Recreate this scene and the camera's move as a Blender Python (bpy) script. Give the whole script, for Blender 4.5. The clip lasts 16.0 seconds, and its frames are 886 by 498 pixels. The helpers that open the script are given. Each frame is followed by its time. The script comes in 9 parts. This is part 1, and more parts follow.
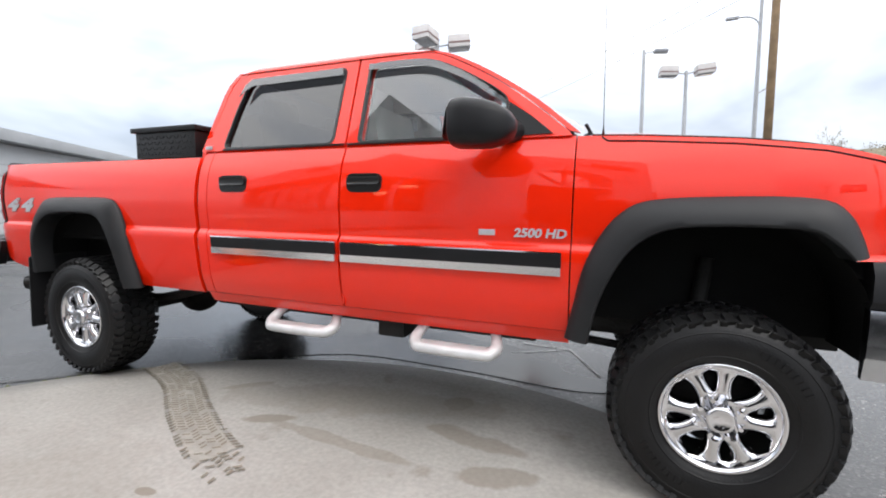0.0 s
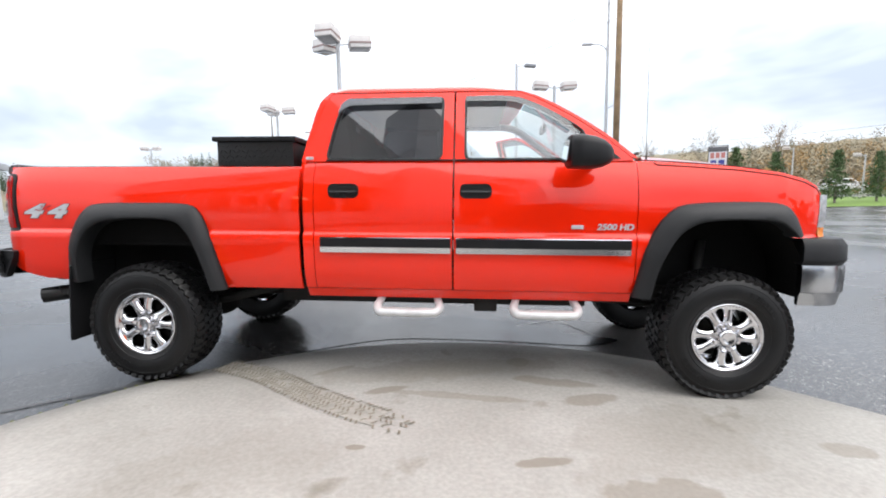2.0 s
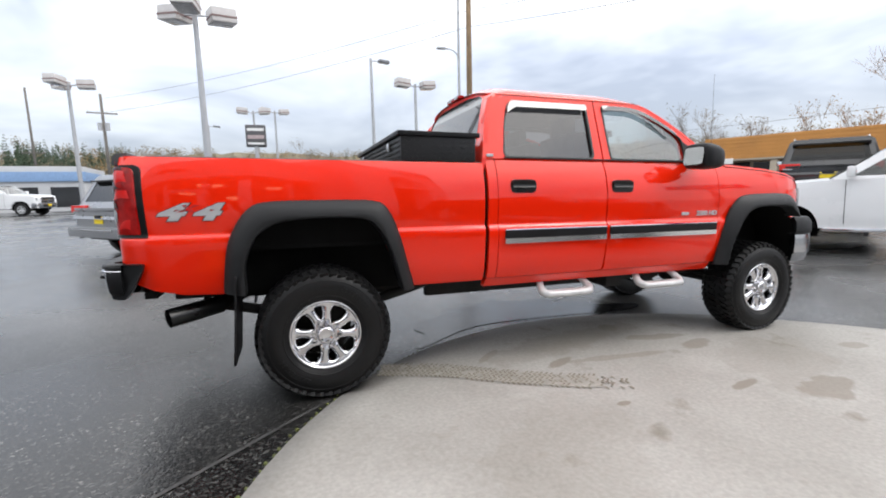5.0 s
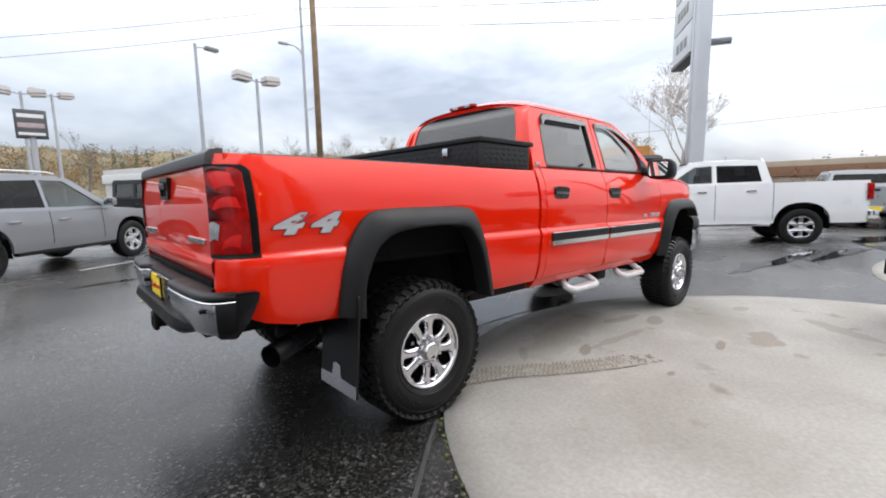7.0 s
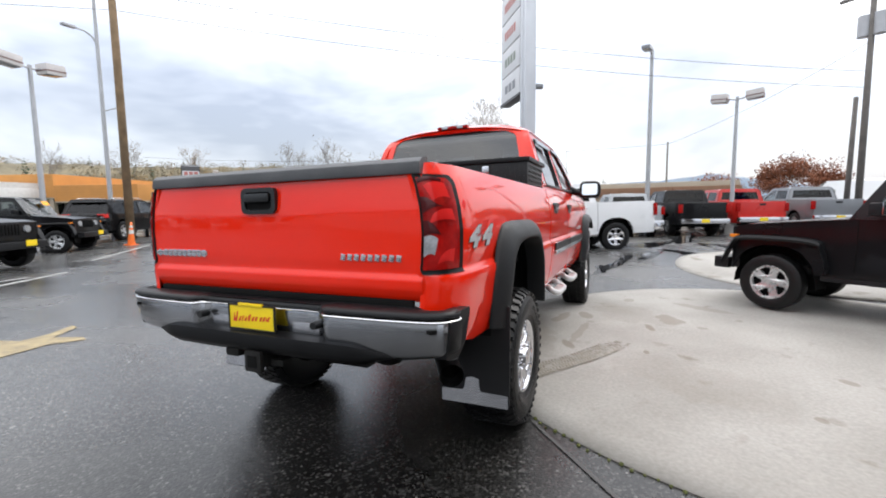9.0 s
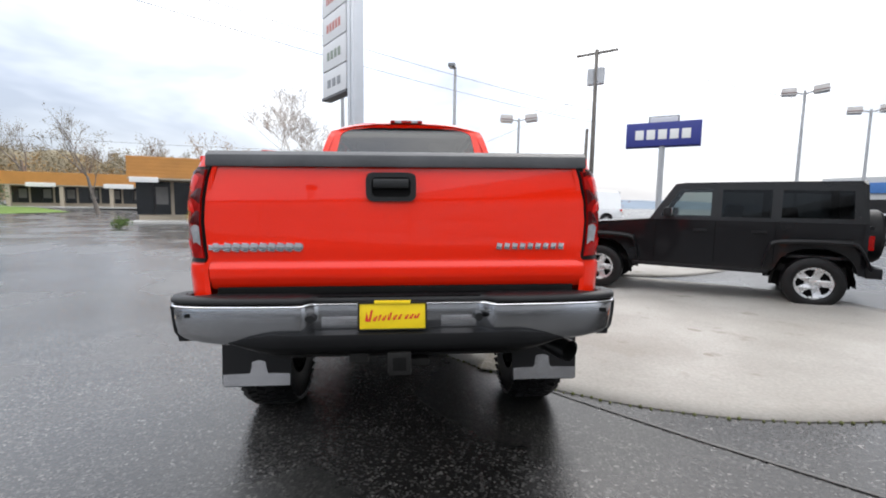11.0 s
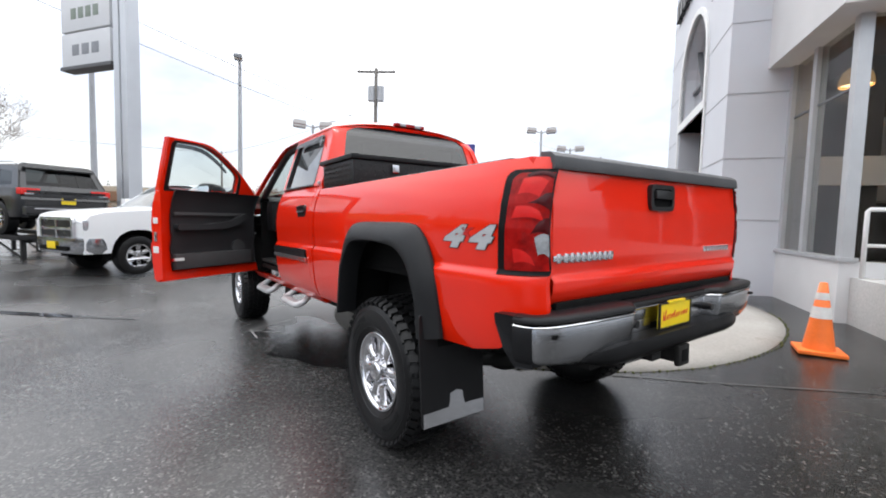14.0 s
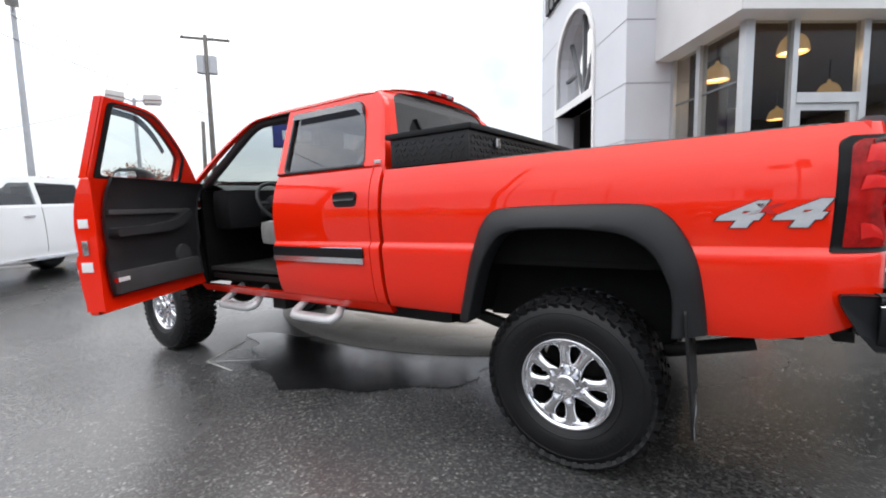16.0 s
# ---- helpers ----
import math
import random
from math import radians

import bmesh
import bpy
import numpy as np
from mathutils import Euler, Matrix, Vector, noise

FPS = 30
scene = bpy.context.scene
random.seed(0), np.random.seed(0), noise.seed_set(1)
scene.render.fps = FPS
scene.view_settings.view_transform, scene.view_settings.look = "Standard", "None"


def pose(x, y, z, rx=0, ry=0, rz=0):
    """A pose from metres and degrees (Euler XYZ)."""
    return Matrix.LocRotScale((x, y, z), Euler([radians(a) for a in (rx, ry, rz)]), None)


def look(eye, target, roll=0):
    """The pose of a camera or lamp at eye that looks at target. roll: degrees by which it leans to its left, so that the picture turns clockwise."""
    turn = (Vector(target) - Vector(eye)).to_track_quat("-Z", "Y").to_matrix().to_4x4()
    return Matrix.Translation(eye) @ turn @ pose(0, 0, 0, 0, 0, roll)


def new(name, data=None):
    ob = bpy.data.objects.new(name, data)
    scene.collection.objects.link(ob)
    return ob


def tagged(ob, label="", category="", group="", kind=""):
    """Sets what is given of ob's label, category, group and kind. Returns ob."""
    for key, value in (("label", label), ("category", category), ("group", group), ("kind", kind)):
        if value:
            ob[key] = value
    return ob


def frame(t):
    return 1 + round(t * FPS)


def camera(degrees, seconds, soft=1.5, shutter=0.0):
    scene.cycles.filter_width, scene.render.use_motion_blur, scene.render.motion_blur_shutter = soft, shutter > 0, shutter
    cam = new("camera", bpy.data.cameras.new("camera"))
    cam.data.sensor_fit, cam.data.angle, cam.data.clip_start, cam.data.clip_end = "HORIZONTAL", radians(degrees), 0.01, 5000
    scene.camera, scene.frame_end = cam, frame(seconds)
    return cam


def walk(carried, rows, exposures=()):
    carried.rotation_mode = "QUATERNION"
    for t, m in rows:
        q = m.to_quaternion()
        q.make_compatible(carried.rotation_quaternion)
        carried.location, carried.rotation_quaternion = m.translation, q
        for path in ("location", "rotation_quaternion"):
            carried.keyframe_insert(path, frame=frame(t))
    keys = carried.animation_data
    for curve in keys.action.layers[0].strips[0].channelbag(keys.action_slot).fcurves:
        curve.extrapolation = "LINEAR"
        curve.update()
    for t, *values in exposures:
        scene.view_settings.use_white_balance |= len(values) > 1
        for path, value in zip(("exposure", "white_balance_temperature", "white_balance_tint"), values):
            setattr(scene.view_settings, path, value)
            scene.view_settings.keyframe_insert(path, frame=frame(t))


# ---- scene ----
from mathutils.geometry import tessellate_polygon

cam = camera(90.7, 16.0, soft=1.9)

PATH = [
    (0, (3.491, -2.815, 1.198), (2.76, -0.965, 0.986), -0.6),
    (0.5, (3.253, -3.118, 1.217), (2.719, -1.199, 1.038), -1.1),
    (1, (2.991, -3.351, 1.213), (2.588, -1.4, 1.038), -1.4),
    (1.5, (2.655, -3.508, 1.25), (2.385, -1.539, 1.027), -0.5),
    (2, (2.313, -3.736, 1.265), (2.159, -1.756, 1.03), -0.9),
    (2.5, (1.971, -3.908, 1.273), (1.935, -1.921, 1.052), -1.0),
    (3, (1.571, -3.968, 1.298), (1.633, -1.989, 1.011), -1.0),
    (3.5, (1.152, -3.997, 1.315), (1.387, -2.027, 1.06), -1.6),
    (4, (0.733, -3.977, 1.318), (1.101, -2.024, 1.09), -1.4),
    (4.2, (0.557, -3.93, 1.315), (0.987, -1.994, 1.06), -1.5),
    (6.3, (-1.15, -3.204, 1.361), (-0.04, -1.559, 1.116), -0.7),
    (6.5, (-1.282, -3.119, 1.382), (-0.074, -1.547, 1.12), -0.8),
    (7, (-1.56, -2.819, 1.358), (-0.23, -1.35, 1.087), -0.9),
    (7.5, (-1.802, -2.529, 1.367), (-0.324, -1.201, 1.146), -0.7),
    (8, (-2.096, -2.252, 1.367), (-0.459, -1.134, 1.101), -0.5),
    (8.5, (-2.311, -1.886, 1.349), (-0.597, -0.883, 1.115), -1.2),
    (9, (-2.58, -1.553, 1.352), (-0.758, -0.752, 1.154), -0.7),
    (9.5, (-2.748, -1.212, 1.322), (-0.854, -0.607, 1.106), 0.0),
    (9.7, (-2.794, -1.052, 1.32), (-0.878, -0.528, 1.085), 0.0),
    (11.8, (-2.924, 0.566, 1.294), (-0.989, 0.091, 1.114), 0.8),
    (12, (-2.892, 0.717, 1.275), (-0.974, 0.184, 1.088), 0.7),
    (12.5, (-2.751, 1.065, 1.279), (-0.889, 0.35, 1.127), 1.0),
    (13, (-2.635, 1.444, 1.275), (-0.867, 0.521, 1.124), 1.3),
    (13.5, (-2.412, 1.774, 1.254), (-0.721, 0.718, 1.089), 0.6),
    (14, (-2.124, 2.086, 1.26), (-0.508, 0.916, 1.122), 1.5),
    (14.5, (-1.808, 2.371, 1.267), (-0.351, 1.011, 1.103), 1.0),
    (15, (-1.401, 2.605, 1.254), (-0.033, 1.156, 1.085), 0.2),
    (15.5, (-0.992, 2.809, 1.252), (0.224, 1.229, 1.098), 0.1),
    (16, (-0.584, 2.916, 1.248), (0.502, 1.249, 1.045), -1.2),
]
walk(cam, [(t, look(eye, target, roll)) for t, eye, target, roll in PATH],
     exposures=((0.0, 0.20), (0.5, 0.44), (1.0, 0.48), (2.0, 0.38), (3.0, 0.15), (4.2, 0.06), (7.0, 0.0), (9.5, 0.10), (12.0, 0.12), (13.5, 0.12), (15.0, 0.17), (16.0, 0.22)))

# ---- world, sun and exposure ----
world = bpy.data.worlds.new("overcast")
scene.world = world
world.use_nodes = True
wn, wl = world.node_tree.nodes, world.node_tree.links
wn.clear()
SUN_ELEV, SUN_AZ = radians(52), radians(120)


def wnode(kind, **kw):
    n = wn.new(kind)
    for k, val in kw.items():
        n.inputs[k].default_value = val
    return n


sky = wn.new("ShaderNodeTexSky")
sky.sky_type, sky.sun_disc = "NISHITA", False
sky.sun_elevation, sky.sun_rotation = SUN_ELEV, SUN_AZ
sky.air_density, sky.dust_density, sky.ozone_density = 1.0, 3.0, 1.0
geo = wn.new("ShaderNodeTexCoord")
sep = wn.new("ShaderNodeSeparateXYZ")
wl.new(geo.outputs["Generated"], sep.inputs[0])
# cloud layer: flat banks low down, bright even cover overhead
stretch = wn.new("ShaderNodeMapping")
stretch.inputs["Scale"].default_value = (1.0, 1.0, 2.6)
wl.new(geo.outputs["Generated"], stretch.inputs["Vector"])
cl = wnode("ShaderNodeTexNoise", Scale=2.1, Detail=4.5, Roughness=0.55, Distortion=0.35)
wl.new(stretch.outputs[0], cl.inputs["Vector"])
low = wn.new("ShaderNodeMapRange")
low.interpolation_type = "SMOOTHSTEP"
low.inputs["From Min"].default_value, low.inputs["From Max"].default_value = 0.10, 0.50
low.inputs["To Min"].default_value, low.inputs["To Max"].default_value = -0.05, 0.17
wl.new(sep.outputs["Z"], low.inputs["Value"])
add = wn.new("ShaderNodeMath")
add.operation = "ADD"
wl.new(cl.outputs["Fac"], add.inputs[0])
wl.new(low.outputs[0], add.inputs[1])
ramp = wn.new("ShaderNodeValToRGB")
ramp.color_ramp.elements[0].position, ramp.color_ramp.elements[0].color = 0.36, (0.43, 0.47, 0.56, 1)
ramp.color_ramp.elements[1].position, ramp.color_ramp.elements[1].color = 0.70, (1.0, 1.0, 1.0, 1)
mid = ramp.color_ramp.elements.new(0.52)
mid.color = (0.71, 0.75, 0.83, 1)
wl.new(add.outputs[0], ramp.inputs["Fac"])
zen = wn.new("ShaderNodeMapRange")
zen.interpolation_type = "SMOOTHSTEP"
zen.inputs["From Min"].default_value, zen.inputs["From Max"].default_value = 0.10, 0.85
zen.inputs["To Min"].default_value, zen.inputs["To Max"].default_value = 1.0, 2.6
wl.new(sep.outputs["Z"], zen.inputs["Value"])
bg_sky, bg_cloud, both = wnode("ShaderNodeBackground", Strength=0.05), wnode("ShaderNodeBackground", Strength=1.06), wn.new("ShaderNodeAddShader")
wl.new(sky.outputs[0], bg_sky.inputs["Color"])
wl.new(ramp.outputs[0], bg_cloud.inputs["Color"])
wl.new(zen.outputs[0], bg_cloud.inputs["Strength"])
wl.new(bg_sky.outputs[0], both.inputs[0])
wl.new(bg_cloud.outputs[0], both.inputs[1])
wout = wn.new("ShaderNodeOutputWorld")
wl.new(both.outputs[0], wout.inputs["Surface"])

sun = new("sun", bpy.data.lights.new("sun", "SUN"))
sun.data.energy, sun.data.angle, sun.data.color = 0.7, radians(20), (1.0, 0.97, 0.92)
sun.matrix_world = look((math.sin(SUN_AZ) * math.cos(SUN_ELEV) * 50, math.cos(SUN_AZ) * math.cos(SUN_ELEV) * 50, math.sin(SUN_ELEV) * 50), (0, 0, 0))

# ---- materials ----


def mat(name, base, rough=0.5, metal=0.0, vary=0.12, scale=6.0, grain=60.0, bump=0.0, bump_scale=None, coat=0.0, rvary=0.1, second=None, spec=0.5, per_piece=0.0, coat_rough=0.04):
    """A surface with two scales of variation in colour and gloss, and a fine relief."""
    m = bpy.data.materials.new(name)
    m.use_nodes = True
    n, l = m.node_tree.nodes, m.node_tree.links
    b = n["Principled BSDF"]
    b.inputs["Metallic"].default_value = metal
    b.inputs["Specular IOR Level"].default_value = spec
    b.inputs["Coat Weight"].default_value = coat
    b.inputs["Coat Roughness"].default_value = coat_rough
    tc = n.new("ShaderNodeTexCoord")
    big, fine = n.new("ShaderNodeTexNoise"), n.new("ShaderNodeTexNoise")
    big.inputs["Scale"].default_value, big.inputs["Detail"].default_value = scale, 4
    fine.inputs["Scale"].default_value, fine.inputs["Detail"].default_value = grain, 3
    l.new(tc.outputs["Object"], big.inputs["Vector"])
    l.new(tc.outputs["Object"], fine.inputs["Vector"])
    mixv = n.new("ShaderNodeMath")
    mixv.operation = "MULTIPLY_ADD"
    l.new(fine.outputs["Fac"], mixv.inputs[0])
    mixv.inputs[1].default_value = 0.45
    l.new(big.outputs["Fac"], mixv.inputs[2])
    cr = n.new("ShaderNodeMapRange")
    cr.inputs["From Min"].default_value, cr.inputs["From Max"].default_value = 0.45, 1.0
    l.new(mixv.outputs[0], cr.inputs["Value"])
    mx = n.new("ShaderNodeMix")
    mx.data_type = "RGBA"
    c = Vector(base)
    lo = c * (1 - vary)
    hi = Vector(second) if second else c * (1 + vary)
    mx.inputs["A"].default_value, mx.inputs["B"].default_value = (*lo, 1), (*[min(v, 1) for v in hi], 1)
    l.new(cr.outputs[0], mx.inputs["Factor"])
    out = mx.outputs["Result"]
    if per_piece:
        oi, hsv = n.new("ShaderNodeObjectInfo"), n.new("ShaderNodeHueSaturation")
        mr = n.new("ShaderNodeMapRange")
        mr.inputs["To Min"].default_value, mr.inputs["To Max"].default_value = 1 - per_piece, 1 + per_piece
        l.new(oi.outputs["Random"], mr.inputs["Value"])
        l.new(mr.outputs[0], hsv.inputs["Value"])
        l.new(out, hsv.inputs["Color"])
        out = hsv.outputs[0]
    l.new(out, b.inputs["Base Color"])
    rr = n.new("ShaderNodeMapRange")
    rr.inputs["To Min"].default_value, rr.inputs["To Max"].default_value = max(rough - rvary, 0.02), min(rough + rvary, 1)
    l.new(big.outputs["Fac"], rr.inputs["Value"])
    l.new(rr.outputs[0], b.inputs["Roughness"])
    if bump:
        bp = n.new("ShaderNodeBump")
        bp.inputs["Strength"].default_value, bp.inputs["Distance"].default_value = bump, 0.01
        src = fine
        if bump_scale:
            src = n.new("ShaderNodeTexNoise")
            src.inputs["Scale"].default_value, src.inputs["Detail"].default_value = bump_scale, 3
            l.new(tc.outputs["Object"], src.inputs["Vector"])
        l.new(src.outputs["Fac"], bp.inputs["Height"])
        l.new(bp.outputs[0], b.inputs["Normal"])
    return m


def glass(name, tint, gloss=1.0, sheen=0.09):
    """A thin pane: see-through with a tint, and a mirror sheen that grows towards grazing angles."""
    m = bpy.data.materials.new(name)
    m.use_nodes = True
    n, l = m.node_tree.nodes, m.node_tree.links
    n.remove(n["Principled BSDF"])
    t, g, f, mx = n.new("ShaderNodeBsdfTransparent"), n.new("ShaderNodeBsdfGlossy"), n.new("ShaderNodeLayerWeight"), n.new("ShaderNodeMixShader")
    t.inputs["Color"].default_value = (*tint, 1)
    g.inputs["Roughness"].default_value = 0.02
    g.inputs["Color"].default_value = (gloss, gloss, gloss, 1)
    f.inputs["Blend"].default_value = 0.5
    p, q = n.new("ShaderNodeMath"), n.new("ShaderNodeMath")
    p.operation, q.operation = "POWER", "MULTIPLY_ADD"
    p.inputs[1].default_value = 3.6
    q.inputs[1].default_value, q.inputs[2].default_value = 0.85, sheen
    l.new(f.outputs["Facing"], p.inputs[0])
    l.new(p.outputs[0], q.inputs[0])
    l.new(q.outputs[0], mx.inputs[0])
    l.new(t.outputs[0], mx.inputs[1])
    l.new(g.outputs[0], mx.inputs[2])
    l.new(mx.outputs[0], n["Material Output"].inputs["Surface"])
    return m


def glow(name, color, strength):
    m = bpy.data.materials.new(name)
    m.use_nodes = True
    b = m.node_tree.nodes["Principled BSDF"]
    b.inputs["Base Color"].default_value = (*color, 1)
    b.inputs["Emission Color"].default_value = (*color, 1)
    b.inputs["Emission Strength"].default_value = strength
    return m


RED = mat("red_car_paint", (0.81, 0.018, 0.002), 0.30, 0.0, 0.05, 1.5, 400, coat=1.0, rvary=0.04, spec=0.05, coat_rough=0.015)
RED.node_tree.nodes["Principled BSDF"].inputs["Coat IOR"].default_value = 1.50
BLACK_TRIM = mat("black_textured_plastic", (0.009, 0.0093, 0.0105), 0.42, 0, 0.2, 8, 300, bump=0.1, spec=0.25)
BEZEL = mat("black_lamp_bezel", (0.006, 0.006, 0.0065), 0.4, 0, 0.15, 8, 200, spec=0.15)
DARK_PLASTIC = mat("dark_smooth_plastic", (0.008, 0.0085, 0.009), 0.3, 0, 0.2, 5, 150)
FLARE = mat("charcoal_flare_plastic", (0.013, 0.0137, 0.015), 0.5, 0, 0.18, 6, 350, bump=0.1, spec=0.28)
CHROME = mat("chrome", (0.70, 0.70, 0.72), 0.07, 1.0, 0.05, 10, 90, rvary=0.03)
DULL_CHROME = mat("weathered_chrome", (0.62, 0.62, 0.64), 0.2, 1.0, 0.12, 8, 70, rvary=0.08)
BUMPER = mat("bumper_chrome", (0.43, 0.44, 0.46), 0.17, 1.0, 0.10, 5, 60, rvary=0.06)
ALU = mat("silver_step_paint", (0.60, 0.605, 0.61), 0.35, 0.15, 0.12, 14, 120, bump=0.08)
RUBBER = mat("tyre_rubber", (0.0065, 0.0065, 0.007), 0.42, 0, 0.25, 9, 120, bump=0.15, spec=0.30)
RUBBER_FLAP = mat("mud_flap_rubber", (0.008, 0.008, 0.009), 0.5, 0, 0.2, 6, 200, bump=0.1, spec=0.3)
UNDER = mat("underbody_steel", (0.014, 0.0135, 0.013), 0.65, 0, 0.4, 9, 60, bump=0.3, spec=0.25)
LINER = mat("wheel_well_liner", (0.007, 0.007, 0.007), 0.8, 0, 0.3, 8, 60, spec=0.1)
GLASS_CLEAR = glass("door_glass", (0.80, 0.87, 0.86), 1.0, 0.13)
WINDSCREEN = glass("windscreen_glass", (0.60, 0.67, 0.67), 0.9, 0.16)
GLASS_TINT = glass("tinted_glass", (0.10, 0.10, 0.105))
GLASS_SHOP = glass("shop_window_glass", (0.80, 0.80, 0.79), 0.7, 0.015)
VISOR = glass("smoked_visor", (0.34, 0.35, 0.37), 0.9, 0.10)
LENS_RED = mat("red_lens", (0.24, 0.003, 0.003), 0.15, 0, 0.25, 13, 60, coat=0.15, rvary=0.05, spec=0.15, second=(0.44, 0.007, 0.005))
# brighter red that stands for highlights on the tail lamp lens
LENS_GLINT = mat("painted_lens_glint", (0.62, 0.014, 0.012), 0.12, 0, 0.1, 18, 60, coat=0.2, rvary=0.04, spec=0.2)
LENS_DARK = mat("dark_red_lens", (0.06, 0.002, 0.003), 0.2, 0, 0.3, 18, 60, coat=0.25, rvary=0.05, spec=0.2)
LENS_CLEAR = mat("clear_lens", (0.36, 0.37, 0.39), 0.12, 0.3, 0.35, 30, 90, coat=0.9)
LENS_AMBER = mat("amber_lens", (0.75, 0.22, 0.02), 0.15, 0, 0.15, 30, 80, coat=0.8)
FABRIC = mat("grey_seat_cloth", (0.24, 0.237, 0.23), 0.9, 0, 0.2, 12, 250, bump=0.2)
TRIM_GREY = mat("grey_door_trim", (0.055, 0.055, 0.057), 0.6, 0, 0.15, 7, 250, bump=0.12)
TRIM_DARK = mat("dark_door_trim", (0.022, 0.022, 0.024), 0.55, 0, 0.2, 7, 250, bump=0.12)
DASH = mat("black_dashboard_vinyl", (0.009, 0.009, 0.010), 0.6, 0, 0.2, 7, 250, bump=0.12, spec=0.25)
CARPET = mat("dark_carpet", (0.03, 0.029, 0.028), 0.95, 0, 0.25, 15, 300, bump=0.3)
YELLOW = mat("yellow_plate", (0.85, 0.62, 0.01), 0.45, 0, 0.05, 20, 120)
RED_INK = mat("red_ink", (0.62, 0.03, 0.02), 0.5, 0, 0.05, 30, 120)
WHITE_LABEL = mat("white_label", (0.75, 0.75, 0.74), 0.5, 0, 0.06, 40, 120)
SILVER_DECAL = mat("silver_decal", (0.55, 0.56, 0.58), 0.35, 0.4, 0.1, 25, 120)
RED_DECAL = mat("red_decal", (0.50, 0.01, 0.008), 0.4, 0, 0.1, 25, 120)
MIRROR = mat("mirror_glass", (0.85, 0.88, 0.88), 0.02, 1.0, 0.02, 3, 10, rvary=0.01)

# ---- mesh helpers ----


def part(name, bm, material, parent=None, label="", smooth=True, auto=35):
    """One bmesh becomes one mesh object, under a thing or a part."""
    me = bpy.data.meshes.new(name)
    if smooth:
        for f in bm.faces:
            f.smooth = True
        lim = radians(auto)
        for e in bm.edges:
            if len(e.link_faces) == 2 and e.calc_face_angle(0.0) > lim:
                e.smooth = False
    bm.to_mesh(me)
    bm.free()
    me.materials.append(material)
    ob = new(name, me)
    if parent is not None:
        ob.parent = parent
    if label:
        ob["label"] = label
    return ob


def thing(name, m, label, category, group="", kind=""):
    ob = new(name)
    ob.empty_display_size = 0.2
    ob.matrix_world = m
    return tagged(ob, label, category, group, kind)


def box(bm, c, s, rot=None, bevel=0.0):
    m = Matrix.Translation(c) @ (rot if rot else Matrix.Identity(4)) @ Matrix.Diagonal((s[0], s[1], s[2], 1))
    r = bmesh.ops.create_cube(bm, size=1.0, matrix=m)
    if bevel:
        es = list({e for v in r["verts"] for e in v.link_edges})
        bmesh.ops.bevel(bm, geom=es, offset=bevel, segments=2, affect="EDGES", profile=0.7)
    return bm


def boxm(c, s, rot=None, bevel=0.0):
    return box(bmesh.new(), c, s, rot, bevel)


def cyl(bm, p0, p1, r0, r1=None, seg=16, caps=True):
    p0, p1 = Vector(p0), Vector(p1)
    r1 = r0 if r1 is None else r1
    d = p1 - p0
    m = Matrix.Translation((p0 + p1) / 2) @ d.to_track_quat("Z", "Y").to_matrix().to_4x4()
    bmesh.ops.create_cone(bm, cap_ends=caps, segments=seg, radius1=r0, radius2=r1, depth=d.length, matrix=m)
    return bm


def cylm(*a, **k):
    return cyl(bmesh.new(), *a, **k)


def tube(bm, pts, r, seg=8, caps=True):
    """A bent rod of even or changing radius through the points."""
    pts = [Vector(p) for p in pts]
    rad = r if isinstance(r, (list, tuple)) else [r] * len(pts)
    rings = []
    up = Vector((0, 0, 1))
    for i, p in enumerate(pts):
        d = (pts[min(i + 1, len(pts) - 1)] - pts[max(i - 1, 0)]).normalized()
        a = d.cross(up)
        if a.length < 0.05:
            a = d.cross(Vector((1, 0, 0)))
        a.normalize()
        b = d.cross(a)
        rings.append([bm.verts.new(p + (a * math.cos(t) + b * math.sin(t)) * rad[i]) for t in [2 * math.pi * k / seg for k in range(seg)]])
    for q, w in zip(rings, rings[1:]):
        for k in range(seg):
            bm.faces.new((q[k], q[(k + 1) % seg], w[(k + 1) % seg], w[k]))
    if caps:
        bm.faces.new(rings[0][::-1])
        bm.faces.new(rings[-1])
    return bm


def grid(bm, fn, nu, nv):
    """A patch of nu x nv cells through fn(u, v)."""
    vs = [[bm.verts.new(fn(i / nu, j / nv)) for j in range(nv + 1)] for i in range(nu + 1)]
    for i in range(nu):
        for j in range(nv):
            bm.faces.new((vs[i][j], vs[i + 1][j], vs[i + 1][j + 1], vs[i][j + 1]))
    return bm


def spin(bm, profile, axis="y", c=(0, 0, 0), seg=32, close=False):
    """A turned shape: profile rows of (along the axis, radius)."""
    rings = []
    c = Vector(c)
    for a, r in profile:
        ring = []
        for k in range(seg):
            t = 2 * math.pi * k / seg
            p = {"y": (r * math.cos(t), a, r * math.sin(t)), "z": (r * math.cos(t), r * math.sin(t), a), "x": (a, r * math.cos(t), r * math.sin(t))}[axis]
            ring.append(bm.verts.new(c + Vector(p)))
        rings.append(ring)
    pairs = list(zip(rings, rings[1:])) + ([(rings[-1], rings[0])] if close else [])
    for q, w in pairs:
        for k in range(seg):
            bm.faces.new((q[k], q[(k + 1) % seg], w[(k + 1) % seg], w[k]))
    return bm


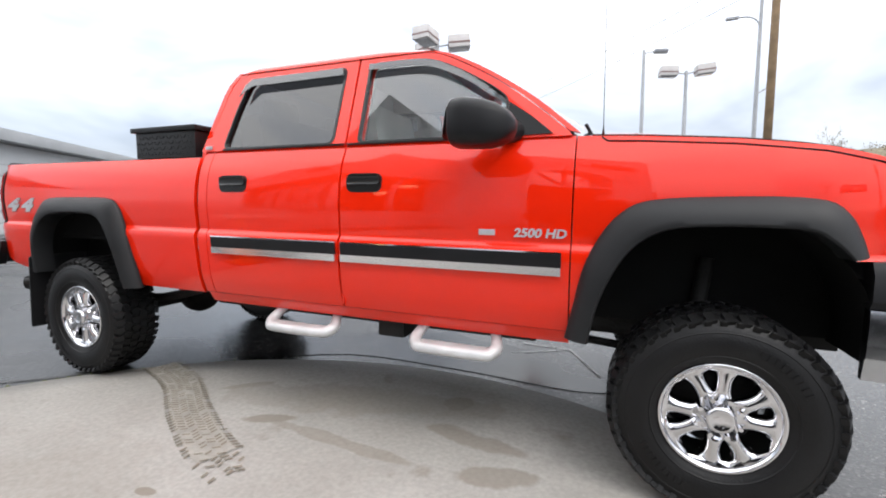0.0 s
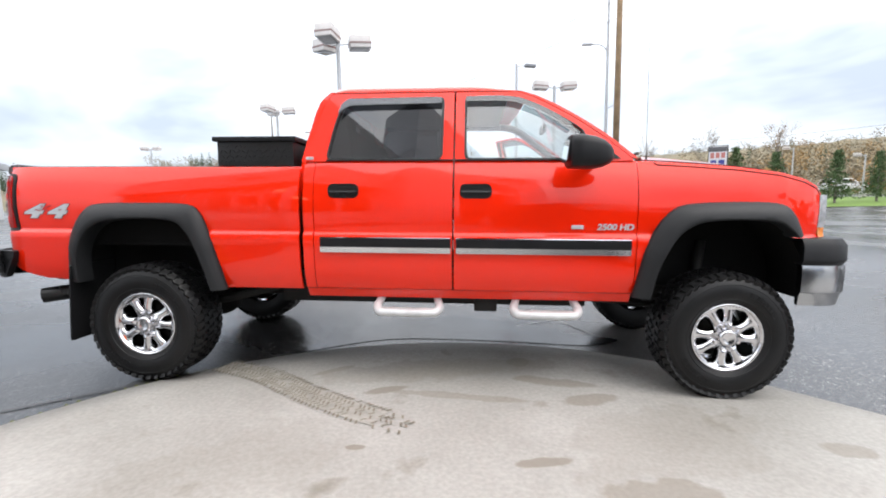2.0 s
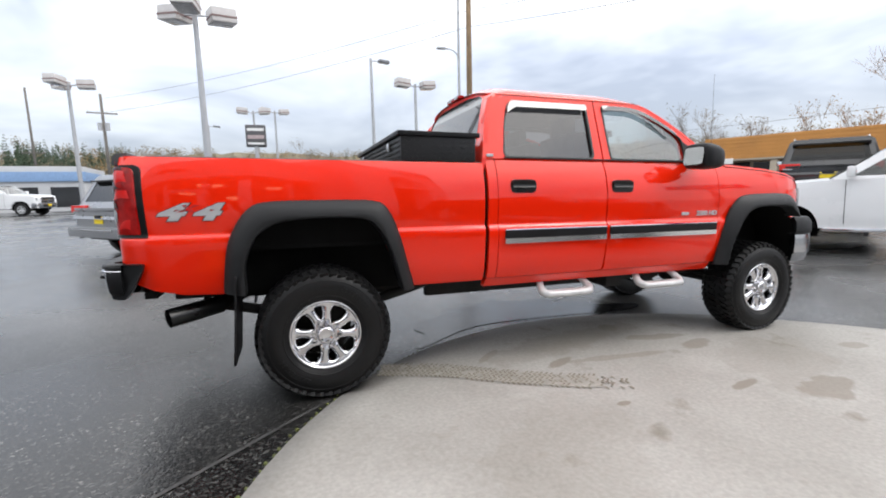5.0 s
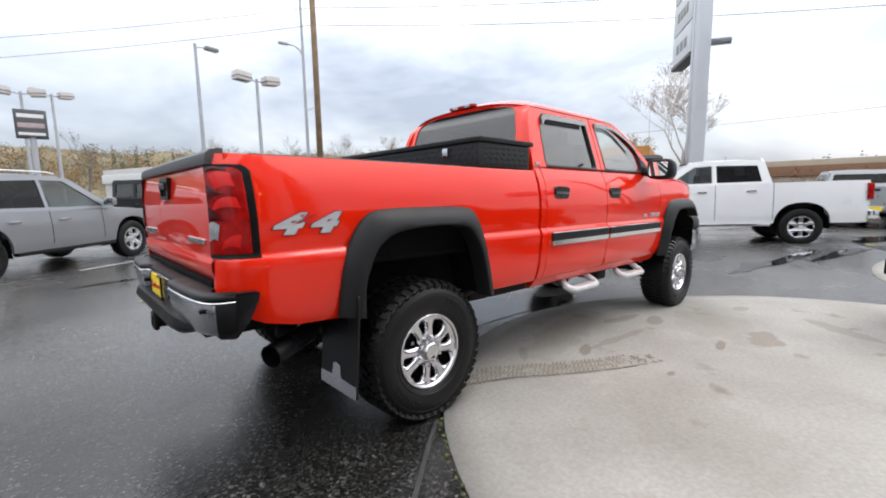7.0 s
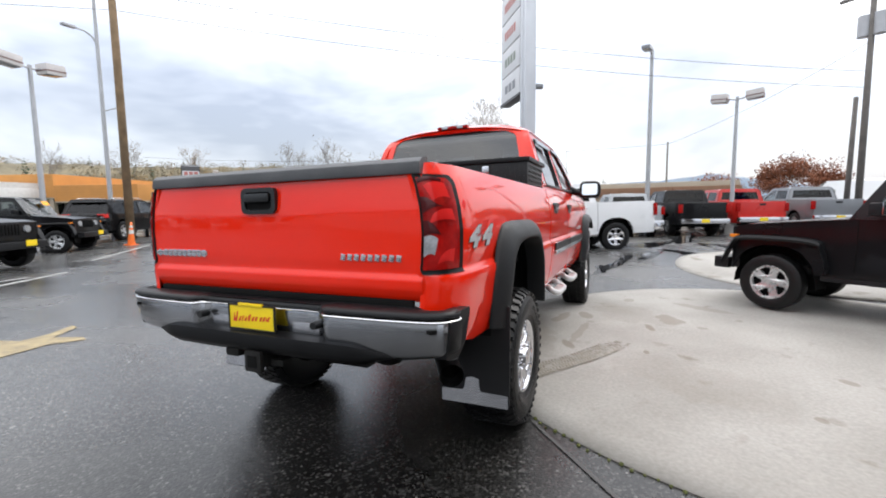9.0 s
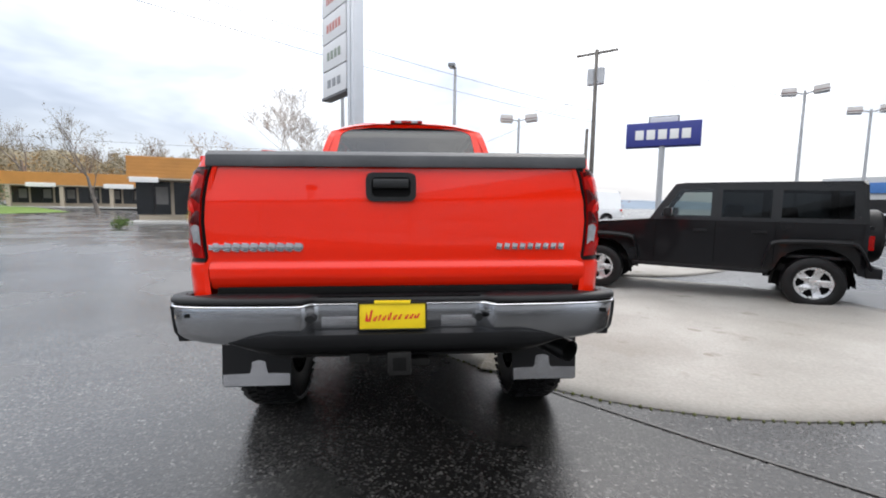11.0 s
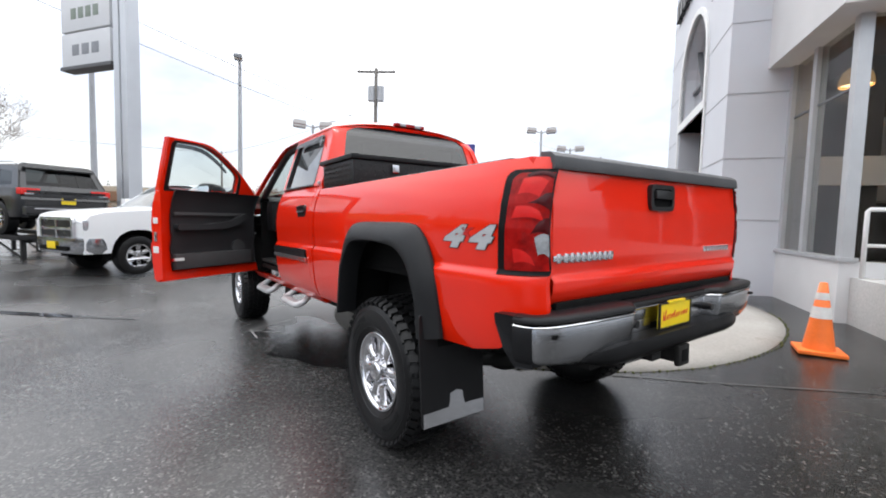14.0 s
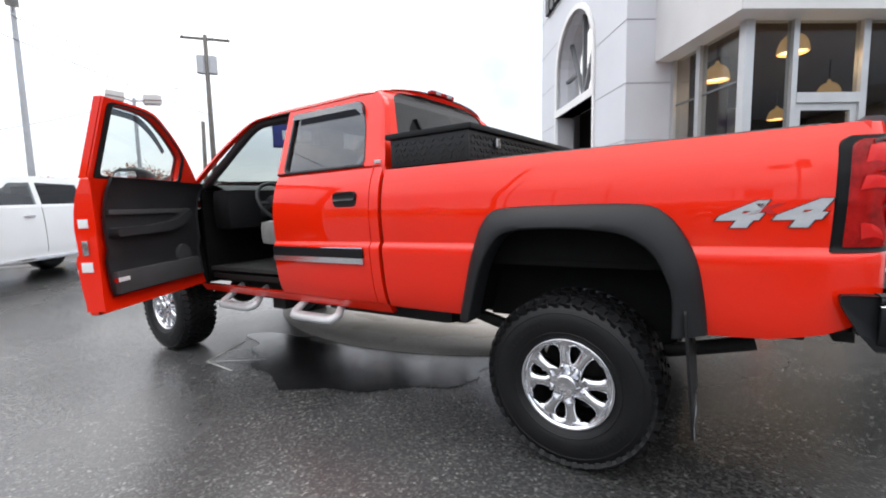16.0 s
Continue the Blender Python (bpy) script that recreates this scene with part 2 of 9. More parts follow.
def sheet(outline, holes, place, thick=0.0):
    """A flat cut-out with holes, laid by place(a, b, depth), with an edge of the given thickness."""
    bm = bmesh.new()
    loops = [outline] + list(holes)
    flat = [Vector((a, b, 0)) for lp in loops for a, b in lp]
    tris = tessellate_polygon([[Vector((a, b, 0)) for a, b in lp] for lp in loops])
    front = [bm.verts.new(place(p.x, p.y, 0.0)) for p in flat]
    for t in tris:
        bm.faces.new([front[i] for i in t])
    if thick:
        rear = [bm.verts.new(place(p.x, p.y, thick)) for p in flat]
        for t in tris:
            bm.faces.new([rear[i] for i in reversed(t)])
        k = 0
        for lp in loops:
            n = len(lp)
            for i in range(n):
                a, b = k + i, k + (i + 1) % n
                bm.faces.new((front[a], front[b], rear[b], rear[a]))
            k += n
        bmesh.ops.recalc_face_normals(bm, faces=bm.faces)
    return bm


def lerp(table, x):
    """A value between rows of (x, value), eased straight."""
    if x <= table[0][0]:
        return table[0][1]
    for (a, p), (b, q) in zip(table, table[1:]):
        if x <= b:
            return p + (q - p) * (x - a) / (b - a)
    return table[-1][1]


def smooth01(x):
    x = max(0.0, min(1.0, x))
    return x * x * (3 - 2 * x)


def rounded(pts, r, n=4):
    """Rounds the corners of a closed 2D outline."""
    out = []
    k = len(pts)
    for i in range(k):
        p, a, b = Vector(pts[i]), Vector(pts[i - 1]), Vector(pts[(i + 1) % k])
        rr = min(r, (a - p).length * 0.45, (b - p).length * 0.45)
        s, e = p + (a - p).normalized() * rr, p + (b - p).normalized() * rr
        for j in range(n + 1):
            t = j / n
            out.append(tuple(s * (1 - t) ** 2 + p * 2 * t * (1 - t) + e * t * t))
    return out


def letters(text, size, place, material, parent, name="lettering", depth=0.004, shear=0.0, bold=0.0):
    """Raised lettering in the built-in font, turned into a mesh."""
    cu = bpy.data.curves.new(name, "FONT")
    cu.body, cu.size, cu.extrude, cu.shear, cu.offset = text, size, depth, shear, bold
    cu.align_x, cu.align_y = "CENTER", "CENTER"
    tmp = new(name, cu)
    me = bpy.data.meshes.new_from_object(tmp.evaluated_get(bpy.context.evaluated_depsgraph_get()))
    bpy.data.objects.remove(tmp)
    bpy.data.curves.remove(cu)
    me.materials.clear()
    me.materials.append(material)
    ob = new(name, me)
    if parent is not None:
        ob.parent = parent
    ob.matrix_basis = place
    return ob

# ---- ground ----
TX, TY = -0.01861, -0.01367


def ground_z(x, y):
    """The lot falls gently from the showroom towards a swale in front of the parked truck."""
    gx = max(x, -4.0) if x < 4.5 else 4.5 - (min(x, 9.0) - 4.5) * 9.5 / 4.5
    gy = max(y, -6.0) if y < 2.5 else max(0.0, 2.5 - (y - 2.5) * 0.7)
    rise = 0.10 * smooth01((-y - 4.5) / 3.0) * smooth01((9.0 - x) / 5.0) * smooth01((x + 7) / 4.0)
    fade = 1 - smooth01((math.hypot(x, y) - 40) / 60)
    fall = 0.14 * smooth01((x - 10.0) / 6.0)
    rise += 0.07 * smooth01(1 - math.hypot(x + 0.5, y + 4.6) / 3.2)
    dip = 0.10 * math.exp(-((x - 8.4) ** 2 / 2.5 + (y - 2.0) ** 2 / 4.0))
    bank = 1.0 * smooth01((0.6 * x + 0.8 * y - 30) / 30) * (1 - smooth01((math.hypot(x, y) - 95) / 60))
    return (TX * gx + TY * gy + rise - fall - dip) * fade + bank


def rnode(m):
    return m.node_tree.nodes, m.node_tree.links


def asphalt_material():
    """Wet, worn asphalt: dark binder, pale aggregate, damp patches that shine."""
    m = bpy.data.materials.new("wet_asphalt")
    m.use_nodes = True
    n, l = rnode(m)
    b = n["Principled BSDF"]
    tc = n.new("ShaderNodeTexCoord")

    def tex(kind, scale, detail=3.0):
        t = n.new(kind)
        t.inputs["Scale"].default_value = scale
        if kind == "ShaderNodeTexNoise":
            t.inputs["Detail"].default_value = detail
        l.new(tc.outputs["Object"], t.inputs["Vector"])
        return t

    patch, wet, speck, clus = tex("ShaderNodeTexNoise", 0.23, 5), tex("ShaderNodeTexNoise", 0.42, 6), tex("ShaderNodeTexVoronoi", 82), tex("ShaderNodeTexNoise", 2.6, 5)
    pick = n.new("ShaderNodeSeparateColor")
    l.new(speck.outputs["Color"], pick.inputs[0])
    # tone of each stone: mostly dark, some grey, a few pale ones, more of them where the binder has worn off
    lift = n.new("ShaderNodeMapRange")
    lift.inputs["From Min"].default_value, lift.inputs["From Max"].default_value = 0.36, 0.66
    lift.inputs["To Min"].default_value, lift.inputs["To Max"].default_value = -0.05, 0.03
    l.new(clus.outputs["Fac"], lift.inputs["Value"])
    tone = n.new("ShaderNodeMath")
    tone.operation = "ADD"
    l.new(pick.outputs[0], tone.inputs[0])
    l.new(lift.outputs[0], tone.inputs[1])
    ramp_s = n.new("ShaderNodeValToRGB")
    ramp_s.color_ramp.interpolation = "LINEAR"
    ramp_s.color_ramp.elements[0].position, ramp_s.color_ramp.elements[0].color = 0.0, (0.009, 0.009, 0.009, 1)
    ramp_s.color_ramp.elements[1].position, ramp_s.color_ramp.elements[1].color = 1.0, (0.30, 0.29, 0.275, 1)
    for pos, val in ((0.30, 0.016), (0.55, 0.034), (0.75, 0.062), (0.90, 0.100), (0.97, 0.165)):
        e = ramp_s.color_ramp.elements.new(pos)
        e.color = (val, val * 0.975, val * 0.93, 1)
    l.new(tone.outputs[0], ramp_s.inputs["Fac"])
    worn = n.new("ShaderNodeMapRange")
    worn.inputs["From Min"].default_value, worn.inputs["From Max"].default_value = 0.32, 0.68
    worn.inputs["To Min"].default_value, worn.inputs["To Max"].default_value = 0.80, 1.25
    l.new(patch.outputs["Fac"], worn.inputs["Value"])
    mx = n.new("ShaderNodeVectorMath")
    mx.operation = "SCALE"
    l.new(ramp_s.outputs[0], mx.inputs[0])
    l.new(worn.outputs[0], mx.inputs["Scale"])
    # the lane beyond the driver's side has dried paler than the lane by the showroom
    dot, dry = n.new("ShaderNodeVectorMath"), n.new("ShaderNodeMapRange")
    dot.operation = "DOT_PRODUCT"
    dot.inputs[1].default_value = (0.42, 0.90, 0.0)
    l.new(tc.outputs["Object"], dot.inputs[0])
    wav = n.new("ShaderNodeMath")
    wav.operation = "MULTIPLY_ADD"
    wav.inputs[1].default_value = 2.5
    l.new(patch.outputs["Fac"], wav.inputs[0])
    l.new(dot.outputs["Value"], wav.inputs[2])
    dry.interpolation_type = "SMOOTHSTEP"
    dry.inputs["From Min"].default_value, dry.inputs["From Max"].default_value = 0.5, 2.8
    dry.inputs["To Min"].default_value, dry.inputs["To Max"].default_value = 0.0, 1.0
    l.new(wav.outputs[0], dry.inputs["Value"])
    fine_r = n.new("ShaderNodeValToRGB")
    fine_r.color_ramp.elements[0].position, fine_r.color_ramp.elements[0].color = 0.32, (0.066, 0.066, 0.067, 1)
    fine_r.color_ramp.elements[1].position, fine_r.color_ramp.elements[1].color = 0.68, (0.135, 0.135, 0.136, 1)
    l.new(wet.outputs["Fac"], fine_r.inputs["Fac"])
    soft, dark = n.new("ShaderNodeMix"), n.new("ShaderNodeVectorMath")
    soft.data_type = "RGBA"
    soft.inputs["Factor"].default_value = 0.55
    l.new(fine_r.outputs[0], soft.inputs["A"])
    l.new(mx.outputs[0], soft.inputs["B"])
    dark.operation = "SCALE"
    dark.inputs["Scale"].default_value = 0.38
    l.new(mx.outputs[0], dark.inputs[0])
    lane = n.new("ShaderNodeMix")
    lane.data_type = "RGBA"
    l.new(dry.outputs[0], lane.inputs["Factor"])
    l.new(dark.outputs[0], lane.inputs["A"])
    l.new(soft.outputs["Result"], lane.inputs["B"])
    l.new(lane.outputs["Result"], b.inputs["Base Color"])
    rr = n.new("ShaderNodeValToRGB")
    rr.color_ramp.elements[0].position, rr.color_ramp.elements[0].color = 0.34, (0.13, 0.13, 0.13, 1)
    rr.color_ramp.elements[1].position, rr.color_ramp.elements[1].color = 0.62, (0.33, 0.33, 0.33, 1)
    l.new(wet.outputs["Fac"], rr.inputs["Fac"])
    l.new(rr.outputs[0], b.inputs["Roughness"])
    bp = n.new("ShaderNodeBump")
    bp.inputs["Strength"].default_value, bp.inputs["Distance"].default_value = 0.27, -0.004
    b.inputs["Specular IOR Level"].default_value = 0.47
    l.new(speck.outputs["Distance"], bp.inputs["Height"])
    l.new(bp.outputs[0], b.inputs["Normal"])
    return m


def concrete_material(name, lo, hi, stains=()):
    """Broom-finished slab with water stains and small dark spots."""
    m = bpy.data.materials.new(name)
    m.use_nodes = True
    n, l = rnode(m)
    b = n["Principled BSDF"]
    tc = n.new("ShaderNodeTexCoord")
    cloud, fine, spot = n.new("ShaderNodeTexNoise"), n.new("ShaderNodeTexNoise"), n.new("ShaderNodeTexNoise")
    for t, s, d in ((cloud, 0.9, 6), (fine, 42, 3), (spot, 2.3, 4)):
        t.inputs["Scale"].default_value, t.inputs["Detail"].default_value = s, d
        l.new(tc.outputs["Object"], t.inputs["Vector"])
    ramp2 = n.new("ShaderNodeValToRGB")
    ramp2.color_ramp.elements[0].position, ramp2.color_ramp.elements[0].color = 0.35, (*lo, 1)
    ramp2.color_ramp.elements[1].position, ramp2.color_ramp.elements[1].color = 0.65, (*hi, 1)
    l.new(cloud.outputs["Fac"], ramp2.inputs["Fac"])
    stain = n.new("ShaderNodeValToRGB")
    stain.color_ramp.elements[0].position, stain.color_ramp.elements[0].color = 0.26, (0.52, 0.47, 0.40, 1)
    stain.color_ramp.elements[1].position, stain.color_ramp.elements[1].color = 0.36, (1, 1, 1, 1)
    l.new(spot.outputs["Fac"], stain.inputs["Fac"])
    mul = n.new("ShaderNodeMix")
    mul.data_type, mul.blend_type = "RGBA", "MULTIPLY"
    mul.inputs["Factor"].default_value = 0.8
    l.new(ramp2.outputs[0], mul.inputs["A"])
    l.new(stain.outputs[0], mul.inputs["B"])
    gr = n.new("ShaderNodeMix")
    gr.data_type, gr.blend_type = "RGBA", "OVERLAY"
    gr.inputs["Factor"].default_value = 0.25
    l.new(mul.outputs["Result"], gr.inputs["A"])
    l.new(fine.outputs["Fac"], gr.inputs["B"])
    # spilled-water stains, each with its own place, size and turn
    warp = n.new("ShaderNodeTexNoise")
    warp.inputs["Scale"].default_value, warp.inputs["Detail"].default_value = 5.0, 5
    l.new(tc.outputs["Object"], warp.inputs["Vector"])
    total = None
    for x, y, a2, b2, turn, deep in stains:
        mp, ln, mr = n.new("ShaderNodeMapping"), n.new("ShaderNodeVectorMath"), n.new("ShaderNodeMapRange")
        mp.vector_type = "TEXTURE"
        mp.inputs["Location"].default_value, mp.inputs["Rotation"].default_value, mp.inputs["Scale"].default_value = (x, y, 0), (0, 0, turn), (a2, b2, 1000)
        l.new(tc.outputs["Object"], mp.inputs["Vector"])
        ln.operation = "LENGTH"
        l.new(mp.outputs[0], ln.inputs[0])
        wob = n.new("ShaderNodeMath")
        wob.operation = "MULTIPLY_ADD"
        wob.inputs[1].default_value = 1.5
        l.new(warp.outputs["Fac"], wob.inputs[0])
        l.new(ln.outputs["Value"], wob.inputs[2])
        mr.inputs["From Min"].default_value, mr.inputs["From Max"].default_value = 1.52, 1.72
        mr.inputs["To Min"].default_value, mr.inputs["To Max"].default_value = deep, 0.0
        l.new(wob.outputs[0], mr.inputs["Value"])
        if total is None:
            total = mr.outputs[0]
        else:
            mxm = n.new("ShaderNodeMath")
            mxm.operation = "MAXIMUM"
            l.new(total, mxm.inputs[0])
            l.new(mr.outputs[0], mxm.inputs[1])
            total = mxm.outputs[0]
    soak = n.new("ShaderNodeMix")
    soak.data_type = "RGBA"
    soak.inputs["B"].default_value = (0.185, 0.16, 0.13, 1)
    l.new(gr.outputs["Result"], soak.inputs["A"])
    if total is not None:
        l.new(total, soak.inputs["Factor"])
    else:
        soak.inputs["Factor"].default_value = 0.0
    l.new(soak.outputs["Result"], b.inputs["Base Color"])
    b.inputs["Roughness"].default_value = 0.75
    b.inputs["Specular IOR Level"].default_value = 0.2
    bp = n.new("ShaderNodeBump")
    bp.inputs["Strength"].default_value, bp.inputs["Distance"].default_value = 0.15, 0.004
    l.new(fine.outputs["Fac"], bp.inputs["Height"])
    l.new(bp.outputs[0], b.inputs["Normal"])
    return m


ASPHALT = asphalt_material()
STAINS = ((3.07, -1.95, 0.30, 0.14, 0.3, 0.62), (2.64, -1.73, 0.17, 0.05, 0.2, 0.75), (2.62, -0.39, 0.12, 0.10, 1.2, 0.55), (2.84, -0.76, 0.30, 0.08, -0.2, 0.55), (3.02, -1.02, 0.20, 0.10, 0.4, 0.6),
          (1.72, -0.98, 0.17, 0.05, 0.4, 0.7), (1.69, -1.68, 0.06, 0.03, 0.1, 0.8), (2.20, -1.04, 0.60, 0.05, -0.1, 0.45), (1.23, -0.70, 0.22, 0.04, 0.7, 0.5), (3.9, -2.4, 0.40, 0.12, 0.9, 0.45), (4.2, -1.5, 0.16, 0.08, 0.1, 0.5),
          (1.4, -3.0, 0.08, 0.05, 0.5, 0.6), (0.6, -2.6, 0.06, 0.04, 0.2, 0.6), (2.0, -0.6, 1.0, 0.22, 0.25, 0.30), (3.3, -1.5, 0.7, 0.35, 0.5, 0.22), (1.1, -2.0, 0.8, 0.4, 0.9, 0.15))
CONCRETE = concrete_material("slab_concrete", (0.262, 0.249, 0.228), (0.340, 0.327, 0.306), STAINS)
MUD_FILM = mat("thin_mud_film", (0.288, 0.272, 0.243), 0.8, 0, 0.2, 14, 90)
MUD = mat("dried_mud_print", (0.188, 0.163, 0.126), 0.85, 0, 0.25, 20, 120)
WATER = mat("standing_water", (0.022, 0.023, 0.025), 0.05, 0, 0.1, 3, 30, rvary=0.03, spec=0.6)
# damp asphalt, its colour darkened for the shade and reflection of the underbody
DAMP_SHADE = mat("damp_shaded_asphalt", (0.012, 0.012, 0.013), 0.20, 0, 0.25, 4, 140, bump=0.06, rvary=0.08, spec=0.4)
ROAD_YELLOW = mat("worn_yellow_paint", (0.25, 0.195, 0.10), 0.5, 0, 0.45, 9, 60)
ROAD_WHITE = mat("worn_white_paint", (0.42, 0.42, 0.41), 0.6, 0, 0.25, 5, 60)
GRASS = mat("lawn", (0.10, 0.17, 0.025), 0.9, 0, 0.3, 2.5, 40, bump=0.5)
MOSS = mat("mossy_edge", (0.09, 0.10, 0.03), 0.95, 0, 0.4, 20, 90)


def axis_lines():
    near = [-14 + 0.5 * i for i in range(57)]
    out, step = [], 0.7
    v = near[-1]
    while v < 2500:
        step *= 1.22
        v += step
        out.append(v)
    return [-w - 0.0 for w in reversed([o for o in out])] + near + out


def build_ground():
    bm = bmesh.new()
    ax = axis_lines()
    vs = [[bm.verts.new((x, y, ground_z(x, y))) for y in ax] for x in ax]
    for i in range(len(ax) - 1):
        for j in range(len(ax) - 1):
            bm.faces.new((vs[i][j], vs[i + 1][j], vs[i + 1][j + 1], vs[i][j + 1]))
    return tagged(part("ground", bm, ASPHALT), "dark wet asphalt of the dealer's lot with pale aggregate", "ground", kind="structure")


def on_ground(outline, lift=0.005):
    """A thin patch of a given 2D outline that follows the lot."""
    bm = bmesh.new()
    tris = tessellate_polygon([[Vector((a, b, 0)) for a, b in outline]])
    vs = [bm.verts.new((a, b, ground_z(a, b) + lift)) for a, b in outline]
    for t in tris:
        bm.faces.new([vs[i] for i in t])
    bmesh.ops.recalc_face_normals(bm, faces=bm.faces)
    for f in bm.faces:
        if f.normal.z < 0:
            f.normal_flip()
    return bm


def disc_slab(name, cx, cy, r, lift, label):
    bm = bmesh.new()
    n, rings = 96, 14
    prev = None
    mid_v = bm.verts.new((cx, cy, ground_z(cx, cy) + lift))
    for k in range(1, rings + 1):
        rr = r * k / rings
        ring = [bm.verts.new((cx + rr * math.cos(2 * math.pi * i / n), cy + rr * math.sin(2 * math.pi * i / n),
                              ground_z(cx + rr * math.cos(2 * math.pi * i / n), cy + rr * math.sin(2 * math.pi * i / n)) + lift)) for i in range(n)]
        for i in range(n):
            if prev is None:
                bm.faces.new((mid_v, ring[i], ring[(i + 1) % n]))
            else:
                bm.faces.new((prev[i], ring[i], ring[(i + 1) % n], prev[(i + 1) % n]))
        prev = ring
    low_ring = [bm.verts.new(v.co - Vector((0, 0, lift + 0.05))) for v in prev]
    for i in range(n):
        bm.faces.new((prev[i], low_ring[i], low_ring[(i + 1) % n], prev[(i + 1) % n]))
    return tagged(part(name, bm, CONCRETE), label, "pavement", kind="structure")


build_ground()
DISC = (2.339, -2.915, 2.968)
disc_slab("pavement", *DISC, 0.014, "round pale concrete display pad with damp stains")
disc_slab("pavement", 7.65, -5.0, 2.65, 0.014, "second round pale concrete display pad")


def blob(cx, cy, a, b, turn=0.0, seed=1, n=22):
    """An uneven stain outline."""
    rnd = random.Random(seed)
    ph = [rnd.uniform(0, 6.28) for _ in range(4)]
    pts = []
    for i in range(n):
        t = 2 * math.pi * i / n
        k = 1 + 0.22 * math.sin(2 * t + ph[0]) + 0.16 * math.sin(3 * t + ph[1]) + 0.10 * math.sin(5 * t + ph[2])
        x, y = a * k * math.cos(t), b * k * math.sin(t)
        pts.append((cx + x * math.cos(turn) - y * math.sin(turn), cy + x * math.sin(turn) + y * math.cos(turn)))
    return pts


def mark(name, outline, material, label, category="stain", lift=0.018):
    return tagged(part(name, on_ground(outline, lift), material), label, category, kind="structure")

# ---- showroom building ----
BU, BV, BC = Vector((0.581, -0.814, 0)), Vector((-0.814, -0.581, 0)), Vector((-0.70, -4.74, 0))


def bp(u, v, z):
    """A place by the showroom's own axes: u along its side, v along its front, z up."""
    p = BC + BU * u + BV * v
    return Vector((p.x, p.y, z))


B_ROT = Matrix(((BU.x, BV.x, 0, 0), (BU.y, BV.y, 0, 0), (0, 0, 1, 0), (0, 0, 0, 1)))
PANEL = mat("grey_wall_panel", (0.57, 0.585, 0.625), 0.55, 0, 0.06, 0.8, 200)
PANEL_LIGHT = mat("pale_stucco", (0.60, 0.60, 0.60), 0.75, 0, 0.06, 1.5, 120, bump=0.1)
FRAME_ALU = mat("aluminium_window_frame", (0.52, 0.53, 0.54), 0.4, 0.5, 0.08, 4, 90)
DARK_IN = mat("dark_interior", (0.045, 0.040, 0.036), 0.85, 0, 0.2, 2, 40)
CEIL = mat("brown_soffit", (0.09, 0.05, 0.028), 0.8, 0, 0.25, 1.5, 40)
INT_WALL = mat("interior_wall", (0.22, 0.20, 0.175), 0.85, 0, 0.1, 2, 40)
LAMP_GLOW = glow("lamp_diffuser", (1.0, 0.72, 0.40), 3.0)
BRONZE = glow("amber_lamp_shade", (0.66, 0.42, 0.18), 0.42)
BRONZE.node_tree.nodes["Principled BSDF"].inputs["Roughness"].default_value = 0.22
BRONZE.node_tree.nodes["Principled BSDF"].inputs["Metallic"].default_value = 0.5
GLASS_ARCH = glass("arched_window_glass", (0.5, 0.5, 0.5), 0.85, 0.72)
WHITE_PAINT = mat("white_paint", (0.72, 0.72, 0.71), 0.45, 0, 0.06, 6, 90)
STEP_CONC = concrete_material("step_concrete", (0.40, 0.395, 0.38), (0.50, 0.49, 0.475))


def bbox(u0, u1, v0, v1, z0, z1, bevel=0.0):
    bm = bmesh.new()
    box(bm, bp((u0 + u1) / 2, (v0 + v1) / 2, (z0 + z1) / 2), (u1 - u0, v1 - v0, z1 - z0), B_ROT, bevel)
    return bm


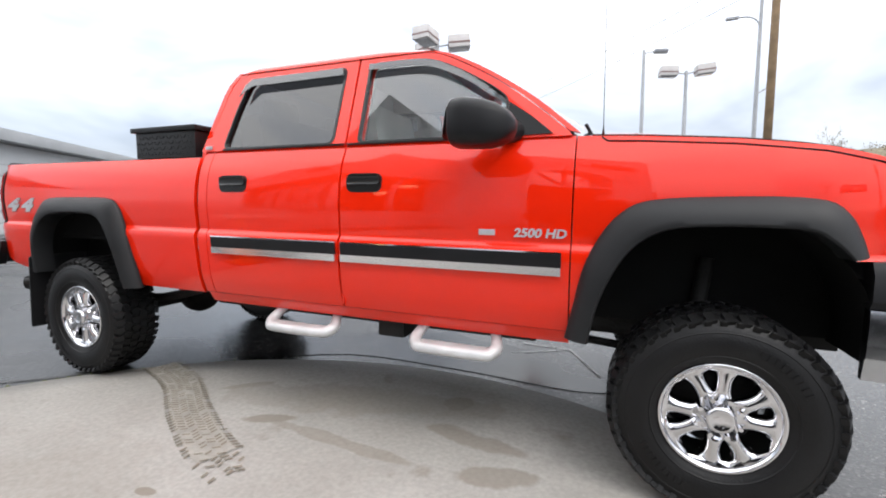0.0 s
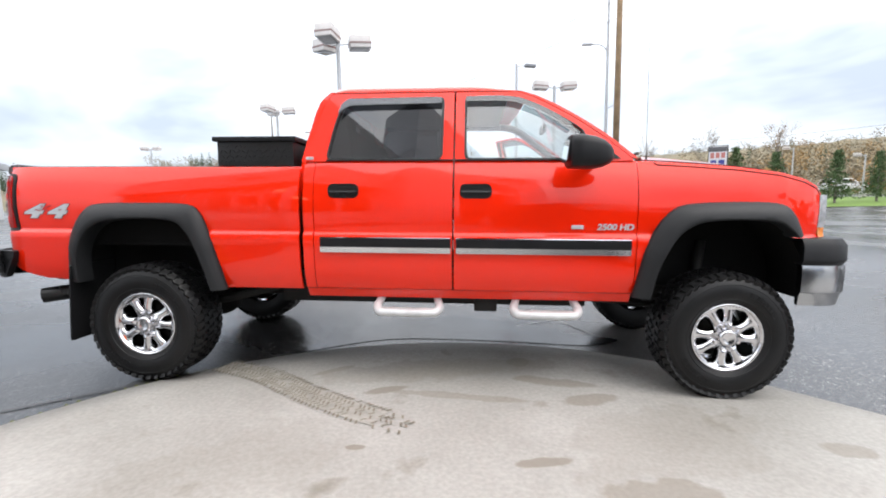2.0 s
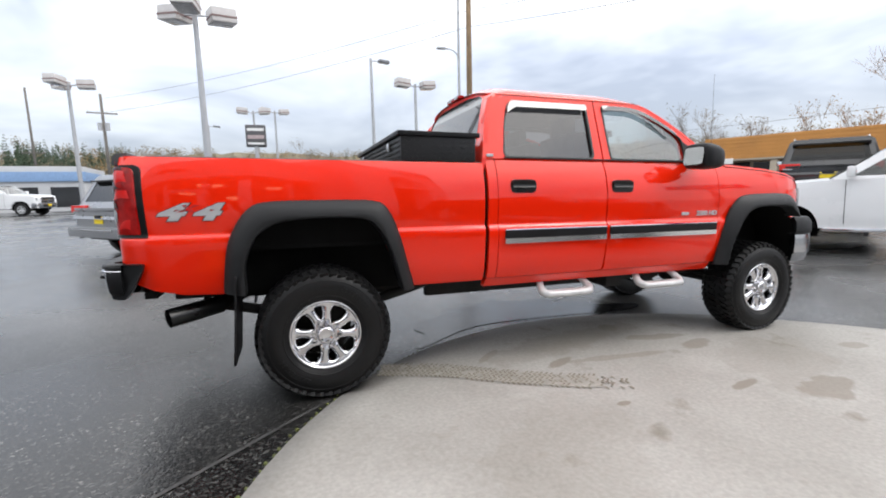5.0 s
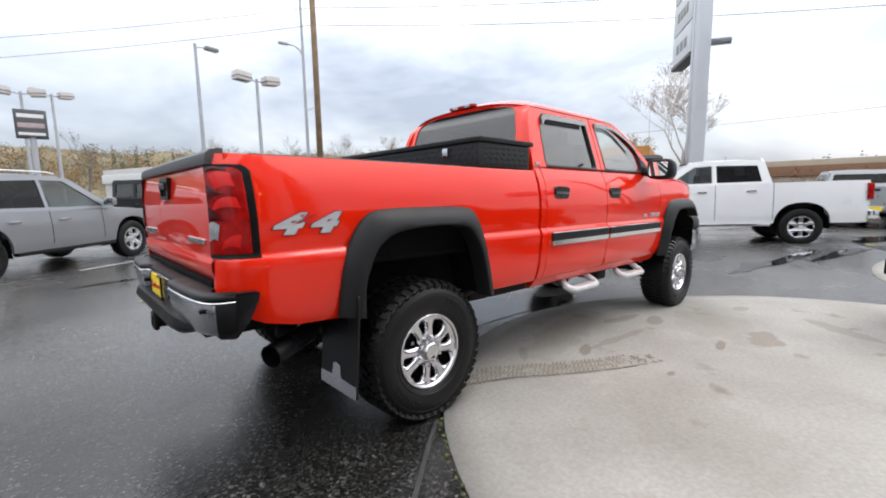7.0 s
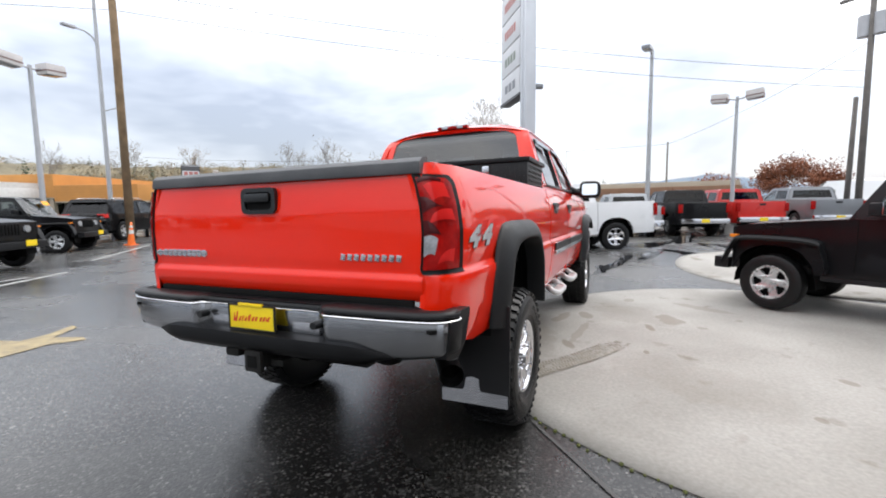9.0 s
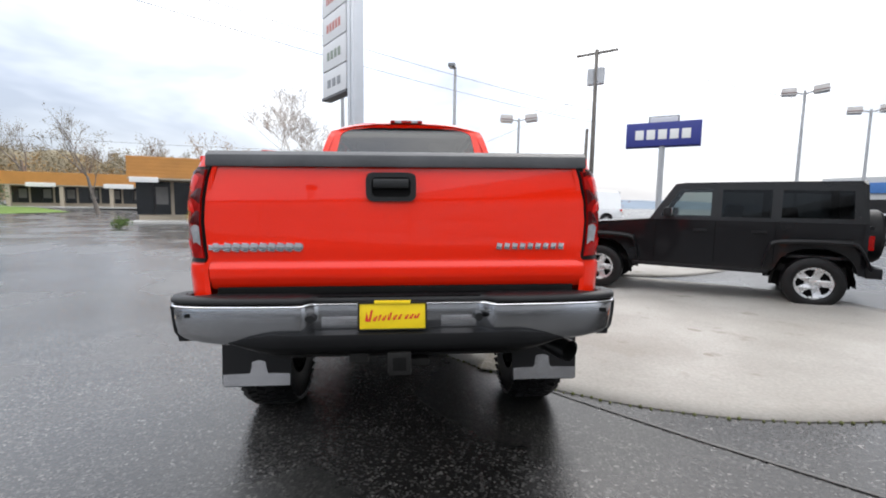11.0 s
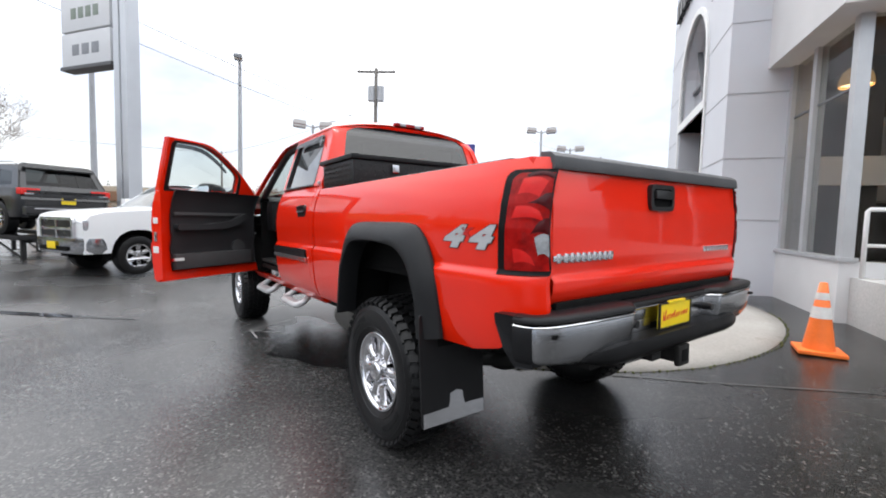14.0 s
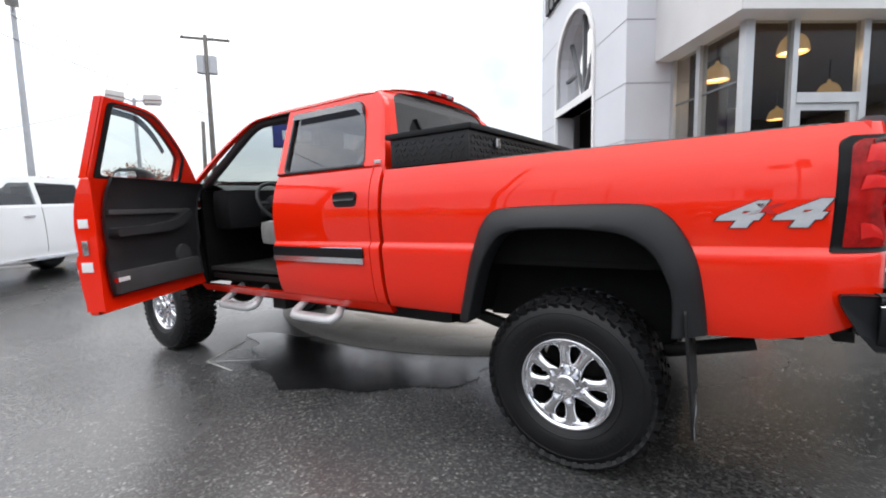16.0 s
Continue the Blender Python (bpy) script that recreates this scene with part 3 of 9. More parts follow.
def building():
    s = lambda ob, lab, cat="wall": tagged(ob, lab, cat, kind="structure")
    # portal: wall plane at v = -0.83, with an entry and an arched window above it
    top, g = 8.2, -0.1
    arch = [(3.42, 3.72), (3.42, 4.55)] + [(4.67 - 1.25 * math.cos(math.pi * k / 16), 4.55 + 1.18 * math.sin(math.pi * k / 16)) for k in range(1, 16)] + [(5.92, 4.55), (5.92, 3.72)]
    outline = [(1.86, g), (3.40, g), (3.40, 3.52), (5.92, 3.52), (5.92, g), (7.5, g), (7.5, top), (1.86, top)]
    portal = sheet(outline, [arch], lambda a, b, d: bp(a, -0.83 + d, b), 0.45)
    wall = s(part("wall_portal", portal, PANEL, smooth=False), "tall grey panelled portal wall with an arched window over its entry")
    part("wall_panel", bbox(1.86, 2.3, -0.38, 0.35, g, top), PANEL, wall)
    part("wall_panel", bbox(7.06, 7.5, -0.38, 5.2, g, top), PANEL, wall)
    # panel joints on the end face and on the portal face
    joint = mat("panel_joint", (0.40, 0.41, 0.435), 0.7, 0, 0.1, 5, 60)
    for z in (1.36, 2.34, 3.36, 4.46, 5.5, 6.5):
        part("panel_joint", bbox(1.852, 1.864, -0.84, 0.36, z, z + 0.016), joint, wall)
        part("panel_joint", bbox(1.856, 3.40, -0.836, -0.822, z, z + 0.016), joint, wall)
        part("panel_joint", bbox(5.92, 7.5, -0.836, -0.822, z, z + 0.016), joint, wall)
    for uu in (3.30, 6.0):
        part("trim", bbox(uu, uu + 0.1, -0.86, -0.40, g, 3.62), WHITE_PAINT, wall)
    part("trim", bbox(3.30, 6.10, -0.87, -0.36, 3.52, 3.70), WHITE_PAINT, wall)
    inner, outer = [], []
    for k in range(17):
        t = math.pi * k / 16
        inner.append((4.67 - 1.25 * math.cos(t), 4.55 + 1.18 * math.sin(t)))
        outer.append((4.67 - 1.37 * math.cos(t), 4.55 + 1.30 * math.sin(t)))
    ring = [(3.30, 3.70)] + outer + [(6.04, 3.70), (5.92, 3.70)] + inner[::-1] + [(3.42, 3.70)]
    part("arch_trim", sheet(ring, [], lambda a, b, d: bp(a, -0.875 + d, b), 0.12), WHITE_PAINT, wall, "white arch moulding")
    win = s(part("window_1", sheet(arch, [], lambda a, b, d: bp(a, -0.55 + d, b), 0.02), GLASS_ARCH), "arched portal window with radial glazing bars", "window")
    dark = mat("dark_glazing_bar", (0.15, 0.155, 0.165), 0.5, 0.2, 0.1, 8, 60)
    for a0, b0, a1, b1 in ((4.67, 3.72, 4.67, 5.70), (4.67, 3.78, 3.75, 5.30), (4.67, 3.78, 5.59, 5.30), (3.42, 4.45, 4.2, 4.45), (5.14, 4.45, 5.92, 4.45)):
        d = Vector((a1 - a0, b1 - b0))
        nrm = Vector((-d.y, d.x)).normalized() * 0.035
        q = [(a0 - nrm.x, b0 - nrm.y), (a1 - nrm.x, b1 - nrm.y), (a1 + nrm.x, b1 + nrm.y), (a0 + nrm.x, b0 + nrm.y)]
        part("glazing_bar", sheet(q, [], lambda a, b, dd: bp(a, -0.60 + dd, b), 0.07), dark, win)
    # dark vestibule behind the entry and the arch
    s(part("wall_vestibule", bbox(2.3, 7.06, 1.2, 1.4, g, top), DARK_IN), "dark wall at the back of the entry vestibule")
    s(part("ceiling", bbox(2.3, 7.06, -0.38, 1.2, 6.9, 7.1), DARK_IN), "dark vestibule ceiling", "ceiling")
    s(part("door_2", bbox(3.5, 5.85, 0.35, 0.42, 0.1, 3.4), GLASS_SHOP), "glazed entry doors deep in the portal", "door")
    # sign shapes high on the portal, plain dark blocks
    sign = thing("wall_sign", Matrix.Identity(4), "dark plain sign shapes fixed high on the portal", "sign")
    for k in range(4):
        part("sign_block", bbox(5.2 + 0.42 * k, 5.52 + 0.42 * k, -0.93, -0.83, 6.5, 6.95), BLACK_TRIM, sign)
    # showroom: fascia over the glass walls
    f = s(part("fascia", bbox(-0.32, 0.16, -0.30, 9.0, 3.72, 6.4), PANEL_LIGHT), "smooth pale fascia over the showroom glass", "wall")
    part("fascia_side", bbox(0.16, 1.86, -0.30, 0.16, 3.72, 6.4), PANEL_LIGHT, f)
    for vv in (0.95, 1.5):
        part("sign_block", bbox(-0.42, -0.32, vv, vv + 0.38, 4.62, 4.9), BLACK_TRIM, f)
    part("roof_slab", bbox(-0.30, 7.0, -0.28, 9.2, 6.4, 6.55), PANEL_LIGHT, f)
    s(part("wall_sill", bbox(-0.02, 1.86, -0.02, 0.16, -0.1, 0.90), PANEL_LIGHT), "pale low wall under the showroom glass")
    s(part("wall_sill", bbox(-0.02, 0.14, 0.16, 0.72, -0.1, 0.88), PANEL_LIGHT), "pale low wall beside the showroom door")
    s(part("wall_sill", bbox(-0.02, 0.14, 1.82, 9.0, -0.1, 0.88), PANEL_LIGHT), "pale low wall along the showroom front")
    # window posts and panes of the side
    w2 = thing("window_2", Matrix.Identity(4), "tall showroom windows in aluminium frames", "window", kind="structure")
    for u0, u1 in ((0.0, 0.13), (1.02, 1.12), (1.76, 1.86)):
        part("window_frame", bbox(u0, u1, 0.0, 0.13, 0.90, 3.72), FRAME_ALU, w2)
    part("window_sill", bbox(-0.05, 1.86, -0.05, 0.15, 0.88, 0.93), FRAME_ALU, w2)
    for u0, u1 in ((0.13, 1.02), (1.12, 1.76)):
        part("pane", bbox(u0, u1, 0.055, 0.065, 0.93, 3.72), GLASS_SHOP, w2).visible_shadow = False
        part("glazing_bar", bbox(u0, u1, 0.045, 0.075, 2.92, 2.95), dark, w2)
    w3 = thing("window_3", Matrix.Identity(4), "showroom front windows in aluminium frames beside the door", "window", kind="structure")
    for v0, v1 in ((0.70, 0.78), (1.72, 1.82), (2.9, 3.0), (4.2, 4.3), (5.6, 5.7)):
        part("window_frame", bbox(0.0, 0.12, v0, v1, 0.70 if v1 < 2 else 0.88, 3.72), FRAME_ALU, w3)
    for v0, v1, z0 in ((0.13, 0.70, 0.90), (0.78, 1.72, 2.72), (1.88, 2.9, 0.90), (3.0, 4.2, 0.9), (4.3, 5.6, 0.9)):
        part("pane", bbox(0.055, 0.065, v0, v1, z0, 3.72), GLASS_SHOP, w3).visible_shadow = False
    part("transom", bbox(-0.01, 0.13, 0.78, 1.72, 2.58, 2.72), FRAME_ALU, w3)
    d1 = thing("door_1", Matrix.Identity(4), "glazed aluminium showroom door, closed", "door", kind="structure")
    for v0, v1, z0, z1 in ((0.78, 0.88, 0.72, 2.58), (1.62, 1.72, 0.72, 2.58), (0.88, 1.62, 0.72, 0.92), (0.88, 1.62, 2.48, 2.58)):
        part("door_frame", bbox(0.03, 0.10, v0, v1, z0, z1), FRAME_ALU, d1)
    part("pane", bbox(0.06, 0.07, 0.88, 1.62, 0.92, 2.48), GLASS_SHOP, d1).visible_shadow = False
    part("door_handle", bbox(-0.03, 0.03, 1.52, 1.56, 1.6, 1.95), CHROME, d1)
    part("paper_notice", bbox(0.04, 0.055, 1.66, 1.72, 1.5, 1.62), WHITE_LABEL, d1)
    # showroom inside
    s(part("floor", bbox(0.16, 9, 0.16, 9, 0.55, 0.68), INT_WALL), "pale showroom floor", "floor")
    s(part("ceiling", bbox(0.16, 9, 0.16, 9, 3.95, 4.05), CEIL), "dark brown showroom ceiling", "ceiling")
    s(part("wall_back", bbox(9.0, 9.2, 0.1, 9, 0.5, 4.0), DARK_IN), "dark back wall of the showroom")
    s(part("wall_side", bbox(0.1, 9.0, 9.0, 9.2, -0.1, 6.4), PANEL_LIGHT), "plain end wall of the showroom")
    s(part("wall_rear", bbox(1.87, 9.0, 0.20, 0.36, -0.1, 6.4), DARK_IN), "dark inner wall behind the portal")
    counter = thing("reception_counter", Matrix.Identity(4), "dark wooden reception counter in the showroom", "counter")
    part("counter_body", bbox(4.0, 4.7, 2.0, 5.0, 0.68, 1.75, 0.02), DARK_IN, counter)
    part("counter_top", bbox(3.9, 4.8, 1.9, 5.1, 1.75, 1.80, 0.01), INT_WALL, counter)
    header = thing("hanging_board", Matrix.Identity(4), "long cream board hung across the showroom", "board")
    part("board", bbox(2.2, 2.26, 0.6, 1.75, 1.95, 2.40), WHITE_LABEL, header)
    for i, (u, v, z) in enumerate(((0.48, 1.10, 3.43), (1.7, 0.75, 3.36), (2.5, 3.6, 3.24), (4.4, 2.2, 3.26), (5.0, 4.6, 3.26))):
        lamp = thing("pendant_lamp", Matrix.Translation(bp(u, v, z)), "warm glowing dome pendant lamp in the showroom", "lamp", "showroom pendants")
        bm = bmesh.new()
        spin(bm, [(-0.02, 0.200), (0.0, 0.212), (0.02, 0.208), (0.10, 0.196), (0.17, 0.168), (0.22, 0.128), (0.25, 0.085), (0.265, 0.04), (0.32, 0.03)], "z", seg=28)
        part("shade", bm, BRONZE, lamp)
        bm = bmesh.new()
        spin(bm, [(0.02, 0.0), (0.02, 0.195)], "z", seg=28)
        part("diffuser", bm, LAMP_GLOW, lamp)
        part("rod", cylm((0, 0, 0.31), (0, 0, 3.95 - z), 0.012, seg=8), BLACK_TRIM, lamp)
        bulb = new("bulb_light", bpy.data.lights.new("bulb_light", "POINT"))
        bulb.data.energy, bulb.data.color, bulb.data.shadow_soft_size = 7.0, (1.0, 0.72, 0.42), 0.2
        bulb.parent = lamp
        bulb.matrix_basis = Matrix.Translation((0, 0, -0.12))
    # landing, steps and rails before the door
    st = thing("entrance_steps", Matrix.Identity(4), "pale concrete landing and steps at the showroom door", "steps", kind="structure")
    part("landing", bbox(-1.45, -0.02, 0.10, 1.95, -0.1, 0.70, 0.012), STEP_CONC, st)
    for k in range(3):
        part("step", bbox(-1.45, -0.02, 1.95 + 0.30 * k, 2.25 + 0.30 * k, -0.1, 0.55 - 0.15 * k, 0.012), STEP_CONC, st)
    rail = thing("handrail", Matrix.Identity(4), "white tubular steel handrail on the landing", "handrail")
    for uu, flat in ((-0.16, 0.80),):
        part("rail_tube", tube(bmesh.new(), [bp(uu, 0.14, 0.70), bp(uu, 0.14, 1.46), bp(uu, 0.16, 1.49), bp(uu, flat, 1.49), bp(uu, flat + 0.06, 1.47), bp(uu, 2.85, 0.72)], 0.024), WHITE_PAINT, rail)
        part("rail_tube", tube(bmesh.new(), [bp(uu, 0.14, 1.08), bp(uu, flat, 1.08), bp(uu, flat + 0.06, 1.06), bp(uu, 2.85, 0.36)], 0.020), WHITE_PAINT, rail)
        for vv in (flat, 1.95, 2.85):
            z1 = 1.49 if vv == flat else 1.49 - (vv - flat) * 0.385
            part("rail_post", tube(bmesh.new(), [bp(uu, vv, 0.05 if vv > 2 else 0.70), bp(uu, vv, z1)], 0.022), WHITE_PAINT, rail)


building()

# ---- the red pickup truck, built in its own frame: x ahead, y to its left, z up from the tyres ----
TRUCK_M = Matrix(((0.99983, -0.00013, 0.01861, 0), (-0.00013, 0.99991, 0.01367, 0), (-0.01861, -0.01367, 0.99973, 0), (0, 0, 0, 1)))
WHEEL_R, BASE = 0.410, 3.886
BRIGHT_STRIP = mat("bright_strip", (0.70, 0.705, 0.71), 0.16, 0.9, 0.06, 6, 90)
FLARE_SIDE = [(0.60, 0.905), (0.72, 0.915), (0.96, 0.929), (1.10, 0.927), (1.22, 0.924), (1.32, 0.915)]
CAP = mat("weathered_cap_plastic", (0.082, 0.084, 0.089), 0.5, 0, 0.25, 6, 200, bump=0.1, spec=0.3)
SIDE = [(0.60, 0.83), (0.64, 0.858), (0.68, 0.880), (0.72, 0.897), (0.78, 0.912), (0.86, 0.923), (0.96, 0.931), (1.00, 0.935), (1.02, 0.935), (1.036, 0.932), (1.046, 0.927), (1.056, 0.918), (1.068, 0.913), (1.10, 0.917), (1.22, 0.924), (1.32, 0.915), (1.40, 0.898), (1.46, 0.878), (1.505, 0.858), (1.54, 0.835)]
CORNER = [(-1.066, 0.118), (-1.056, 0.092), (-1.036, 0.062), (-1.00, 0.035), (-0.96, 0.018), (-0.90, 0.004), (-0.84, 0.0), (4.0, 0.0), (4.18, 0.014), (4.30, 0.045), (4.40, 0.085), (4.47, 0.13)]
REAR_ARCH = [(-0.475, 0.70), (-0.468, 0.86), (-0.43, 1.02), (-0.34, 1.135), (-0.18, 1.19), (0.05, 1.20), (0.30, 1.19), (0.41, 1.10), (0.475, 0.94), (0.52, 0.78), (0.545, 0.675)]
FRONT_ARCH = [(3.345, 0.685), (3.37, 0.80), (3.41, 0.96), (3.49, 1.11), (3.62, 1.195), (3.90, 1.215), (4.09, 1.205), (4.19, 1.16), (4.235, 1.09), (4.245, 1.05)]
FENDER_TOP = [(3.27, 1.525), (3.55, 1.512), (3.888, 1.486), (4.15, 1.452), (4.32, 1.412), (4.42, 1.372), (4.475, 1.30)]


DOOR_ARC = [(2.36, 2.003), (2.575, 1.990), (2.748, 1.915), (2.937, 1.803), (3.106, 1.680), (3.268, 1.545)]


def body_y(x, z):
    return lerp(SIDE, z) - lerp(CORNER, x)


def glass_y(z):
    return 0.856 - (z - 1.53) * 0.33


def skin(s, xs, top, bot, nz, lip=0.022, off=0.0):
    """A body-side panel between two edge lines, with its edges folded in."""
    bm = bmesh.new()
    cols = []
    for x in xs:
        t = lerp(top, x) if isinstance(top, list) else top
        b = lerp(bot, x) if isinstance(bot, list) else bot
        if nz > 12:
            # fixed rows, so that the crease runs level; clipped to the panel's edges
            zs = [min(max(z, b), t) for z in sorted([0.61 + (1.53 - 0.61) * j / nz for j in range(nz)] + [1.020, 1.036, 1.046, 1.051, 1.056, 1.068])]
            zs[0], zs[-1] = b, t
        else:
            zs = [b + (t - b) * j / nz for j in range(nz + 1)]
        cols.append([bm.verts.new((x, s * (body_y(x, z) + off), z)) for z in zs])
    for p, q in zip(cols, cols[1:]):
        for j in range(len(p) - 1):
            bm.faces.new((p[j], q[j], q[j + 1], p[j + 1]) if s < 0 else (p[j + 1], q[j + 1], q[j], p[j]))
    if nz > 12:
        bmesh.ops.remove_doubles(bm, verts=bm.verts, dist=0.0002)
    if lip:
        edges = [e for e in bm.edges if len(e.link_faces) == 1]
        r = bmesh.ops.extrude_edge_only(bm, edges=edges)
        for v in r["geom"]:
            if isinstance(v, bmesh.types.BMVert):
                v.co.y -= s * lip
    return bm


def steps(a, b, n):
    return [a + (b - a) * i / n for i in range(n + 1)]


def truck_wheel(parent, x, s, steer=0.0, inset=0.0):
    """A lifted truck's wheel: knobbly tyre and an eight-spoke chrome rim, its outer face towards s."""
    wheel = new("wheel")
    wheel.parent = parent
    wheel.matrix_basis = pose(x, -s * inset, 0.413, 0, 0, steer)
    R = WHEEL_R
    bm = bmesh.new()
    prof = [(0.70, 0.225), (0.688, 0.27), (0.684, 0.33), (0.692, 0.375), (0.720, R - 0.010), (0.83, R - 0.005), (0.925, R - 0.009), (0.948, R - 0.018), (0.966, 0.372), (0.978, 0.350), (0.986, 0.318), (0.987, 0.290), (0.981, 0.262), (0.970, 0.240), (0.958, 0.224), (0.945, 0.205)]
    spin(bm, [(s * a, r) for a, r in prof], "y", seg=64)
    bmesh.ops.recalc_face_normals(bm, faces=bm.faces)
    tyre = part("tyre", bm, RUBBER, wheel, "black knobbly mud-terrain tyre")
    bm = bmesh.new()
    rnd = random.Random(5)
    n = 44
    for k in range(n):
        for row, (yy, wid, ln) in enumerate(((0.948, 0.05, 0.036), (0.905, 0.05, 0.032), (0.855, 0.048, 0.036), (0.80, 0.048, 0.036), (0.745, 0.05, 0.032), (0.70, 0.05, 0.036))):
            t = 2 * math.pi * (k + (0.5 if row % 2 else 0) + rnd.uniform(-0.05, 0.05)) / n
            m = Matrix.Rotation(-t, 4, "Y") @ Matrix.Translation((R - (0.016 if row in (0, 5) else 0.004), s * yy, 0)) @ Matrix.Rotation(s * 0.25 * (1 if row % 2 else -1), 4, "X") @ Matrix.Rotation((0.5 if row == 0 else -0.5 if row == 5 else 0) * s, 4, "Z")
            bmesh.ops.create_cube(bm, size=1.0, matrix=m @ Matrix.Diagonal((0.018, wid, ln, 1)))
        # side biters on the shoulder
        t = 2 * math.pi * (k + 0.25) / n
        m = Matrix.Rotation(-t, 4, "Y") @ Matrix.Rotation(0.0, 4, "Y") @ Matrix.Translation((0.374, s * 0.966, 0)) @ Matrix.Rotation(s * 0.55, 4, "Z")
        bmesh.ops.create_cube(bm, size=1.0, matrix=m @ Matrix.Diagonal((0.040, 0.012, 0.024, 1)))
    tagged(part("tread", bm, RUBBER, tyre), kind="stuff")
    rim = part("rim", spin(bmesh.new(), [(s * a, r) for a, r in ((0.70, 0.205), (0.90, 0.190), (0.945, 0.198), (0.962, 0.208), (0.966, 0.216), (0.957, 0.222), (0.945, 0.216))], "y", seg=64), CHROME, wheel, "polished chrome eight-spoke rim")
    part("brake_drum", spin(bmesh.new(), [(s * 0.80, 0.02), (s * 0.80, 0.165), (s * 0.70, 0.19)], "y", seg=32), UNDER, wheel)
    # sidewall ribs and a raised band of plain blocks where the maker's lettering stands
    for rr, yy in ((0.252, 0.9775), (0.345, 0.9795)):
        part("sidewall_rib", spin(bmesh.new(), [(s * (yy - 0.004), rr - 0.004), (s * (yy + 0.002), rr - 0.002), (s * (yy + 0.002), rr + 0.002), (s * (yy - 0.004), rr + 0.004)], "y", seg=64), RUBBER, tyre)
    bm = bmesh.new()
    for k in range(9):
        for t0 in (0.5, 0.5 + math.pi):
            t = t0 + 0.085 * k
            m = Matrix.Rotation(-t, 4, "Y") @ Matrix.Translation((0.300, s * 0.987, 0))
            bmesh.ops.create_cube(bm, size=1.0, matrix=m @ Matrix.Diagonal((0.026, 0.006, 0.016, 1)))
    tagged(part("sidewall_band", bm, RUBBER, tyre), kind="stuff")
    # eight crowned spokes between wide and narrow openings in turn
    def gap(k, r):
        ra, rb, w = ((0.078, 0.190, 0.40) if k % 2 else (0.098, 0.184, 0.20))
        u = (r - ra) / (rb - ra)
        return 0.0 if u <= 0 or u >= 1 else w * (u ** 0.55) * ((1 - u) ** 0.28) * 1.22

    dish_y = [(0.0, 0.932), (0.07, 0.936), (0.10, 0.950), (0.15, 0.948), (0.185, 0.946), (0.205, 0.950)]
    rows_r = [0.060, 0.075] + [0.083 + 0.105 * (0.5 - 0.5 * math.cos(math.pi * i / 18)) for i in range(19)] + [0.196, 0.206]
    for k in range(8):
        c0, c1 = 2 * math.pi * (k + 0.3) / 8, 2 * math.pi * (k + 1.3) / 8
        bm = bmesh.new()
        rows = []
        for r in rows_r:
            a0, a1 = c0 + gap(k, r), c1 - gap(k + 1, r)
            row = []
            open_w = min(1.0, (gap(k, r) + gap(k + 1, r)) / 0.25)
            for v in (-1, 0.0, 0.06, 0.18, 0.35, 0.5, 0.65, 0.82, 0.94, 1.0, 2):
                q = max(0.0, min(1.0, v))
                t = a0 + (a1 - a0) * q
                y = lerp(dish_y, r) - 0.017 * open_w * abs(2 * q - 1) ** 3 - (0.05 if v in (-1, 2) else 0.0)
                row.append(bm.verts.new((r * math.cos(t), s * y, r * math.sin(t))))
            rows.append(row)
        for p, q in zip(rows, rows[1:]):
            for j in range(len(p) - 1):
                bm.faces.new((p[j], p[j + 1], q[j + 1], q[j]))
        bmesh.ops.recalc_face_normals(bm, faces=bm.faces)
        part("spoke", bm, CHROME, wheel, auto=50)
    bm = spin(bmesh.new(), [(s * 0.900, 0.062), (s * 0.940, 0.060), (s * 0.950, 0.056), (s * 0.968, 0.054), (s * 0.978, 0.050), (s * 0.983, 0.040), (s * 0.980, 0.036), (s * 0.982, 0.0)], "y", seg=40)
    part("hub_cap", bm, CHROME, wheel, "chrome centre cap")
    for k in range(8):
        t = 2 * math.pi * (k + 0.5) / 8
        p = Vector((0.075 * math.cos(t), s * 0.930, 0.075 * math.sin(t)))
        part("lug_nut", cylm(p, p + Vector((0, s * 0.034, 0)), 0.0115, 0.009, 8), CHROME, wheel)
    return wheel


def flare(parent, s, outer, inner):
    """A bolted-on fender flare: a bulged band between two lines round the arch."""
    bm = bmesh.new()
    n = 56
    outer, inner = smooth_path(outer, 5), smooth_path(inner, 5)

    def along(pts, t):
        seg = [(Vector(b) - Vector(a)).length for a, b in zip(pts, pts[1:])]
        d = t * sum(seg)
        for (a, b), L in zip(zip(pts, pts[1:]), seg):
            if d <= L + 1e-9:
                return Vector(a).lerp(Vector(b), d / L)
            d -= L
        return Vector(pts[-1])

    rows = []
    for i in range(n + 1):
        o, q = along(outer, i / n), along(inner, i / n)
        ring = []
        for f, off in ((0.0, -0.004), (0.0, 0.010), (0.05, 0.020), (0.18, 0.036), (0.40, 0.056), (0.72, 0.072), (0.90, 0.075), (0.97, 0.071), (1.0, 0.060), (1.0, 0.0), (1.0, -0.05)):
            p = o.lerp(q, f)
            ring.append(bm.verts.new((p.x, s * (lerp(FLARE_SIDE, p.y) - lerp(CORNER, max(-0.8, min(p.x, 4.05))) + off), p.y)))
        rows.append(ring)
    for p, q in zip(rows, rows[1:]):
        for j in range(len(p) - 1):
            bm.faces.new((p[j], p[j + 1], q[j + 1], q[j]))
    bm.faces.new(rows[0])
    bm.faces.new(rows[-1])
    bmesh.ops.recalc_face_normals(bm, faces=bm.faces)
    part("fender_flare", bm, FLARE, parent, "charcoal plastic fender flare")


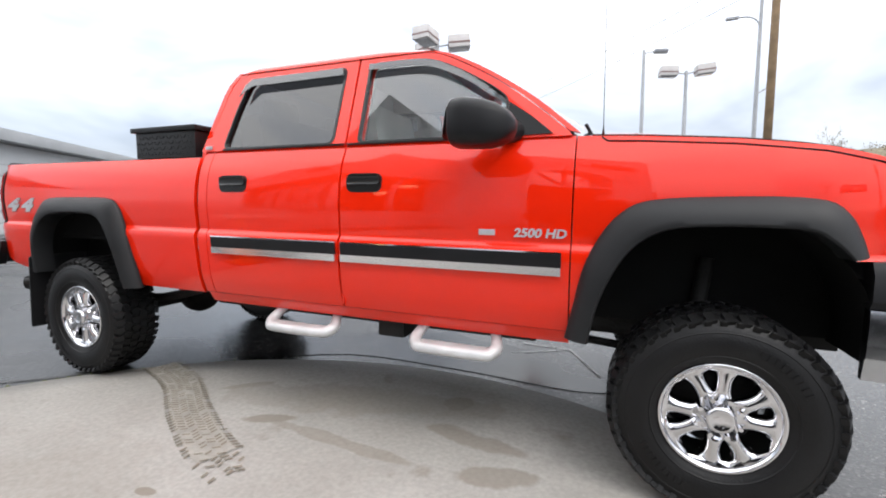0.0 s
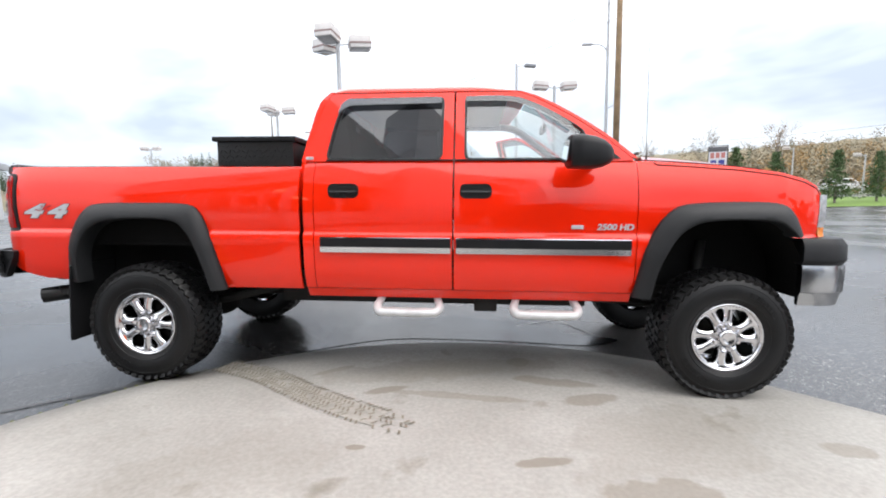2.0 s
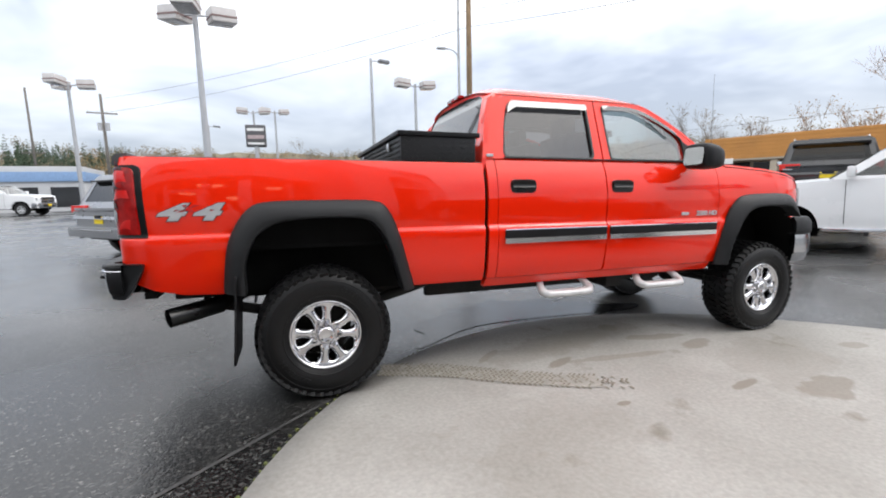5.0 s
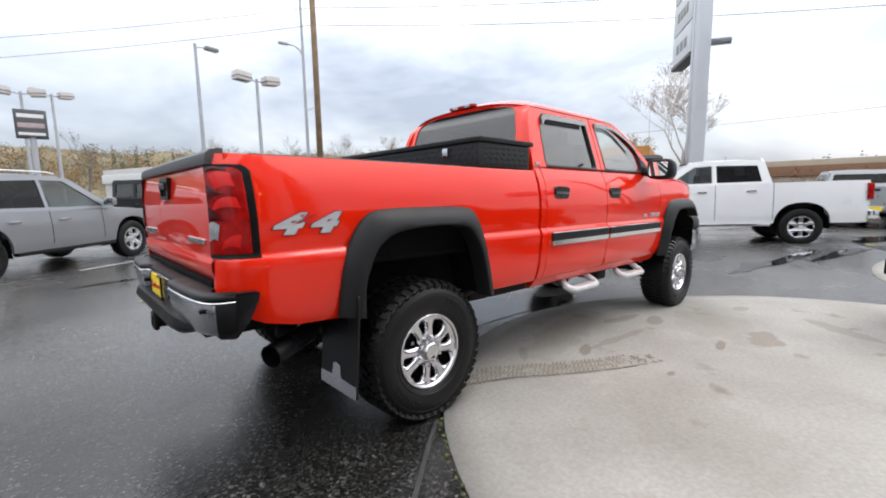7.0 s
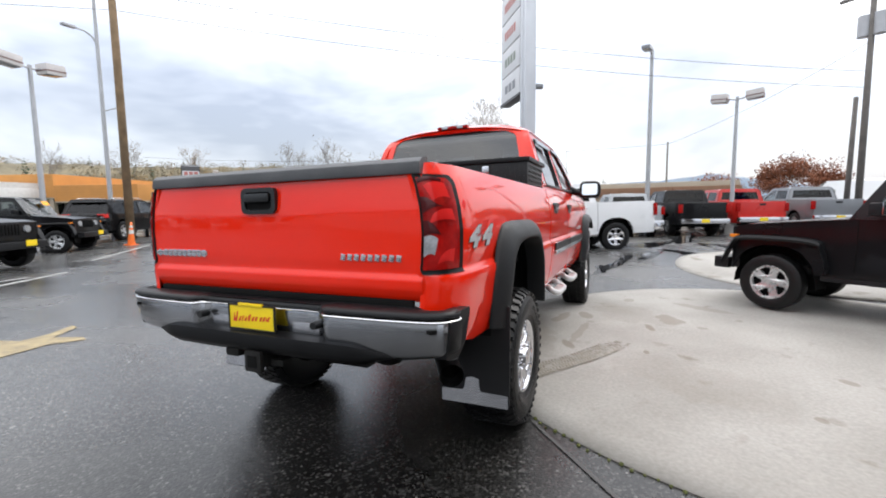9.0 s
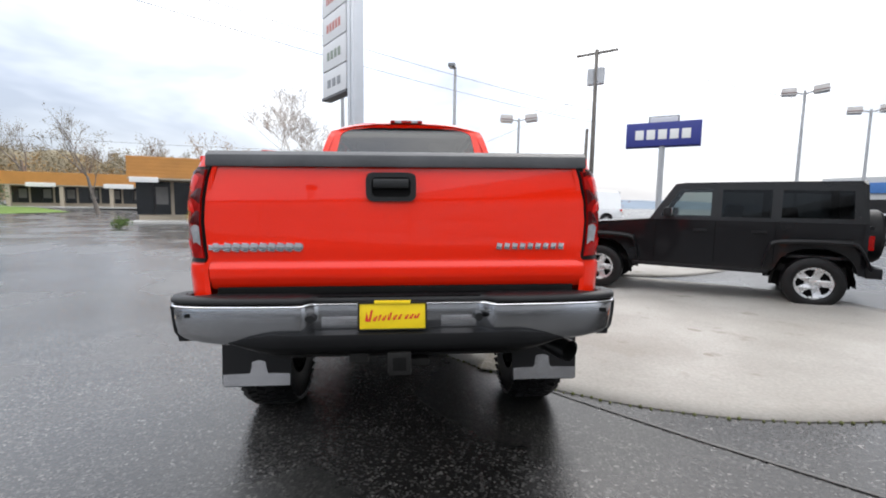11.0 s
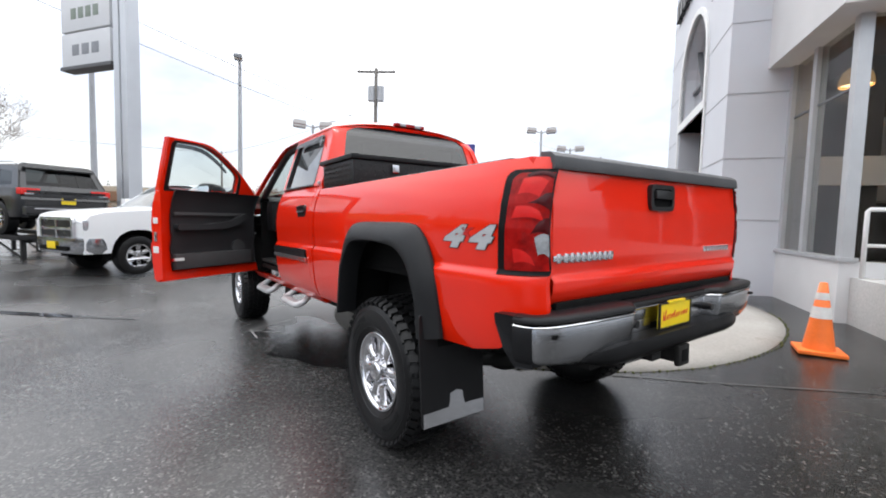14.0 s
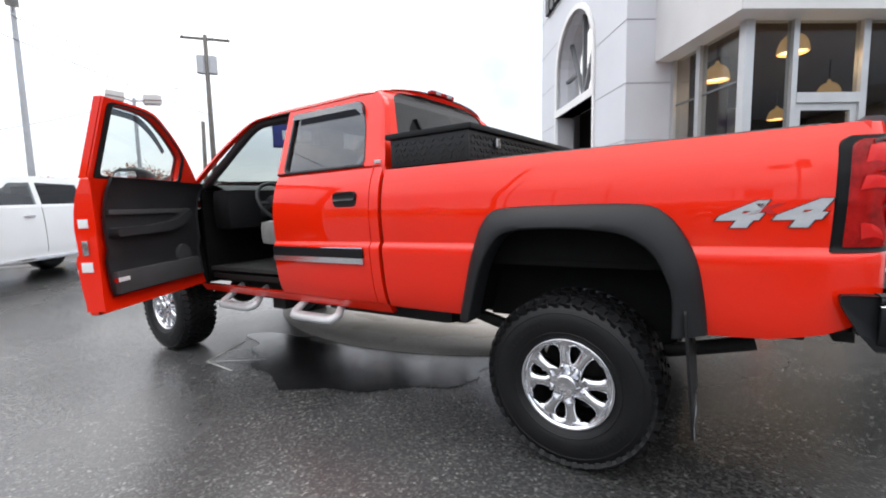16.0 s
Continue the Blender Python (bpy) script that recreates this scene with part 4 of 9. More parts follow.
def sweep(path, prof):
    """A profile of (outward, z) carried along a plan path of (x, y), outward being to the path's right."""
    bm = bmesh.new()
    rows = []
    for i, p in enumerate(path):
        a, b = Vector(path[max(i - 1, 0)]), Vector(path[min(i + 1, len(path) - 1)])
        d = (b - a).normalized()
        nrm = Vector((d.y, -d.x))
        rows.append([bm.verts.new((p[0] + nrm.x * o, p[1] + nrm.y * o, z)) for o, z in prof])
    k = len(prof)
    for p, q in zip(rows, rows[1:]):
        for j in range(k):
            bm.faces.new((p[j], p[(j + 1) % k], q[(j + 1) % k], q[j]))
    bm.faces.new(rows[0])
    bm.faces.new(rows[-1])
    bmesh.ops.recalc_face_normals(bm, faces=bm.faces)
    return bm


def smooth_path(pts, n=6):
    """A path eased through its points."""
    out = []
    P = [Vector(p) for p in pts]
    for i in range(len(P) - 1):
        p0, p1, p2, p3 = P[max(i - 1, 0)], P[i], P[i + 1], P[min(i + 2, len(P) - 1)]
        for j in range(n):
            t = j / n
            out.append(tuple(0.5 * (2 * p1 + (p2 - p0) * t + (2 * p0 - 5 * p1 + 4 * p2 - p3) * t * t + (3 * p1 - p0 - 3 * p2 + p3) * t ** 3)))
    out.append(tuple(P[-1]))
    return out


def door(parent, s, front, angle=0.0):
    """A cab door with its window frame, pane, visor, handle and moulding; angle swings it on its front edge."""
    x0, x1 = (2.146, 3.296) if front else (1.216, 2.134)
    hinge = Vector((x1, s * 0.87, 0))
    swing = Matrix.Translation(hinge) @ Matrix.Rotation(radians(angle) * s * -1, 4, "Z") @ Matrix.Translation(-hinge)
    bot = 0.678
    d = part("front_door" if front else "rear_door", skin(s, steps(x0, x1, 14), 1.527, bot, 22, 0.05), RED, parent, "glossy red door, swung wide open" if angle else "glossy red door, closed")
    d.matrix_basis = swing
    side = lambda a, b, dd: Vector((a, s * (glass_y(b) - dd), b))
    if front:
        frame_o = [(x0, 1.527), (x0, 2.003)] + smooth_path(DOOR_ARC, 4) + [(3.28, 1.527)]
        win = rounded([(2.212, 1.540), (2.210, 1.968)] + smooth_path([(2.36, 1.972), (2.556, 1.961), (2.738, 1.884), (2.912, 1.780)], 3) + [(2.985, 1.722), (2.990, 1.540)], 0.035)
        visor = [(2.212, 1.967)] + smooth_path([(2.36, 1.968), (2.55, 1.956), (2.74, 1.875), (2.90, 1.771)], 3) + smooth_path([(2.885, 1.752), (2.73, 1.845), (2.54, 1.922), (2.36, 1.932)], 3) + [(2.212, 1.930)]
    else:
        frame_o = [(1.215, 1.527), (1.255, 1.76), (1.285, 1.92), (1.315, 1.975), (1.37, 2.001), (1.45, 2.003), (2.134, 2.003), (2.134, 1.527)]
        win = rounded([(1.285, 1.540), (1.325, 1.78), (1.368, 1.925), (1.41, 1.964), (2.064, 1.968), (2.060, 1.540)], 0.045, 6)
        visor = [(1.345, 1.85), (1.368, 1.925), (1.41, 1.960), (2.052, 1.964), (2.052, 1.920), (1.43, 1.912), (1.39, 1.89)]
    part("window_frame", sheet(frame_o, [win], side, 0.045), RED, d)
    grow = lambda pts, k: [(sum(p[0] for p in pts) / len(pts) + (a - sum(p[0] for p in pts) / len(pts)) * k, sum(p[1] for p in pts) / len(pts) + (b - sum(p[1] for p in pts) / len(pts)) * k) for a, b in pts]
    part("window_seal", sheet(grow(win, 1.012), [grow(win, 0.978)], lambda a, b, dd: Vector((a, s * (glass_y(b) + 0.003 - dd), b)), 0.02), DARK_PLASTIC, d)
    part("door_window", sheet(win, [], lambda a, b, dd: side(a, b, dd + 0.018)), GLASS_CLEAR if front else GLASS_TINT, d, "clear side glass" if front else "dark tinted side glass", smooth=False)
    part("vent_visor", sheet(visor, [], lambda a, b, dd: Vector((a, s * (glass_y(b) + 0.020 + 0.02 * (1.96 - b) / 0.06 * 0.3 - dd), b)), 0.006), VISOR, d, "smoked rain visor")
    part("belt_seal", boxm(((x0 + 3.02 if front else x0 + x1 + 0.07) / 2, s * 0.851, 1.533), ((3.02 - x0) if front else (x1 - x0 - 0.07), 0.016, 0.012), None, 0.004), DARK_PLASTIC, d)
    hx = 2.285 if front else 1.415
    hy = body_y(hx, 1.33)
    oval = rounded([(hx - 0.102, 1.283), (hx + 0.102, 1.283), (hx + 0.102, 1.378), (hx - 0.102, 1.378)], 0.042, 6)
    part("handle_recess", sheet(oval, [], lambda a, b, dd: Vector((a, s * (hy + 0.006 - 0.02 * max(0, 1 - ((a - hx) / 0.09) ** 2) * max(0, 1 - ((b - 1.33) / 0.043) ** 2) - dd), b)), 0.02), DARK_PLASTIC, d)
    grip = rounded([(hx - 0.094, 1.322), (hx + 0.094, 1.322), (hx + 0.094, 1.366), (hx - 0.094, 1.366)], 0.018, 5)
    part("door_handle", sheet(grip, [], lambda a, b, dd: Vector((a, s * (hy + 0.034 - 0.02 * ((a - hx) / 0.094) ** 4 - dd), b)), 0.022), DARK_PLASTIC, d, "black plastic pull handle")
    mx0, mx1 = (2.160, 3.262) if front else (1.262, 2.125)
    for nm, z0, z1, mtl, pro in (("moulding", 0.964, 1.024, BLACK_TRIM, 0.014), ("moulding_trim", 0.928, 0.964, BRIGHT_STRIP, 0.018), ("moulding_edge", 1.024, 1.030, CHROME, 0.014)):
        part(nm, skin(s, steps(mx0, mx1, 6), z1, z0, 3, 0.012, pro), mtl, d, "charcoal side moulding" if nm == "moulding" else "bright strip along the moulding")
    if front:
        part("mirror_sail", sheet([(2.992, 1.535), (2.992, 1.70), (3.10, 1.625), (3.20, 1.54)], [], lambda a, b, dd: Vector((a, s * (glass_y(b) + 0.006 - dd), b)), 0.02), BLACK_TRIM, d)
        # mirror housing
        bm = bmesh.new()
        prof = [(-0.10, 0.0), (-0.10, 0.86), (-0.088, 0.98), (-0.03, 1.0), (0.04, 0.95), (0.095, 0.80), (0.135, 0.56), (0.158, 0.26), (0.162, 0.0)]
        rows = []
        for a, k in prof:
            ring = []
            for j in range(28):
                t = 2 * math.pi * j / 28
                cy, cz = math.copysign(abs(math.cos(t)) ** 0.55, math.cos(t)), math.copysign(abs(math.sin(t)) ** 0.55, math.sin(t))
                ring.append(bm.verts.new((2.925 + a, s * 1.075 + cy * 0.118 * k, 1.558 - 0.10 * max(0.0, a + 0.03) + cz * 0.098 * k)))
            rows.append(ring)
        for p, q in zip(rows, rows[1:]):
            for j in range(28):
                bm.faces.new((p[j], p[(j + 1) % 28], q[(j + 1) % 28], q[j]))
        bmesh.ops.remove_doubles(bm, verts=bm.verts, dist=0.0005)
        bmesh.ops.recalc_face_normals(bm, faces=bm.faces)
        part("mirror_housing", bm, BLACK_TRIM, d, "black door mirror housing", auto=60)
        bm = sheet(rounded([(-0.086, -0.066), (0.086, -0.066), (0.086, 0.066), (-0.086, 0.066)], 0.03), [], lambda a, b, dd: Vector((2.809 + 0.14 * b - dd, s * (1.075 + a), 1.558 + b)))
        part("mirror_glass", bm, MIRROR, d, smooth=False)
        part("mirror_arm", tube(bmesh.new(), [(3.03, s * 0.84, 1.56), (2.99, s * 0.92, 1.53), (2.95, s * 1.0, 1.52)], [0.05, 0.04, 0.04], 12), BLACK_TRIM, d)
        # model letters and the plain maker's bar before them
        turn = Matrix(((-s, 0, 0, 0), (0, 0, s, 0), (0, 1, 0, 0), (0, 0, 0, 1)))
        letters("2500 HD", 0.050, Matrix.Translation((3.165, s * (body_y(3.1, 1.10) + 0.004), 1.105)) @ turn @ Matrix.Diagonal((1.2, 1.05, 1, 1)), SILVER_DECAL, d, "model_letters", 0.003, 0.15, 0.0015)
        part("maker_bar", boxm((3.135 + s * 0.205, s * (body_y(3.0, 1.1) + 0.004), 1.105), (0.075, 0.008, 0.026), None, 0.003), SILVER_DECAL, d)
    # inner trim
    part("inner_panel", skin(s, steps(x0 + (0.115 if front else 0.06), x1 - 0.04, 10), 1.535, 0.775, 10, 0.02, -0.085), TRIM_DARK, d, "dark grey moulded inner door panel")
    iy = 0.92 - 0.085
    xc = (x0 + x1) / 2
    part("armrest", sheet(rounded([(xc - 0.42, 1.155), (xc + 0.10, 1.165), (xc + 0.30, 1.215), (xc + 0.42, 1.30), (xc + 0.38, 1.33), (xc + 0.18, 1.245), (xc - 0.10, 1.215), (xc - 0.42, 1.215)], 0.025), [], lambda a, b, dd: Vector((a, s * (iy - 0.065 + dd), b)), 0.08), TRIM_DARK, d)
    part("upper_trim", boxm((xc, s * (iy - 0.012), 1.315), (0.86 if front else 0.7, 0.03, 0.034), None, 0.012), TRIM_GREY, d)
    part("map_pocket", boxm((xc, s * (iy - 0.03), 0.855), (0.90 if front else 0.6, 0.06, 0.15), None, 0.028), TRIM_GREY, d, "grey lower door pocket")
    part("inner_handle", boxm((x1 - 0.28, s * (iy - 0.02), 1.245), (0.12, 0.02, 0.03), None, 0.006), CHROME, d)
    if front:
        part("speaker", cylm((x1 - 0.26, s * (iy - 0.016), 0.96), (x1 - 0.26, s * (iy + 0.01), 0.96), 0.085, seg=24), TRIM_GREY, d)
        part("reflector", boxm((x0 + 0.15, s * (iy - 0.07), 0.88), (0.10, 0.008, 0.028), None, 0.003), WHITE_LABEL, d)
        part("reflector_end", boxm((x0 + 0.085, s * (iy - 0.07), 0.88), (0.028, 0.009, 0.028), None, 0.003), LENS_RED, d)
        part("inner_frame", sheet([(x0 + 0.004, 1.527), (x0 + 0.004, 1.996)] + [(a - 0.004, b - 0.006) for a, b in smooth_path(DOOR_ARC, 4)] + [(3.27, 1.527)], [win], lambda a, b, dd: Vector((a, s * (glass_y(b) - 0.048 - dd), b)), 0.012), RED, d)
        part("inner_seal", sheet(grow(win, 1.07), [grow(win, 0.985)], lambda a, b, dd: Vector((a, s * (glass_y(b) - 0.0605 - dd), b)), 0.010), DARK_PLASTIC, d, "black rubber seal round the glass")
        part("inner_skin", skin(s, steps(x0 + 0.002, x1 - 0.002, 8), 1.525, 0.682, 8, 0.0, -0.062), RED, d)
        part("door_edge", sheet([(0.70, 0.79), (0.70, 0.905), (1.10, 0.915), (1.30, 0.905), (1.52, 0.85), (1.52, 0.79)], [], lambda a, b, dd: Vector((x0 - 0.001 + dd, s * b, a)), 0.01), RED, d)
        part("latch", boxm((x0 - 0.004, s * 0.86, 1.10), (0.014, 0.04, 0.09), None, 0.004), DULL_CHROME, d)
        part("edge_label", boxm((x0 - 0.004, s * 0.865, 0.98), (0.006, 0.07, 0.06), None, 0.001), WHITE_LABEL, d)
        part("edge_label", boxm((x0 - 0.004, s * 0.86, 1.25), (0.006, 0.06, 0.055), None, 0.001), WHITE_LABEL, d)
    return d


def tail_light(parent, s):
    """A wrap-round lamp cluster: black bezel, moulded red lens with painted highlights and dark facets, and a clear
    reversing lens.
    """
    us = [(0.0, -0.908), (0.2, -0.960), (0.4, -1.002), (0.6, -1.036), (0.8, -1.056), (1.0, -1.068)]

    def spot(t, z, off):
        x = lerp(us, t)
        return Vector((x - off * (0.25 + 0.75 * t), s * (body_y(x, z) + off * (1 - 0.6 * t)), z))

    def edge(v):
        return 0.07 * v + 0.10 * max(0.0, (v - 0.93) / 0.07) ** 2

    def patch(z0, z1, m0, m1, off, wave):
        bm = bmesh.new()

        def f(u, v):
            e = edge(v)
            t = e + m0 + (1 - m1 - e - m0) * u
            z = z0 + (z1 - z0) * v
            return spot(t, z, off + (0.003 * math.sin(9.0 * v + 0.8) * math.sin(math.pi * u) if wave else 0))

        grid(bm, f, 16, 34)
        edges = [e for e in bm.edges if len(e.link_faces) == 1]
        r = bmesh.ops.extrude_edge_only(bm, edges=edges)
        for v in r["geom"]:
            if isinstance(v, bmesh.types.BMVert):
                v.co += Vector((0.018, -s * 0.012, 0))
        bmesh.ops.recalc_face_normals(bm, faces=bm.faces)
        return bm

    t = part("tail_light", patch(1.050, 1.446, 0.0, 0.0, 0.006, False), BEZEL, parent, "red tail lamp cluster in a black bezel")
    lens = part("lens", patch(1.068, 1.432, 0.12, 0.085, 0.012, True), LENS_RED, t, "moulded red lens")

    def facet(name, corners, mtl, label="", off=0.0155):
        (t0, z0), (t1, z1), (t2, z2), (t3, z3) = corners

        def f(u, v):
            a, b = t0 + (t1 - t0) * u, t3 + (t2 - t3) * u
            p, q = z0 + (z1 - z0) * u, z3 + (z2 - z3) * u
            bow = 0.010 * math.sin(math.pi * u)
            return spot(a + (b - a) * v, p + (q - p) * v + bow, off + 0.0015 * math.sin(math.pi * u) * math.sin(math.pi * v))

        bm = grid(bmesh.new(), f, 10, 6)
        bmesh.ops.recalc_face_normals(bm, faces=bm.faces)
        part(name, bm, mtl, lens, label)

    # the bright red facets paint sky highlights onto the lens
    facet("dark_top_strip", ((0.42, 1.414), (0.905, 1.408), (0.905, 1.427), (0.40, 1.427)), LENS_DARK, "dark red strip at the top of the lens")
    facet("upper_glint", ((0.30, 1.352), (0.66, 1.340), (0.80, 1.400), (0.36, 1.410)), LENS_GLINT, "highlight painted on the upper lamp bowl")
    facet("upper_shade", ((0.46, 1.318), (0.925, 1.290), (0.925, 1.356), (0.62, 1.330)), LENS_DARK, "dark wedge under the upper bowl")
    facet("middle_glint", ((0.24, 1.262), (0.80, 1.250), (0.70, 1.288), (0.30, 1.308)), LENS_GLINT, "highlight painted between the bowls")
    facet("lower_bowl", ((0.56, 1.206), (0.925, 1.200), (0.925, 1.262), (0.66, 1.240)), LENS_DARK, "dark lower lamp bowl")
    facet("lower_glint", ((0.28, 1.096), (0.62, 1.088), (0.56, 1.122), (0.26, 1.150)), LENS_GLINT, "highlight painted at the foot of the lens")
    facet("reversing_lens", ((0.68, 1.128), (0.915, 1.118), (0.915, 1.200), (0.62, 1.192)), LENS_CLEAR, "clear reversing lens", 0.017)
    return t


def mud_flap(parent, s, x=-0.47):
    f = part("mud_flap", sheet(rounded([(0.625, 0.290), (1.0, 0.290), (1.0, 0.82), (0.625, 0.82)], 0.02), [], lambda a, b, d: Vector((x - (0.80 - b) * 0.06 - d, s * a, b)), 0.010), RUBBER_FLAP, parent, "long black rubber mud flap with a bright weight plate")
    plate = [(0.632, 0.296), (0.994, 0.296), (0.994, 0.362), (0.85, 0.366), (0.84, 0.395), (0.838, 0.43), (0.80, 0.44), (0.765, 0.43), (0.76, 0.395), (0.752, 0.366), (0.632, 0.362)]
    part("weight_plate", sheet(plate, [], lambda a, b, d: Vector((x - (0.80 - b) * 0.06 - 0.012 - d, s * a, b)), 0.003), DULL_CHROME, f, "plain polished metal weight plate")
    return f


def step_hoop(parent, s, x0, x1):
    """A dropped hoop step: two hangers and a wide flat tread."""
    pts = [(x0 + 0.075, s * 0.70, 0.655), (x0 + 0.070, s * 0.735, 0.640), (x0 + 0.045, s * 0.80, 0.585), (x0 + 0.030, s * 0.845, 0.548), (x0 + 0.050, s * 0.885, 0.528), (x0 + 0.10, s * 0.905, 0.522), (x1 - 0.10, s * 0.905, 0.522), (x1 - 0.050, s * 0.885, 0.528), (x1 - 0.030, s * 0.845, 0.548), (x1 - 0.045, s * 0.80, 0.585), (x1 - 0.070, s * 0.735, 0.640), (x1 - 0.075, s * 0.70, 0.655)]
    fat = [0.022, 0.022, 0.026, 0.030, 0.030, 0.027, 0.027, 0.030, 0.030, 0.026, 0.022, 0.022]
    h = part("side_step", tube(bmesh.new(), smooth_path(pts, 4), [v[0] for v in smooth_path([(f, 0.0) for f in fat], 4)], 12), ALU, parent, "silver painted hoop step")
    part("tread", boxm(((x0 + x1) / 2, s * 0.872, 0.534), (x1 - x0 - 0.12, 0.075, 0.020), None, 0.008), ALU, h)
    for q in (x0 + 0.072, x1 - 0.072):
        part("bolt", cylm((q, s * 0.745, 0.636), (q, s * 0.758, 0.640), 0.016, seg=8), DULL_CHROME, h)
    return h


def seat(parent, x, y, w, mtl):
    st = part("seat", boxm((x, y, 1.10), (0.54, w, 0.20), None, 0.06), mtl, parent, "grey cloth seat")
    part("seat_back", boxm((x - 0.27, y, 1.45), (0.20, w, 0.66), Matrix.Rotation(-0.18, 4, "Y"), 0.06), mtl, st)
    for k in ((-0.25, 0.25) if w > 0.9 else (0,)):
        part("headrest", boxm((x - 0.35, y + k * w, 1.83), (0.10, 0.26, 0.17), None, 0.045), mtl, st)
    return st


def red_truck():
    T = thing("pickup_truck", TRUCK_M, "lifted glossy red crew-cab pickup with its driver's door open", "pickup truck")
    P = lambda name, bm, mtl, label="", **k: part(name, bm, mtl, T, label, **k)
    for s in (-1, 1):
        # bed side with the wheel arch cut out of it
        xs = sorted(set([-1.066, -1.062, -1.056, -1.047, -1.036, -1.02, -1.0, -0.98, -0.96, -0.93, -0.90, -0.84, -0.75, -0.6, -0.5, -0.477] + [x for x, _ in REAR_ARCH] + steps(-0.47, 0.54, 26) + steps(0.549, 1.112, 8)))
        bot = [(-1.066, 0.855), (-1.0, 0.80), (-0.90, 0.752), (-0.75, 0.715), (-0.476, 0.70)] + REAR_ARCH + [(0.548, 0.668), (1.112, 0.668)]
        P("bed_side", skin(s, xs, 1.492, bot, 26), RED, "glossy red bed side")
        P("bed_rail_cap", sweep([(-0.90, s * 0.83), (1.112, s * 0.83)] if s < 0 else [(1.112, s * 0.83), (-0.90, s * 0.83)], [(-0.045, 1.484), (0.026, 1.489), (0.029, 1.494), (0.016, 1.499), (-0.045, 1.500)]), FLARE, "thin black bed rail cap")
        P("bed_corner", boxm((-0.945, s * 0.806, 1.470), (0.13, 0.060, 0.052), None, 0.010), RED)
        flare(T, s, [(-0.548, 0.715), (-0.535, 0.86), (-0.512, 1.0), (-0.47, 1.10), (-0.41, 1.185), (-0.31, 1.238), (0.0, 1.248), (0.337, 1.240), (0.43, 1.18), (0.49, 1.05), (0.545, 0.86), (0.598, 0.66)],
              [(-0.425, 0.70), (-0.425, 0.86), (-0.40, 0.95), (-0.36, 1.03), (-0.30, 1.085), (-0.20, 1.125), (0.03, 1.142), (0.27, 1.128), (0.36, 1.06), (0.42, 0.95), (0.47, 0.80), (0.51, 0.66)])
        flare(T, s, [(3.285, 0.66), (3.315, 0.80), (3.35, 0.965), (3.40, 1.085), (3.47, 1.185), (3.58, 1.25), (3.85, 1.268), (4.12, 1.262), (4.21, 1.215), (4.255, 1.13), (4.275, 1.065)],
              [(3.385, 0.66), (3.41, 0.80), (3.455, 0.93), (3.52, 1.045), (3.60, 1.115), (3.70, 1.148), (3.88, 1.158), (4.08, 1.150), (4.15, 1.115), (4.19, 1.08), (4.212, 1.055)])
        # front fender
        xs = sorted(set(steps(3.302, 3.344, 2) + [x for x, _ in FRONT_ARCH] + steps(3.36, 4.24, 22) + [4.26, 4.30, 4.34, 4.38, 4.42, 4.45, 4.475]))
        P("front_fender", skin(s, xs, FENDER_TOP, [(3.302, 0.678), (3.344, 0.678)] + FRONT_ARCH + [(4.25, 1.045), (4.475, 1.045)], 22), RED, "glossy red front fender")
        P("wheel_liner", sheet([(-0.50, 0.62), (-0.46, 0.9), (-0.36, 1.08), (-0.2, 1.17), (0.05, 1.19), (0.30, 1.17), (0.42, 1.06), (0.50, 0.85), (0.56, 0.62)], [], lambda a, b, d: Vector((a, s * (0.60 + d), b)), 0.01), LINER)
        for c, aa in ((0.03, 0.52), (3.84, 0.50)):
            bm = bmesh.new()
            grid(bm, lambda u, v: Vector((c - aa * math.cos(math.pi * u), s * (0.50 + 0.40 * v), 0.66 + 0.55 * math.sin(math.pi * u) ** 0.8)), 20, 2)
            P("wheel_liner", bm, LINER)
        P("wheel_liner", boxm((3.86, s * 0.52, 0.95), (1.0, 0.02, 0.55)), LINER)
        # rocker, pillars
        P("rocker_panel", skin(s, steps(1.142, 3.298, 6), 0.672, 0.610, 4, 0.05, -0.010), RED, "red rocker panel")
        side = lambda a, b, d: Vector((a, s * (glass_y(b) - d), b))
        P("cab_corner", skin(s, steps(1.142, 1.210, 2), 1.53, 0.678, 20, 0.03), RED)
        P("rear_pillar", sheet([(1.118, 1.527), (1.150, 1.70), (1.190, 1.88), (1.212, 1.94), (1.245, 1.982), (1.295, 2.003), (1.372, 2.004), (1.318, 1.978), (1.287, 1.923), (1.257, 1.76), (1.217, 1.527)], [], side, 0.05), RED)
        P("windscreen_pillar", sheet(smooth_path([(2.40, 2.008), (2.60, 1.998), (2.773, 1.926), (2.957, 1.818), (3.132, 1.694), (3.310, 1.54)], 4) + [(a + 0.003, b + 0.003) for a, b in smooth_path(DOOR_ARC, 4)[::-1][:-4]], [], side, 0.05), RED)
        P("pillar_badge", boxm((1.175, s * (glass_y(1.56) + 0.01), 1.548), (0.05, 0.008, 0.02), None, 0.003), SILVER_DECAL)
        truck_wheel(T, 0.012, s)
        truck_wheel(T, BASE - 0.004, s, 0.0, 0.03)
        tail_light(T, s)
        mud_flap(T, s)
        for x0, x1 in ((1.590, 2.078), (2.515, 3.000)):
            step_hoop(T, s, x0, x1)
        # four-by-four decals, the crossing mark in red
        turn = Matrix(((-s, 0, 0, 0), (0, 0, s, 0), (0, 1, 0, 0), (0, 0, 0, 1)))
